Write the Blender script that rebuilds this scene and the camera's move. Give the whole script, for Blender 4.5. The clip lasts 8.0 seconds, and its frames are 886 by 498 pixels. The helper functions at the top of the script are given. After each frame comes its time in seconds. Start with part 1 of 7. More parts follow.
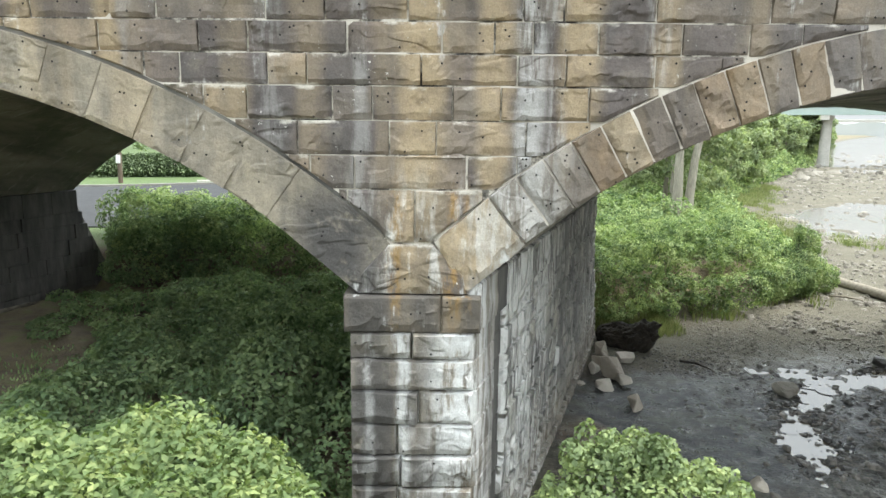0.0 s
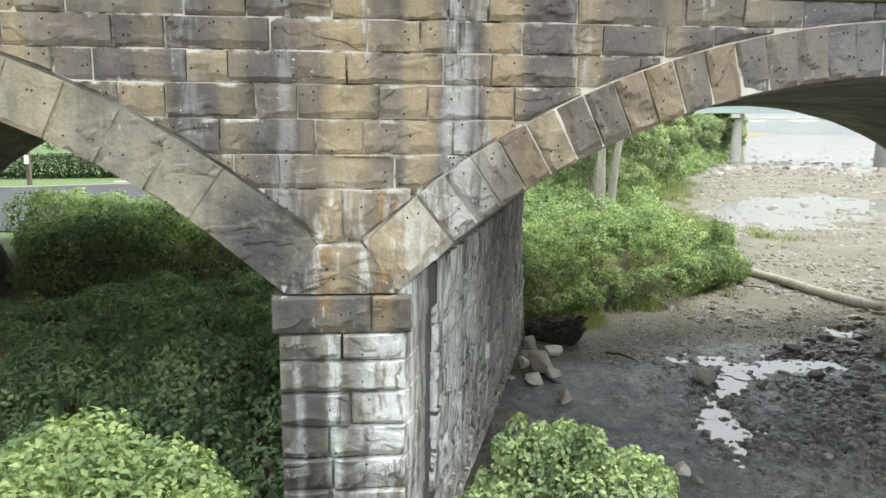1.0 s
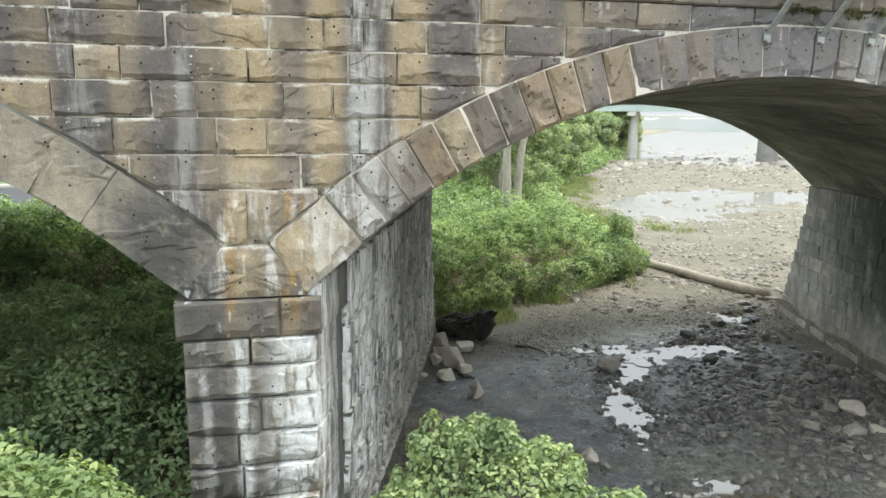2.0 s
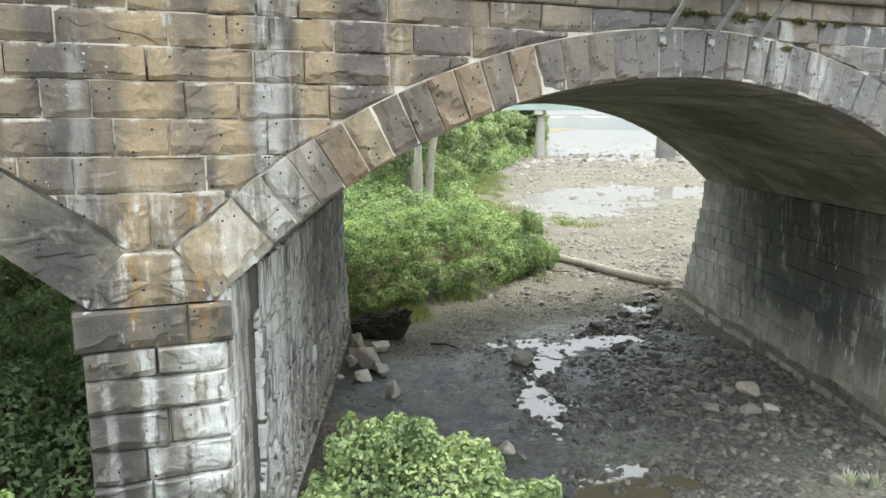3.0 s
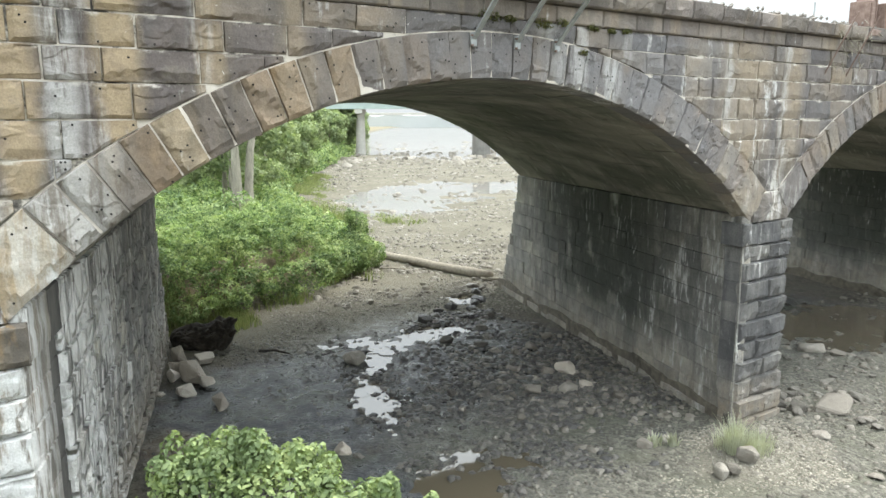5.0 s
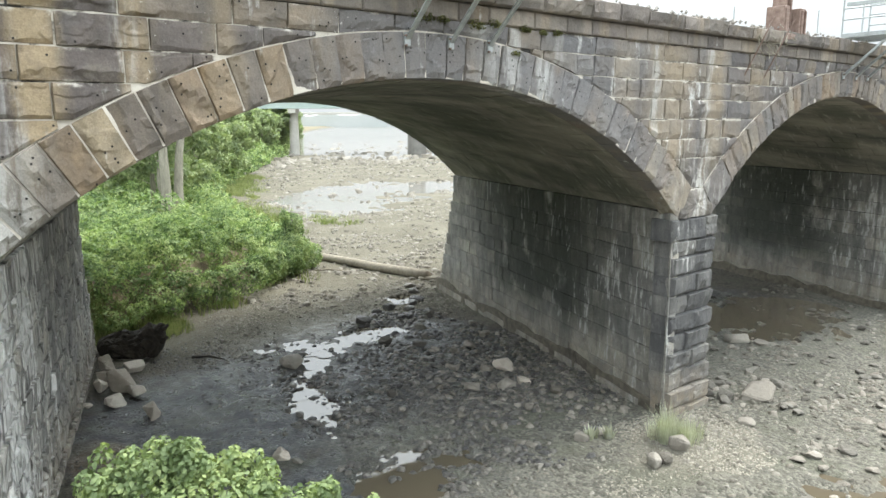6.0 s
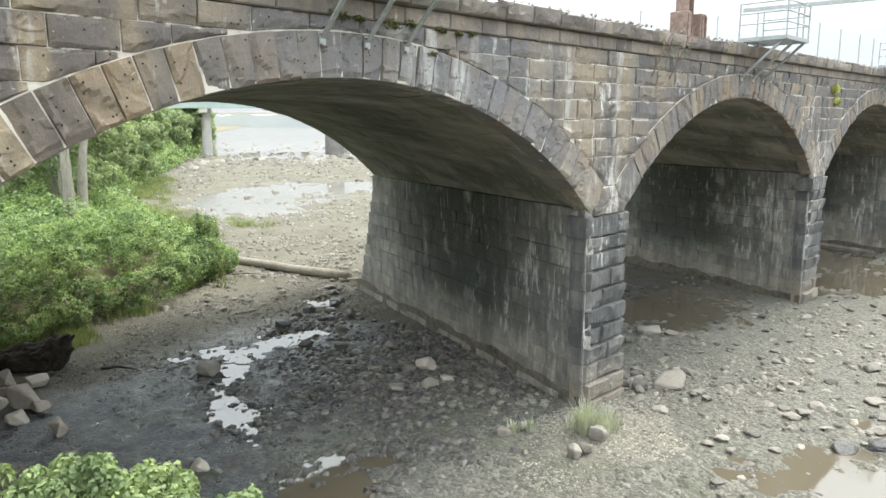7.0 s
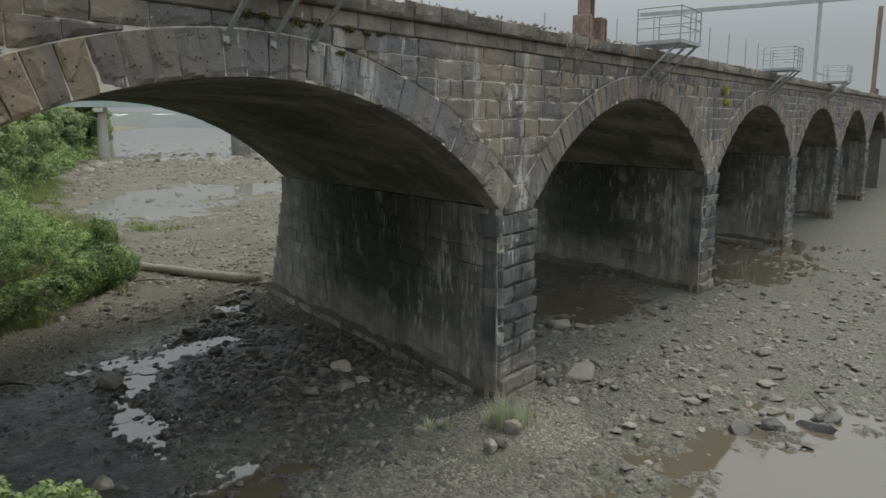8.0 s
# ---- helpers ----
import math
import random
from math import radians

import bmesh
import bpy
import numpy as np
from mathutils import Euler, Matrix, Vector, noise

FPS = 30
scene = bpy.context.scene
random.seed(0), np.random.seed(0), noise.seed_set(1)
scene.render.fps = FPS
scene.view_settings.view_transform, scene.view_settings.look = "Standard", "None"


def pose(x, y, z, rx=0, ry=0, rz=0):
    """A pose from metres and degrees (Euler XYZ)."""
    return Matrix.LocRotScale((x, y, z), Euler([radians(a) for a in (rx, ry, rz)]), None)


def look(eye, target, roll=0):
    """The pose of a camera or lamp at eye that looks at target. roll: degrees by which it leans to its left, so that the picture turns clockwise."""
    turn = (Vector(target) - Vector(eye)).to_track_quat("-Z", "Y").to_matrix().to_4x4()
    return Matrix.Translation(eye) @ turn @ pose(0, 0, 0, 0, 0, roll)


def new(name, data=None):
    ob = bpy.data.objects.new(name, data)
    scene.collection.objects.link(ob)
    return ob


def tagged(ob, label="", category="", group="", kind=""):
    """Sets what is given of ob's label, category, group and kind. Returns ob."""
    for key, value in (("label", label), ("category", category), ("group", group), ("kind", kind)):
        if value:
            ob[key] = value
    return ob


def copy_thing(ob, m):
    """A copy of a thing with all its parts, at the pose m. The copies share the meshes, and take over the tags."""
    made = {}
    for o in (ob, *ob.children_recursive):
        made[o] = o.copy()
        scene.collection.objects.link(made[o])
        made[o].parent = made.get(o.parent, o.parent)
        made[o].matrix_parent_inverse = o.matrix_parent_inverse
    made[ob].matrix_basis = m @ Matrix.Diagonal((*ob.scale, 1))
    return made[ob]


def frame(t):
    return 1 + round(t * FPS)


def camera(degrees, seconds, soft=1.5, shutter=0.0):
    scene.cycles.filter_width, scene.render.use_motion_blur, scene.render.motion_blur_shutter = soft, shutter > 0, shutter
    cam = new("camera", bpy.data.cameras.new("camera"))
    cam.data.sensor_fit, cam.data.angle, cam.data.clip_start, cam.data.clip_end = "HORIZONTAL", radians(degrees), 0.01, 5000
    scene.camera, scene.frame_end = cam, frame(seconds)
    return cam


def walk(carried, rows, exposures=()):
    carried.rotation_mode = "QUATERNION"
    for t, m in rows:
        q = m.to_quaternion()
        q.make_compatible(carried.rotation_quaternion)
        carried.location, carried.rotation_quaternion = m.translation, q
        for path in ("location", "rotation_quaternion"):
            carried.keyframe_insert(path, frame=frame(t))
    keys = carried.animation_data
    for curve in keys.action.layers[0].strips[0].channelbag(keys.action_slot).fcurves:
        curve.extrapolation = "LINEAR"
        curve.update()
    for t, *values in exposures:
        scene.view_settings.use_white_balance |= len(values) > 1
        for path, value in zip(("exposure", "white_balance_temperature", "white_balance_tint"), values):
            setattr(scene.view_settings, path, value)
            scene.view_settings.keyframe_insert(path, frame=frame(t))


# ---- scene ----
# ---- camera and its path ----
EYE = (0.0, -10.0, 7.6)
cam = camera(64.0, 8.0)
# seconds, heading, tilt, lean (degrees)
PATH = [
    (0.0, -0.815, -9.714, 0.604), (0.5, 2.479, -9.795, 0.60), (1.0, 4.991, -9.80, 0.50), (1.5, 8.483, -9.876, 0.45),
    (1.7, 10.1, -9.88, 0.42), (3.0, 19.545, -9.941, 0.102), (3.5, 23.042, -9.945, 0.019), (4.0, 26.325, -9.963, -0.096),
    (4.5, 30.973, -10.014, -0.193), (4.7, 32.2, -10.03, -0.22), (6.0, 38.942, -10.096, -0.30), (6.5, 41.945, -10.126, -0.31),
    (7.0, 45.462, -10.149, -0.329), (7.5, 48.838, -10.21, -0.34), (8.0, 52.6, -10.22, -0.34)]
EV = 2.15
walk(cam, [(t, pose(EYE[0], EYE[1], EYE[2] + 0.006 * t, 90 + el, -lean, -az)) for t, az, el, lean in PATH],
     exposures=[(0.0, EV, 6300, 7), (7.6, EV, 6300, 7), (7.8, EV - 0.35, 6300, 7), (8.0, EV - 1.5, 6300, 7)])

# ---- sky and sun: bright, thinly overcast afternoon ----
world = bpy.data.worlds.new("sky")
scene.world = world
world.use_nodes = True
wn = world.node_tree
wn.nodes.clear()
w_out = wn.nodes.new("ShaderNodeOutputWorld")
w_bg = wn.nodes.new("ShaderNodeBackground")
w_sky = wn.nodes.new("ShaderNodeTexSky")
w_hs = wn.nodes.new("ShaderNodeHueSaturation")
SUN_EL, SUN_AZ = 62.0, 86.0     # degrees; heading measured clockwise from +y
w_sky.sky_type = "NISHITA"
w_sky.sun_disc = False
w_sky.sun_elevation, w_sky.sun_rotation = radians(SUN_EL), radians(SUN_AZ)
w_sky.air_density, w_sky.dust_density, w_sky.ozone_density = 1.2, 1.0, 1.0
w_hs.inputs["Saturation"].default_value = 0.18
w_bg.inputs["Strength"].default_value = 0.15
wn.links.new(w_sky.outputs[0], w_hs.inputs["Color"])
w_veil = wn.nodes.new("ShaderNodeMix")          # a thin even veil of cloud
w_veil.data_type = "RGBA"
w_veil.inputs[0].default_value = 0.93
# overcast: three times as bright overhead as at the horizon
w_co = wn.nodes.new("ShaderNodeTexCoord")
w_xyz = wn.nodes.new("ShaderNodeSeparateXYZ")
w_up = wn.nodes.new("ShaderNodeMapRange")
w_up.interpolation_type = "SMOOTHSTEP"
w_up.inputs[1].default_value, w_up.inputs[2].default_value = 0.06, 0.55
w_up.inputs[3].default_value, w_up.inputs[4].default_value = 0.50, 2.9
w_cloud = wn.nodes.new("ShaderNodeVectorMath")
w_cloud.operation = "SCALE"
w_cloud.inputs[0].default_value = (2.02, 2.12, 2.18)
wn.links.new(w_co.outputs["Generated"], w_xyz.inputs[0])
wn.links.new(w_xyz.outputs[2], w_up.inputs[0])
wn.links.new(w_up.outputs[0], w_cloud.inputs["Scale"])
wn.links.new(w_cloud.outputs[0], w_veil.inputs[7])
wn.links.new(w_hs.outputs[0], w_veil.inputs[6])
wn.links.new(w_veil.outputs[2], w_bg.inputs["Color"])
wn.links.new(w_bg.outputs[0], w_out.inputs["Surface"])
sun_data = bpy.data.lights.new("sun", "SUN")
sun_data.energy, sun_data.angle, sun_data.color = 1.4, radians(30), (1.0, 0.93, 0.84)
sun = new("sun", sun_data)
sx, sy = math.sin(radians(SUN_AZ)), math.cos(radians(SUN_AZ))
sun.matrix_world = look((sx * 30, sy * 30, 80), (0, 0, 80 - 30 * math.tan(radians(SUN_EL))))

# ---- node helpers ----
def material(name, rough=0.9):
    m = bpy.data.materials.new(name)
    m.use_nodes = True
    b = m.node_tree.nodes["Principled BSDF"]
    b.inputs["Roughness"].default_value = rough
    return m, m.node_tree, b


def node(nt, kind, **values):
    n = nt.nodes.new(kind)
    for k, v in values.items():
        n.inputs[k.replace("_", " ")].default_value = v
    return n


def position(nt, scale=(1, 1, 1), turn=0.0, offset=(0, 0, 0)):
    """World position, scaled and turned about z."""
    g = nt.nodes.new("ShaderNodeNewGeometry")
    m = nt.nodes.new("ShaderNodeMapping")
    m.inputs["Scale"].default_value = scale
    m.inputs["Location"].default_value = offset
    m.inputs["Rotation"].default_value = (0, 0, turn)
    nt.links.new(g.outputs["Position"], m.inputs["Vector"])
    return m.outputs[0]


def noise_at(nt, vec, scale, detail=4.0, rough=0.55):
    n = node(nt, "ShaderNodeTexNoise", Scale=scale, Detail=detail, Roughness=rough)
    nt.links.new(vec, n.inputs["Vector"])
    return n.outputs["Fac"]


def step(nt, fac, a, b, lo=0.0, hi=1.0):
    """Smooth ramp of fac from a to b, giving lo to hi."""
    r = node(nt, "ShaderNodeMapRange")
    r.interpolation_type = "SMOOTHSTEP"
    for i, v in zip(range(1, 5), (a, b, lo, hi)):
        r.inputs[i].default_value = v
    nt.links.new(fac, r.inputs[0])
    return r.outputs[0]


def ramp(nt, fac, stops):
    r = nt.nodes.new("ShaderNodeValToRGB")
    el = r.color_ramp.elements
    while len(el) < len(stops):
        el.new(0.5)
    for e, (p, c) in zip(el, stops):
        e.position, e.color = p, (*c, 1)
    nt.links.new(fac, r.inputs[0])
    return r.outputs[0]


def blend(nt, fac, a, b, mode="MIX"):
    m = nt.nodes.new("ShaderNodeMix")
    m.data_type, m.blend_type = "RGBA", mode
    for i, v in ((0, fac), (6, a), (7, b)):
        if isinstance(v, (int, float)):
            m.inputs[i].default_value = v
        elif isinstance(v, tuple):
            m.inputs[i].default_value = (*v, 1)
        else:
            nt.links.new(v, m.inputs[i])
    return m.outputs[2]


def maths(nt, op, a, b=0.0):
    m = nt.nodes.new("ShaderNodeMath")
    m.operation = op
    for i, v in ((0, a), (1, b)):
        if isinstance(v, (int, float)):
            m.inputs[i].default_value = v
        else:
            nt.links.new(v, m.inputs[i])
    return m.outputs[0]


def bump(nt, bsdf, height, strength=0.5, distance=0.02):
    b = node(nt, "ShaderNodeBump", Strength=strength, Distance=distance)
    nt.links.new(height, b.inputs["Height"])
    nt.links.new(b.outputs[0], bsdf.inputs["Normal"])


def random_of(nt):
    return nt.nodes.new("ShaderNodeObjectInfo").outputs["Random"]


# ---- materials ----
def bands(nt, coord, places):
    """Soft vertical bands: the largest of several bumps at (place, half-width, strength)."""
    out = None
    for c, w, k in places:
        d = maths(nt, "ABSOLUTE", maths(nt, "SUBTRACT", coord, c))
        f = step(nt, d, 0.25 * w, 1.15 * w, k, 0.0)
        out = f if out is None else maths(nt, "MAXIMUM", out, f)
    return out


def block_position(nt, scale=(1, 1, 1)):
    """World position with a jump from block to block, so that no mark runs over a joint."""
    jump = nt.nodes.new("ShaderNodeVectorMath")
    jump.operation = "MULTIPLY_ADD"
    jump.inputs[1].default_value = (61.0, 23.0, 47.0)
    nt.links.new(random_of(nt), jump.inputs[0])
    nt.links.new(position(nt, scale), jump.inputs[2])
    return jump.outputs[0]


def stone_material(name, tones, soot, lime, rust=(), lime_scale=1.0, wash=0.6, wash_bands=(), lime_bands=(), relief=1.0, moss=0.0, film=0.0, splash=0.0, stain=None, smear=()):
    """Rock-faced sandstone: a tone of its own for each block, soot, clean washed columns, rust runs and white lime runs, which follow the drip of the water."""
    m, nt, b = material(name, 0.92)
    col = ramp(nt, random_of(nt), tones)
    p = position(nt)
    own = block_position(nt)
    sep = nt.nodes.new("ShaderNodeSeparateXYZ")
    nt.links.new(p, sep.inputs[0])
    drip = position(nt, (1.0, 1.0, 0.13))
    cloud = noise_at(nt, p, 0.9, 5)
    grain = noise_at(nt, p, 42, 7, 0.78)
    mid = noise_at(nt, own, 4.0, 8, 0.66)
    runs = noise_at(nt, drip, 2.3, 5, 0.6)
    wob = maths(nt, "ADD", sep.outputs[0], maths(nt, "MULTIPLY", maths(nt, "SUBTRACT", noise_at(nt, position(nt, (1, 1, 0.5)), 3.0, 4), 0.5), 0.35))
    # each block is mottled in its own way
    col = blend(nt, 0.55, col, ramp(nt, noise_at(nt, own, 1.7, 5, 0.6), [(0.32, (0.30, 0.30, 0.31)), (0.5, (0.50, 0.50, 0.50)), (0.70, (0.70, 0.68, 0.63))]), "OVERLAY")
    # soot and weather over the whole face
    col = blend(nt, step(nt, maths(nt, "MULTIPLY", runs, cloud), 0.20, 0.34, 0, soot), col, (0.070, 0.066, 0.062))
    # washed columns show the clean tan stone
    if wash:
        wf = step(nt, noise_at(nt, position(nt, (1.0, 1.0, 0.07), offset=(7.3, 0, 0)), 1.15, 3), 0.52, 0.64, 0, wash)
        if wash_bands:
            wf = maths(nt, "MAXIMUM", wf, maths(nt, "MULTIPLY", bands(nt, wob, wash_bands), step(nt, mid, 0.25, 0.6, 0.5, 1.0)))
        col = blend(nt, wf, col, blend(nt, mid, (0.29, 0.215, 0.125), (0.40, 0.32, 0.205)))
    col = blend(nt, step(nt, mid, 0.45, 0.72, 0, 0.30), col, (0.085, 0.078, 0.068))
    col = blend(nt, step(nt, noise_at(nt, p, 2.1, 6, 0.6), 0.58, 0.75, 0, 0.22), col, (0.30, 0.27, 0.21))
    # tint rising along x: greyer stone, with distance haze put into its colour
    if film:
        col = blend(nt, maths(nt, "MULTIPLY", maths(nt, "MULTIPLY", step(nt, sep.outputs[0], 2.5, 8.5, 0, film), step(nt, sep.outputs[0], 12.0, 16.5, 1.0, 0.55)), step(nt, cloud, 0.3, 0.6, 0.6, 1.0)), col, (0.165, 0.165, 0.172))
    if splash:
        sp = maths(nt, "MULTIPLY", step(nt, sep.outputs[2], 5.9, 7.3, 1, 0), bands(nt, wob, ((-0.56, 1.8, splash), (16.34, 1.5, splash * 0.8), (33.24, 1.5, splash * 0.6))))
        sp = maths(nt, "MULTIPLY", sp, step(nt, noise_at(nt, position(nt, (1, 1, 0.22), offset=(2, 8, 1)), 4.5, 6, 0.68), 0.47, 0.62, 0, 1))
        col = blend(nt, sp, col, (0.60, 0.585, 0.54))
    if stain:
        sb, z_lo, z_hi = stain
        sf = maths(nt, "MULTIPLY", bands(nt, wob, sb), step(nt, maths(nt, "ADD", sep.outputs[2], maths(nt, "MULTIPLY", cloud, 0.8)), z_lo + 0.4, z_hi + 0.4, 1, 0))
        sf = maths(nt, "MULTIPLY", sf, step(nt, noise_at(nt, position(nt, (1, 1, 0.7), offset=(6, 1, 2)), 2.4, 6, 0.6), 0.28, 0.44, 0, 1))
        col = blend(nt, sf, col, (0.062, 0.058, 0.055))
    if moss:
        col = blend(nt, step(nt, noise_at(nt, p, 1.7, 5), 0.50, 0.66, 0, moss), col, (0.095, 0.11, 0.06))
    if rust:
        rf = maths(nt, "MULTIPLY", bands(nt, wob, rust), step(nt, noise_at(nt, position(nt, (1, 1, 0.3), offset=(4, 4, 4)), 9, 6, 0.7), 0.38, 0.62, 0.0, 1.0))
        col = blend(nt, maths(nt, "MULTIPLY", rf, maths(nt, "MULTIPLY", step(nt, sep.outputs[2], 6.5, 7.0, 1, 0), step(nt, sep.outputs[2], 4.5, 5.3, 0.15, 1))), col, (0.24, 0.15, 0.055))
    if lime:
        lr = noise_at(nt, position(nt, (1.0, 1.0, 0.14), offset=(1.7, 2.2, 9)), 3.1 * lime_scale, 6, 0.6)
        lr = maths(nt, "ADD", lr, maths(nt, "MULTIPLY", noise_at(nt, p, 9, 5, 0.6), 0.22))
        hi = 0.80 - 0.16 * lime
        lf = step(nt, lr, hi, hi + 0.13, 0, 0.9)
        if lime_bands:
            lf = maths(nt, "MAXIMUM", lf, maths(nt, "MULTIPLY", bands(nt, wob, lime_bands), step(nt, noise_at(nt, position(nt, (1, 1, 0.16)), 4.6, 7, 0.68), 0.40, 0.53, 0.0, 1.0)))
        col = blend(nt, lf, col, blend(nt, cloud, (0.46, 0.46, 0.45), (0.64, 0.64, 0.62)))
    if smear:
        # mortar and lime smeared over the edges of the beds, in ragged lengths
        d = bands(nt, maths(nt, "ADD", sep.outputs[2], maths(nt, "MULTIPLY", maths(nt, "SUBTRACT", noise_at(nt, p, 7.0, 5, 0.7), 0.5), 0.10)), [(z - 0.012, 0.050, 1.0) for z in smear])
        d = maths(nt, "MULTIPLY", d, step(nt, noise_at(nt, p, 1.25, 6, 0.68), 0.52, 0.62, 0, 0.75))
        col = blend(nt, d, col, (0.56, 0.53, 0.47))
        spot = noise_at(nt, p, 17.0, 4, 0.6)
        col = blend(nt, maths(nt, "MULTIPLY", step(nt, spot, 0.66, 0.70, 0, 0.8), step(nt, cloud, 0.48, 0.62)), col, (0.62, 0.61, 0.57))
    col = blend(nt, 0.45, col, ramp(nt, grain, [(0.30, (0.24, 0.24, 0.24)), (0.5, (0.53, 0.53, 0.53)), (0.72, (0.84, 0.84, 0.82))]), "OVERLAY")
    nt.links.new(col, b.inputs["Base Color"])
    # curved ledges where flakes have split away, few to a block
    flake = node(nt, "ShaderNodeTexNoise", Scale=1.15, Detail=2.5, Roughness=0.5, Distortion=0.3)
    nt.links.new(block_position(nt, (1.0, 1.0, 1.5)), flake.inputs["Vector"])
    ledge = step(nt, flake.outputs["Fac"], 0.56, 0.61)
    h = maths(nt, "ADD", maths(nt, "MULTIPLY", noise_at(nt, own, 2.2, 6, 0.50), 0.9), maths(nt, "MULTIPLY", grain, 0.06))
    h = maths(nt, "ADD", h, maths(nt, "MULTIPLY", noise_at(nt, own, 9.0, 6, 0.62), 0.28))
    h = maths(nt, "ADD", h, maths(nt, "MULTIPLY", ledge, 0.22))
    bump(nt, b, h, 0.85 * relief, 0.085)
    return m


WASHED = ((-0.45, 0.45, 0.9), (-2.0, 0.3, 0.35), (-3.0, 0.25, 0.3), (-4.75, 0.26, 0.85), (-5.9, 0.3, 0.7), (1.72, 0.34, 0.85), (0.55, 0.32, 0.8), (-0.95, 0.2, 0.3), (2.9, 0.25, 0.55), (4.1, 0.2, 0.45), (14.9, 1.3, 0.8), (13.2, 0.6, 0.6), (16.9, 0.6, 0.8), (30.9, 0.9, 0.6))
LIMED = ((1.05, 0.26, 0.48), (1.42, 0.14, 0.34), (-4.45, 0.14, 0.15), (-2.5, 0.2, 0.16), (2.75, 0.2, 0.3), (-1.28, 0.14, 0.22), (14.35, 0.14, 0.4), (16.6, 0.16, 0.45), (8.9, 0.35, 0.4), (9.8, 0.25, 0.45), (11.0, 0.2, 0.3))
RUSTY = ((-0.80, 0.11, 0.85), (0.02, 0.12, 0.9), (0.2, 0.07, 0.6))
COURSES = (5.97, 6.73, 7.21, 7.69, 8.16, 8.59, 9.02, 9.40)
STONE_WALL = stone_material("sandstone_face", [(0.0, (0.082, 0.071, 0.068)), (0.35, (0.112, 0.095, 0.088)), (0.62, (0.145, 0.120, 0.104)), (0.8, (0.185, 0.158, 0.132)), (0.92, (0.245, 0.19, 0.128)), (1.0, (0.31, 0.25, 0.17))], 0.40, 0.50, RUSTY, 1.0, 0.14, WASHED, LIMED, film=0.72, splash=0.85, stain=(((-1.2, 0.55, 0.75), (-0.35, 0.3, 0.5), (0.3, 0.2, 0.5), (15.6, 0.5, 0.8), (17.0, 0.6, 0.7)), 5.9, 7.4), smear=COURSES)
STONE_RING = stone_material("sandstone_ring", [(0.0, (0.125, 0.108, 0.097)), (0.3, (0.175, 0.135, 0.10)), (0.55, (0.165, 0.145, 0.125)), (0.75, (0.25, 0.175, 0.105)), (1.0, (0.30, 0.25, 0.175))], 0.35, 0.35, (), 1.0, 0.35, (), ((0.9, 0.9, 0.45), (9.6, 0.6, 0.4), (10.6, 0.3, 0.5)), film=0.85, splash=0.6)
STONE_RING_PALE = stone_material("sandstone_ring_pale", [(0.0, (0.225, 0.198, 0.155)), (0.5, (0.26, 0.23, 0.178)), (1.0, (0.30, 0.262, 0.20))], 0.50, 0.30, (), 1.0, 0.3, stain=(((-1.65, 0.85, 1.0), (-3.6, 0.3, 0.7), (-5.6, 0.25, 0.6)), 6.2, 7.3), relief=1.2)
STONE_CAP = stone_material("sandstone_cap", [(0.0, (0.105, 0.092, 0.078)), (0.6, (0.15, 0.128, 0.10)), (1.0, (0.18, 0.15, 0.115))], 0.4, 0.42, RUSTY, 1.0, 0.15, stain=(((-1.2, 0.5, 0.8), (-0.4, 0.25, 0.5), (0.3, 0.2, 0.6)), 6.0, 7.0))
STONE_PIER = stone_material("sandstone_limed", [(0.0, (0.125, 0.117, 0.104)), (0.4, (0.17, 0.155, 0.132)), (0.8, (0.235, 0.21, 0.175))], 0.55, 0.42, RUSTY, 0.6, 0.2, (), ((0.20, 0.62, 0.96), (-0.68, 0.16, 0.75), (-1.2, 0.1, 0.3)), stain=(((-1.15, 0.45, 0.8),), 4.1, 4.6), relief=1.2)


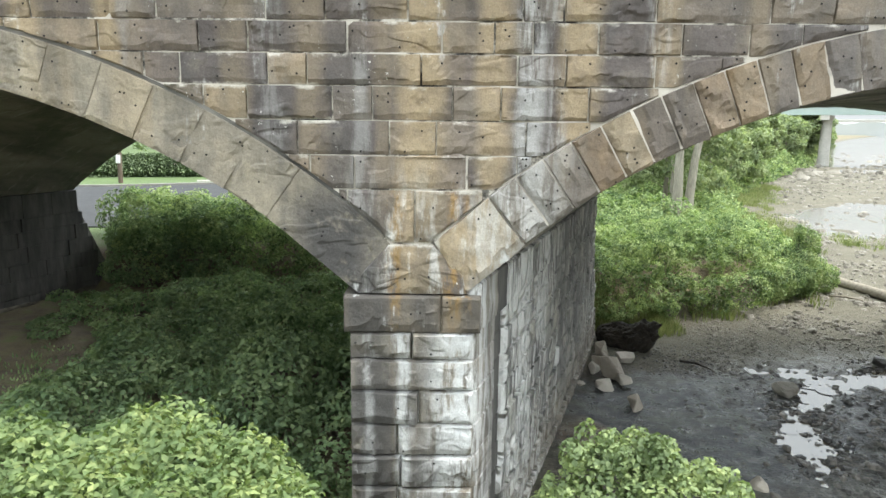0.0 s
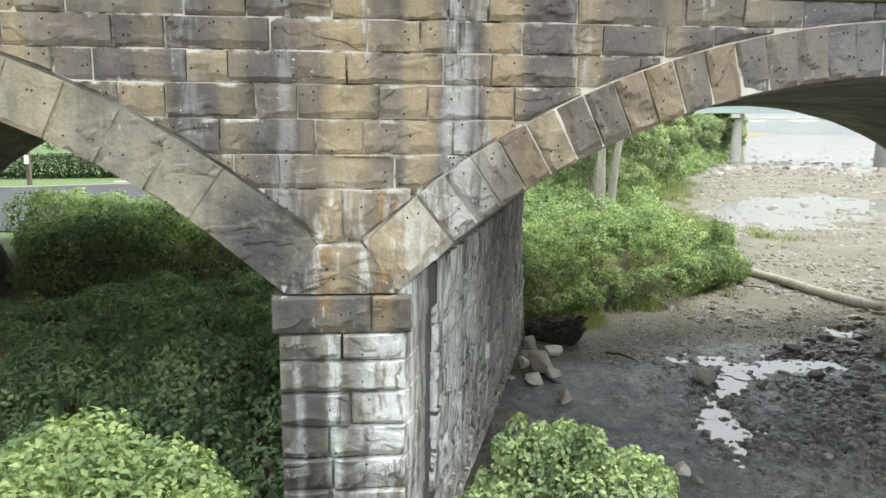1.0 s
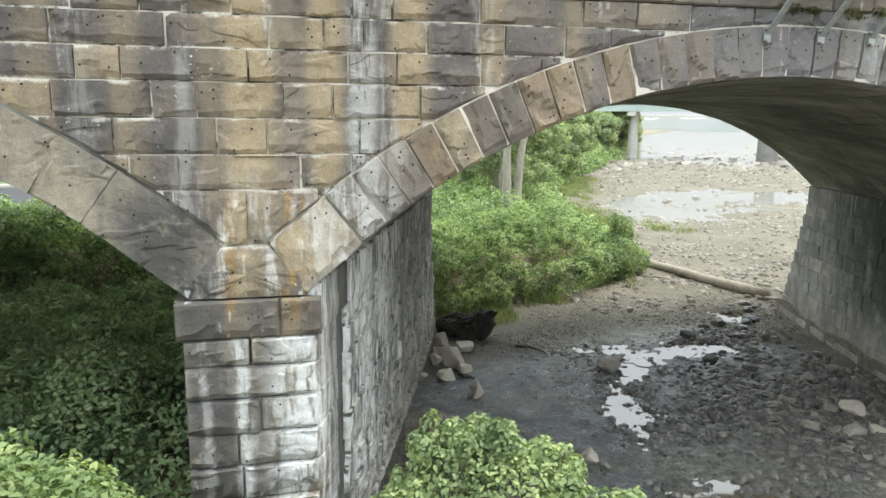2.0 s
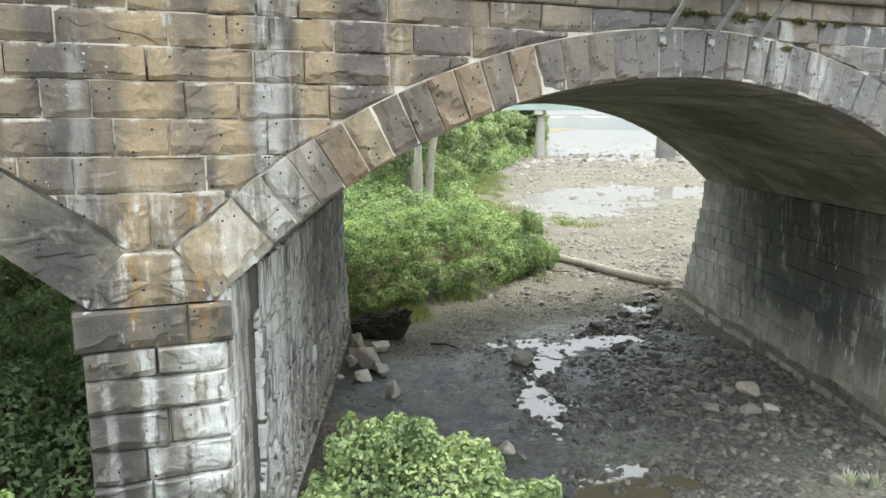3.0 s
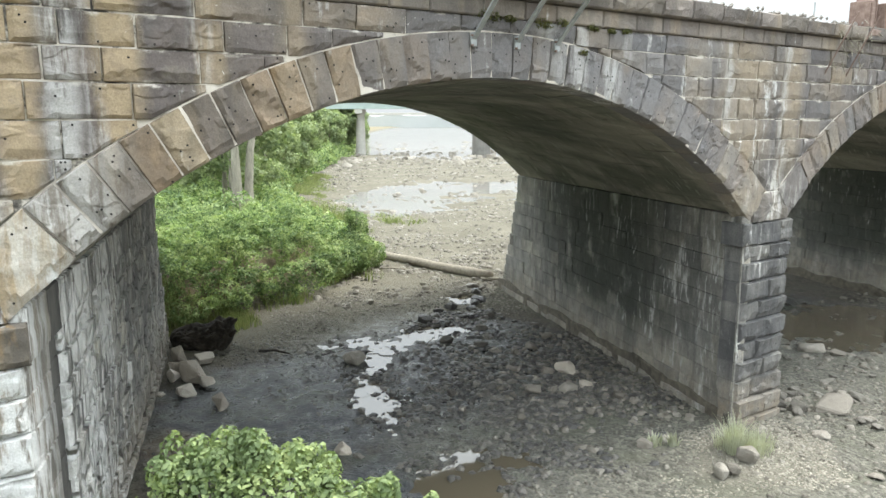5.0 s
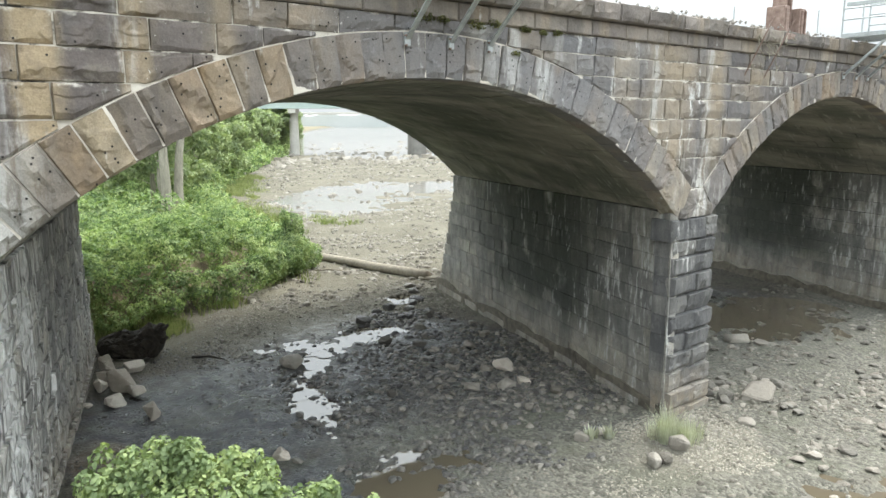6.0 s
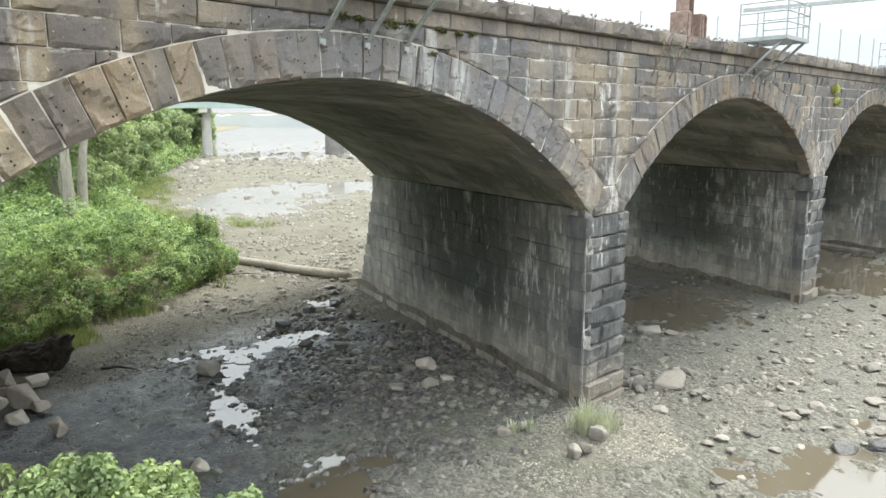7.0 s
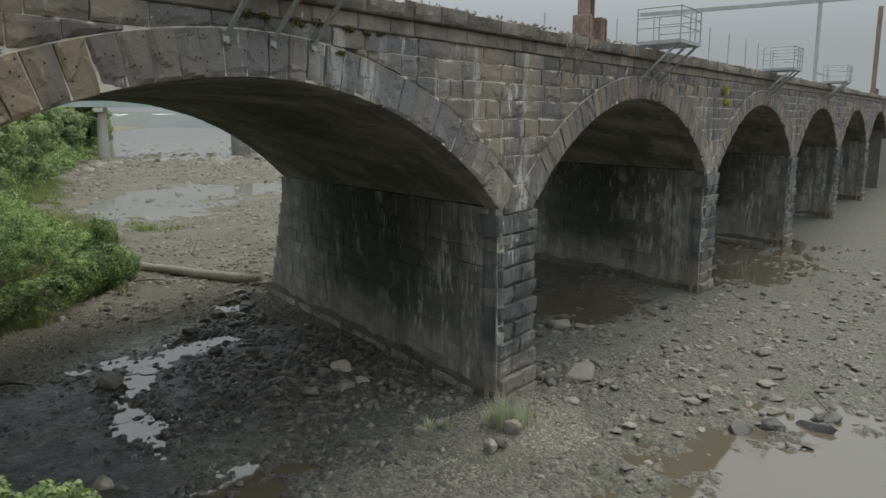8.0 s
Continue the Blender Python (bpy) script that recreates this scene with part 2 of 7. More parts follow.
def scaled_material(name, tones, soot, lime, dark=(0.05, 0.049, 0.048), near_lime_light=0.0, foot_tan=0.0, green=0.0, white=0.62, run=(1.0, 1.0, 0.10), relief=1.0, corner=0.0, mottle=0.7, rubble=0.0):
    """Old masonry with dark and white runs that hang down from the springing; lime thickened towards the front also
    carries the daylight there as colour, foot_tan browns the foot.
    """
    m, nt, b = material(name, 0.88)
    p = position(nt)
    own = block_position(nt)
    sep = nt.nodes.new("ShaderNodeSeparateXYZ")
    nt.links.new(p, sep.inputs[0])
    col = ramp(nt, random_of(nt), tones)
    broad = node(nt, "ShaderNodeTexNoise", Scale=2.1, Detail=6.0, Roughness=0.62, Distortion=0.25)
    nt.links.new(position(nt, run), broad.inputs["Vector"])
    thin = node(nt, "ShaderNodeTexNoise", Scale=6.5, Detail=6.0, Roughness=0.62, Distortion=0.2)
    nt.links.new(position(nt, (run[0], run[1], run[2] * 1.3), offset=(5, 3, 8)), thin.inputs["Vector"])
    big = noise_at(nt, position(nt, (1, 0.8, 0.7), offset=(9, 2, 4)), 0.45, 4)
    lump = noise_at(nt, own, 3.2, 7, 0.6)
    grain = noise_at(nt, p, 38, 6, 0.75)
    col = blend(nt, mottle, col, ramp(nt, noise_at(nt, own, 1.3, 6, 0.62), [(0.32, (0.28, 0.28, 0.29)), (0.5, (0.5, 0.5, 0.5)), (0.7, (0.74, 0.72, 0.68))]), "OVERLAY")
    if rubble:
        # lumps of rubble, each with a tone of its own, dark between and limed below
        warp = nt.nodes.new("ShaderNodeVectorMath")
        warp.operation = "MULTIPLY_ADD"
        warp.inputs[1].default_value = (0.16, 0.16, 0.16)
        wn_ = node(nt, "ShaderNodeTexNoise", Scale=1.6, Detail=4.0)
        nt.links.new(p, wn_.inputs["Vector"])
        nt.links.new(wn_.outputs["Color"], warp.inputs[0])
        nt.links.new(position(nt, (0.5, 0.75, 0.62)), warp.inputs[2])
        cells, rims = nt.nodes.new("ShaderNodeTexVoronoi"), nt.nodes.new("ShaderNodeTexVoronoi")
        rims.feature = "DISTANCE_TO_EDGE"
        for c in (cells, rims):
            c.inputs["Scale"].default_value = 2.9
            nt.links.new(warp.outputs[0], c.inputs["Vector"])
        tint = nt.nodes.new("ShaderNodeRGBToBW")
        nt.links.new(cells.outputs["Color"], tint.inputs[0])
        col = blend(nt, 0.75 * rubble, col, ramp(nt, tint.outputs[0], [(0.15, (0.26, 0.26, 0.27)), (0.5, (0.5, 0.5, 0.5)), (0.85, (0.76, 0.75, 0.72))]), "OVERLAY")
        edge_far = step(nt, rims.outputs["Distance"], 0.0, 0.16)
        col = blend(nt, step(nt, rims.outputs["Distance"], 0.005, 0.06, 0.38 * rubble, 0), col, dark)
    # soot: broad stains, dark tongues and thin runs
    soft = maths(nt, "ADD", maths(nt, "MULTIPLY", broad.outputs["Fac"], 0.55), maths(nt, "MULTIPLY", big, 0.45))
    col = blend(nt, step(nt, soft, 0.44, 0.60, 0, soot), col, dark)
    col = blend(nt, step(nt, thin.outputs["Fac"], 0.54, 0.66, 0, (0.6 - 0.3 * rubble) * soot), col, dark)
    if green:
        # green patches gathered at mid-depth, with the shade under the vault put into colour
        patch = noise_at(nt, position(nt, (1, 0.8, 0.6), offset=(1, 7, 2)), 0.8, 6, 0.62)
        algae_shade = maths(nt, "MULTIPLY", bands(nt, sep.outputs[1], ((6.6, 5.2, green),)), step(nt, maths(nt, "ADD", sep.outputs[2], patch), 1.2, 2.6))
        col = blend(nt, maths(nt, "MULTIPLY", algae_shade, step(nt, patch, 0.33, 0.47)), col, (0.046, 0.052, 0.042))
    # lime: white tongues, thicker near the front to put its daylight into the colour, and a broken film on the lumps
    lf = maths(nt, "ADD", maths(nt, "MULTIPLY", broad.outputs["Fac"], -0.5), maths(nt, "MULTIPLY", thin.outputs["Fac"], -0.5))
    if near_lime_light:
        lf = maths(nt, "ADD", lf, step(nt, sep.outputs[1], 0.5, 9.0, near_lime_light, -0.4 * near_lime_light))
    edge = -0.50 + 0.10 * (1 - lime)
    lw = step(nt, lf, edge, edge + 0.07, 0, 0.9)
    col = blend(nt, maths(nt, "MULTIPLY", lw, step(nt, lump, 0.3, 0.5, 0.55, 1.0)), col, blend(nt, big, (0.8 * white, 0.79 * white, 0.76 * white), (white, 0.985 * white, 0.94 * white)))
    drips = maths(nt, "MULTIPLY", step(nt, sep.outputs[2], 3.7, 4.6), step(nt, noise_at(nt, position(nt, (1, 1, 0.16), offset=(3, 6, 2)), 6.5, 5, 0.6), 0.60, 0.68, 0, 0.75))
    col = blend(nt, drips, col, (0.8 * white, 0.79 * white, 0.76 * white))
    film = noise_at(nt, position(nt, (1, 1, 0.4), offset=(4, 4, 1)), 5.0, 7, 0.7)
    col = blend(nt, step(nt, film, 0.57, 0.70, 0, 0.25 + 0.35 * lime), col, (0.36, 0.355, 0.335))
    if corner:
        # dark bands beside the quoins: wet stain plus their shade put into colour
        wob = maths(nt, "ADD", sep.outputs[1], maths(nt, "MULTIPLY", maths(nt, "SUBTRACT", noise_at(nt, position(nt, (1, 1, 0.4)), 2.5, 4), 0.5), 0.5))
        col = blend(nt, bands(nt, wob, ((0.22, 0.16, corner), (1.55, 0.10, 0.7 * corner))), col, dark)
    if foot_tan:
        hgt = maths(nt, "ADD", sep.outputs[2], maths(nt, "MULTIPLY", big, 1.2))
        col = blend(nt, maths(nt, "MULTIPLY", step(nt, hgt, 0.9, 2.2, foot_tan, 0), step(nt, lump, 0.35, 0.6, 1.0, 0.45)), col, (0.235, 0.195, 0.145))
    col = blend(nt, 0.7, col, ramp(nt, grain, [(0.30, (0.26, 0.27, 0.27)), (0.5, (0.52, 0.52, 0.52)), (0.72, (0.78, 0.78, 0.76))]), "OVERLAY")
    nt.links.new(col, b.inputs["Base Color"])
    h = maths(nt, "ADD", lump, maths(nt, "ADD", maths(nt, "MULTIPLY", thin.outputs["Fac"], 0.5), maths(nt, "MULTIPLY", grain, 0.12)))
    if rubble:
        h = maths(nt, "ADD", h, maths(nt, "MULTIPLY", edge_far, 1.1 * rubble))
    bump(nt, b, h, 0.9 * relief, 0.09)
    return m


STONE_LIMED = scaled_material("sandstone_limed_long_face", [(0.0, (0.34, 0.33, 0.305)), (0.5, (0.40, 0.386, 0.352)), (1.0, (0.47, 0.448, 0.402))], 0.44, 0.85, (0.165, 0.162, 0.158), 0.12, 0.75, white=0.92, run=(0.6, 0.8, 0.07), relief=1.3, mottle=0.25, rubble=1.0)
STONE_QUOIN = scaled_material("sandstone_quoin_dark", [(0.0, (0.098, 0.097, 0.097)), (0.5, (0.138, 0.135, 0.131)), (1.0, (0.20, 0.193, 0.178))], 0.65, 0.22, (0.042, 0.042, 0.045), 0.0, 0.85)
STONE_INNER = scaled_material("sandstone_inner", [(0.0, (0.24, 0.234, 0.222)), (0.5, (0.295, 0.283, 0.258)), (1.0, (0.36, 0.336, 0.294))], 0.62, 0.08, (0.092, 0.091, 0.087), 0.07, 0.5, 0.9, 0.54, run=(0.8, 0.9, 0.19), relief=1.3, corner=0.8, mottle=0.8)


def vault_material():
    """Sooty soffit: brown stone under dark bands that run along the barrel, with green-black damp and a little lime."""
    m, nt, b = material("sandstone_soffit", 0.9)
    p = position(nt)
    along = noise_at(nt, position(nt, (1.0, 0.14, 1.0), turn=math.atan(0.32)), 0.9, 5, 0.6)
    damp = noise_at(nt, p, 0.42, 5, 0.6)
    grain = noise_at(nt, p, 30, 6, 0.75)
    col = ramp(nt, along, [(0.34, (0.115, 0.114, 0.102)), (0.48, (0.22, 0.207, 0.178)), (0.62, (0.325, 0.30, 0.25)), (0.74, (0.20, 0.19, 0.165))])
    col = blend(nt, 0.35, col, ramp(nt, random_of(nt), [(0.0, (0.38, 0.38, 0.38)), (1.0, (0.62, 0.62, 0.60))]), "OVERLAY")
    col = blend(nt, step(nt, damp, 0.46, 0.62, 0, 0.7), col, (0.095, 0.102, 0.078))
    col = blend(nt, step(nt, noise_at(nt, position(nt, (0.5, 2.2, 1.0), turn=math.atan(0.32)), 2.4, 6, 0.65), 0.56, 0.68, 0, 0.55), col, (0.42, 0.41, 0.36))
    col = blend(nt, 0.5, col, ramp(nt, grain, [(0.3, (0.28, 0.28, 0.28)), (0.5, (0.52, 0.52, 0.52)), (0.72, (0.78, 0.78, 0.76))]), "OVERLAY")
    nt.links.new(col, b.inputs["Base Color"])
    bump(nt, b, maths(nt, "ADD", noise_at(nt, p, 3.0, 6, 0.6), maths(nt, "MULTIPLY", grain, 0.1)), 0.7, 0.06)
    return m


STONE_VAULT = vault_material()
STONE_TOP = stone_material("sandstone_parapet", [(0.0, (0.135, 0.118, 0.108)), (0.5, (0.185, 0.162, 0.145)), (1.0, (0.24, 0.21, 0.18))], 0.45, 0.3, (), 1.0, 0.3)

m, nt, b = material("lime_mortar", 0.95)
col = ramp(nt, noise_at(nt, position(nt), 1.5, 6, 0.68), [(0.39, (0.040, 0.037, 0.033)), (0.44, (0.16, 0.148, 0.128)), (0.49, (0.48, 0.445, 0.385)), (0.7, (0.62, 0.585, 0.52))])
nt.links.new(col, b.inputs["Base Color"])
bump(nt, b, noise_at(nt, position(nt), 40, 4), 0.6, 0.01)
MORTAR = m

m, nt, b = material("white_mortar", 0.95)
col = ramp(nt, noise_at(nt, position(nt), 1.1, 4), [(0.36, (0.20, 0.19, 0.165)), (0.46, (0.50, 0.46, 0.40)), (0.7, (0.64, 0.605, 0.54))])
nt.links.new(col, b.inputs["Base Color"])
WHITE_MORTAR = m

m, nt, b = material("dark_mortar", 0.95)
col = ramp(nt, noise_at(nt, position(nt), 1.1, 4), [(0.4, (0.055, 0.053, 0.048)), (0.65, (0.19, 0.18, 0.16))])
nt.links.new(col, b.inputs["Base Color"])
DARK_MORTAR = m

# near-black colour that stands for the shade inside small drill holes
m, nt, b = material("hole_shade_disc", 1.0)
b.inputs["Base Color"].default_value = (0.012, 0.011, 0.010, 1)
HOLE_SHADE = m


def ground_material():
    """Riverbed gravel, dark wet mud, dry bank soil and rank grass, by the lie of the land."""
    m, nt, b = material("riverbed_gravel", 0.95)
    p = position(nt)
    big = noise_at(nt, p, 0.23, 5)
    mid = noise_at(nt, p, 1.6, 6, 0.6)
    fine = noise_at(nt, p, 11, 5, 0.7)
    v = nt.nodes.new("ShaderNodeTexVoronoi")
    v.inputs["Scale"].default_value = 13.0
    nt.links.new(p, v.inputs["Vector"])
    col = ramp(nt, fine, [(0.3, (0.038, 0.034, 0.028)), (0.55, (0.072, 0.064, 0.052)), (0.78, (0.130, 0.119, 0.099))])
    col = blend(nt, step(nt, mid, 0.42, 0.66, 0, 0.6), col, (0.082, 0.071, 0.054))
    bw = nt.nodes.new("ShaderNodeRGBToBW")
    nt.links.new(v.outputs["Color"], bw.inputs[0])
    col = blend(nt, 0.75, col, ramp(nt, bw.outputs[0], [(0.2, (0.20, 0.19, 0.18)), (0.8, (0.82, 0.81, 0.78))]), "OVERLAY")
    # wet mud keeps to the channel under the second span
    sep = nt.nodes.new("ShaderNodeSeparateXYZ")
    nt.links.new(p, sep.inputs[0])
    wet = None
    for cx, cy, rx, ry in ((7.0, 7.6, 4.8, 4.6), (10.5, 7.8, 5.2, 6.0), (13.0, 8.2, 5.0, 6.6), (26.0, 6.0, 5.5, 5.5), (8.0, 1.5, 3.6, 3.0)):
        dx = maths(nt, "DIVIDE", maths(nt, "SUBTRACT", sep.outputs[0], cx), rx)
        dy = maths(nt, "DIVIDE", maths(nt, "SUBTRACT", sep.outputs[1], cy), ry)
        d = maths(nt, "ADD", maths(nt, "MULTIPLY", dx, dx), maths(nt, "MULTIPLY", dy, dy))
        w = step(nt, maths(nt, "ADD", d, maths(nt, "MULTIPLY", mid, 1.1)), 0.9, 1.75, 1, 0)
        wet = w if wet is None else maths(nt, "MAXIMUM", wet, w)
    v2 = nt.nodes.new("ShaderNodeTexVoronoi")
    v2.inputs["Scale"].default_value = 15.0
    nt.links.new(p, v2.inputs["Vector"])
    mud = ramp(nt, maths(nt, "ADD", maths(nt, "MULTIPLY", fine, 0.7), maths(nt, "MULTIPLY", v2.outputs["Distance"], 0.45)), [(0.35, (0.016, 0.018, 0.021)), (0.62, (0.036, 0.037, 0.038)), (0.85, (0.090, 0.085, 0.076))])
    mud = blend(nt, step(nt, noise_at(nt, p, 1.3, 6, 0.62), 0.56, 0.68, 0, 0.5), mud, (0.105, 0.088, 0.066))
    # smooth mud, with the sky's blue-grey sheen partly put into its colour
    slack = step(nt, maths(nt, "ADD", sep.outputs[0], maths(nt, "MULTIPLY", mid, 2.4)), 9.2, 10.8, 0.75, 0.0)
    mud = blend(nt, slack, mud, ramp(nt, noise_at(nt, p, 2.6, 6, 0.6), [(0.35, (0.028, 0.031, 0.037)), (0.55, (0.056, 0.060, 0.066)), (0.70, (0.098, 0.092, 0.082))]))
    col = blend(nt, wet, col, mud)
    # olive gravel on the near side of the channel, a brown patch by the pier that stands for a puddle with its dull
    # reflection put into colour, pale gravel heaped before the next
    olive = ramp(nt, maths(nt, "ADD", maths(nt, "MULTIPLY", fine, 0.6), maths(nt, "MULTIPLY", bw.outputs[0], 0.4)), [(0.3, (0.050, 0.049, 0.040)), (0.5, (0.108, 0.104, 0.084)), (0.72, (0.20, 0.192, 0.160))])
    col = blend(nt, maths(nt, "MULTIPLY", step(nt, maths(nt, "ADD", sep.outputs[1], maths(nt, "MULTIPLY", mid, 3.0)), 5.0, 7.4, 0.85, 0), step(nt, sep.outputs[0], 6.5, 9.0)), col, olive)

    def patch(cx, cy, rx, ry, a, b2):
        dx = maths(nt, "DIVIDE", maths(nt, "SUBTRACT", sep.outputs[0], cx), rx)
        dy = maths(nt, "DIVIDE", maths(nt, "SUBTRACT", sep.outputs[1], cy), ry)
        d = maths(nt, "ADD", maths(nt, "MULTIPLY", dx, dx), maths(nt, "MULTIPLY", dy, dy))
        return step(nt, maths(nt, "ADD", d, mid), a, b2, 1, 0)
    col = blend(nt, maths(nt, "MULTIPLY", patch(3.5, 6.5, 0.9, 1.7, 0.9, 1.5), 0.85), col, blend(nt, fine, (0.085, 0.062, 0.042), (0.19, 0.145, 0.10)))
    col = blend(nt, maths(nt, "MULTIPLY", patch(14.3, -1.6, 2.3, 1.5, 0.7, 1.6), 0.7), col, blend(nt, fine, (0.10, 0.092, 0.070), (0.24, 0.222, 0.178)))
    # algae and drying silt in broad patches
    col = blend(nt, step(nt, noise_at(nt, p, 0.7, 6, 0.6), 0.50, 0.64, 0, 0.45), col, (0.075, 0.080, 0.052))
    col = blend(nt, step(nt, noise_at(nt, position(nt, offset=(5, 3, 0)), 0.5, 5, 0.6), 0.56, 0.68, 0, 0.3), col, (0.135, 0.122, 0.098))
    # the bar upstream has its own tan ramp, from about the bridge's rear edge on
    dry = step(nt, maths(nt, "ADD", sep.outputs[1], maths(nt, "MULTIPLY", mid, 5.0)), 12.3, 16.5)
    bar = ramp(nt, maths(nt, "ADD", maths(nt, "MULTIPLY", fine, 0.6), maths(nt, "MULTIPLY", big, 0.4)), [(0.36, (0.054, 0.049, 0.032)), (0.5, (0.096, 0.087, 0.060)), (0.64, (0.160, 0.147, 0.110))])
    col = blend(nt, dry, col, bar)
    # soil and grass above the flood line
    high = step(nt, maths(nt, "ADD", sep.outputs[2], maths(nt, "MULTIPLY", mid, 0.5)), 0.55, 1.15)
    soil = ramp(nt, mid, [(0.35, (0.11, 0.085, 0.058)), (0.55, (0.15, 0.125, 0.07)), (0.7, (0.11, 0.15, 0.045))])
    col = blend(nt, high, col, soil)
    lawn = maths(nt, "MULTIPLY", step(nt, sep.outputs[2], 3.0, 3.25), step(nt, sep.outputs[1], 13.0, 15.5))
    col = blend(nt, lawn, col, ramp(nt, fine, [(0.3, (0.040, 0.065, 0.018)), (0.7, (0.080, 0.115, 0.036))]))
    nt.links.new(col, b.inputs["Base Color"])
    nt.links.new(maths(nt, "SUBTRACT", 0.95, maths(nt, "MULTIPLY", wet, step(nt, noise_at(nt, p, 1.9, 5, 0.6), 0.4, 0.6, 0.35, 0.72))), b.inputs["Roughness"])
    h = maths(nt, "ADD", maths(nt, "MULTIPLY", v.outputs["Distance"], -0.6), fine)
    h = maths(nt, "ADD", h, maths(nt, "MULTIPLY", v2.outputs["Distance"], -0.5))
    bump(nt, b, h, 0.8, 0.05)
    return m


GROUND = ground_material()


def leaf_material(name, stops, gloss=0.6):
    m, nt, b = material(name, gloss)
    b.inputs["Specular IOR Level"].default_value = 0.25
    g = nt.nodes.new("ShaderNodeNewGeometry")
    patch = step(nt, maths(nt, "ADD", maths(nt, "MULTIPLY", noise_at(nt, position(nt), 0.8, 5), 0.55), maths(nt, "MULTIPLY", noise_at(nt, position(nt), 3.0, 3), 0.45)), 0.36, 0.64)
    fac = maths(nt, "ADD", maths(nt, "MULTIPLY", g.outputs["Random Per Island"], 0.42), maths(nt, "MULTIPLY", patch, 0.58))
    col = ramp(nt, fac, stops)
    nt.links.new(col, b.inputs["Base Color"])
    tr = nt.nodes.new("ShaderNodeBsdfTranslucent")
    nt.links.new(blend(nt, 1.0, col, (1.05, 1.18, 0.62), "MULTIPLY"), tr.inputs["Color"])
    mix = nt.nodes.new("ShaderNodeMixShader")
    mix.inputs[0].default_value = 0.38
    nt.links.new(b.outputs[0], mix.inputs[1])
    nt.links.new(tr.outputs[0], mix.inputs[2])
    nt.links.new(mix.outputs[0], nt.nodes["Material Output"].inputs["Surface"])
    return m


LEAF = leaf_material("thicket_leaves", [(0.2, (0.085, 0.128, 0.048)), (0.45, (0.135, 0.188, 0.078)), (0.68, (0.20, 0.255, 0.105)), (0.92, (0.315, 0.36, 0.145))])
LEAF_PALE = leaf_material("pale_bush_leaves", [(0.2, (0.108, 0.148, 0.068)), (0.45, (0.182, 0.236, 0.115)), (0.68, (0.265, 0.325, 0.146)), (0.92, (0.37, 0.42, 0.19))])
LEAF_BANK = leaf_material("bank_leaves", [(0.2, (0.078, 0.120, 0.056)), (0.42, (0.172, 0.238, 0.112)), (0.62, (0.262, 0.335, 0.156)), (0.85, (0.385, 0.44, 0.222))])
MASONRY_WEED = leaf_material("masonry_weeds", [(0.2, (0.07, 0.075, 0.030)), (0.5, (0.13, 0.135, 0.055)), (0.85, (0.24, 0.225, 0.10))])
# leaves under the arch, lightened: haze over the shade put into their colour
LEAF_SHADED = leaf_material("shrub_leaves", [(0.2, (0.115, 0.172, 0.088)), (0.5, (0.18, 0.248, 0.125)), (0.75, (0.255, 0.325, 0.168)), (0.95, (0.35, 0.405, 0.22))])
# paled and greyed leaves: distance haze put into the crown colour
LEAF_TREE = leaf_material("hazed_tree_leaves", [(0.2, (0.165, 0.210, 0.122)), (0.5, (0.245, 0.295, 0.165)), (0.8, (0.355, 0.395, 0.23))])
LEAF_HEDGE = leaf_material("hedge_leaves", [(0.2, (0.026, 0.042, 0.018)), (0.6, (0.045, 0.068, 0.028)), (0.9, (0.07, 0.095, 0.04))])
GRASS = leaf_material("grass_blades", [(0.2, (0.12, 0.15, 0.06)), (0.5, (0.195, 0.225, 0.098)), (0.85, (0.31, 0.305, 0.17))], 0.6)
YELLOW_LEAF = leaf_material("yellow_shrub_leaves", [(0.2, (0.30, 0.31, 0.10)), (0.5, (0.42, 0.42, 0.15)), (0.85, (0.55, 0.53, 0.22))], 0.6)
SAGE = leaf_material("sage_weeds", [(0.2, (0.33, 0.33, 0.27)), (0.5, (0.45, 0.45, 0.38)), (0.85, (0.58, 0.58, 0.50))], 0.7)


def simple_material(name, low, high, scale=6.0, rough=0.8, metal=0.0, relief=0.3, stretch=(1, 1, 1)):
    m, nt, b = material(name, rough)
    p = position(nt, stretch)
    f = noise_at(nt, p, scale, 6, 0.65)
    f2 = noise_at(nt, p, scale * 0.17, 3)
    col = ramp(nt, maths(nt, "ADD", maths(nt, "MULTIPLY", f, 0.65), maths(nt, "MULTIPLY", f2, 0.35)), [(0.36, low), (0.64, high)])
    nt.links.new(col, b.inputs["Base Color"])
    b.inputs["Metallic"].default_value = metal
    bump(nt, b, f, relief, 0.02)
    return m


def rock_material(name, stops):
    m, nt, b = material(name, 0.9)
    p = position(nt)
    f = noise_at(nt, p, 7, 6, 0.65)
    g = nt.nodes.new("ShaderNodeNewGeometry")
    fac = maths(nt, "ADD", maths(nt, "MULTIPLY", g.outputs["Random Per Island"], 0.6), maths(nt, "MULTIPLY", f, 0.5))
    nt.links.new(ramp(nt, fac, stops), b.inputs["Base Color"])
    pit = noise_at(nt, p, 26, 5, 0.7)
    bump(nt, b, maths(nt, "ADD", f, maths(nt, "MULTIPLY", pit, 0.3)), 0.9, 0.06)
    return m


ROCK = rock_material("river_stone", [(0.2, (0.062, 0.056, 0.047)), (0.5, (0.115, 0.106, 0.090)), (0.8, (0.195, 0.182, 0.156)), (1.0, (0.31, 0.296, 0.256))])
ROCK_DRY = rock_material("dry_bar_stone", [(0.2, (0.085, 0.077, 0.062)), (0.6, (0.165, 0.152, 0.125)), (1.0, (0.27, 0.255, 0.22))])
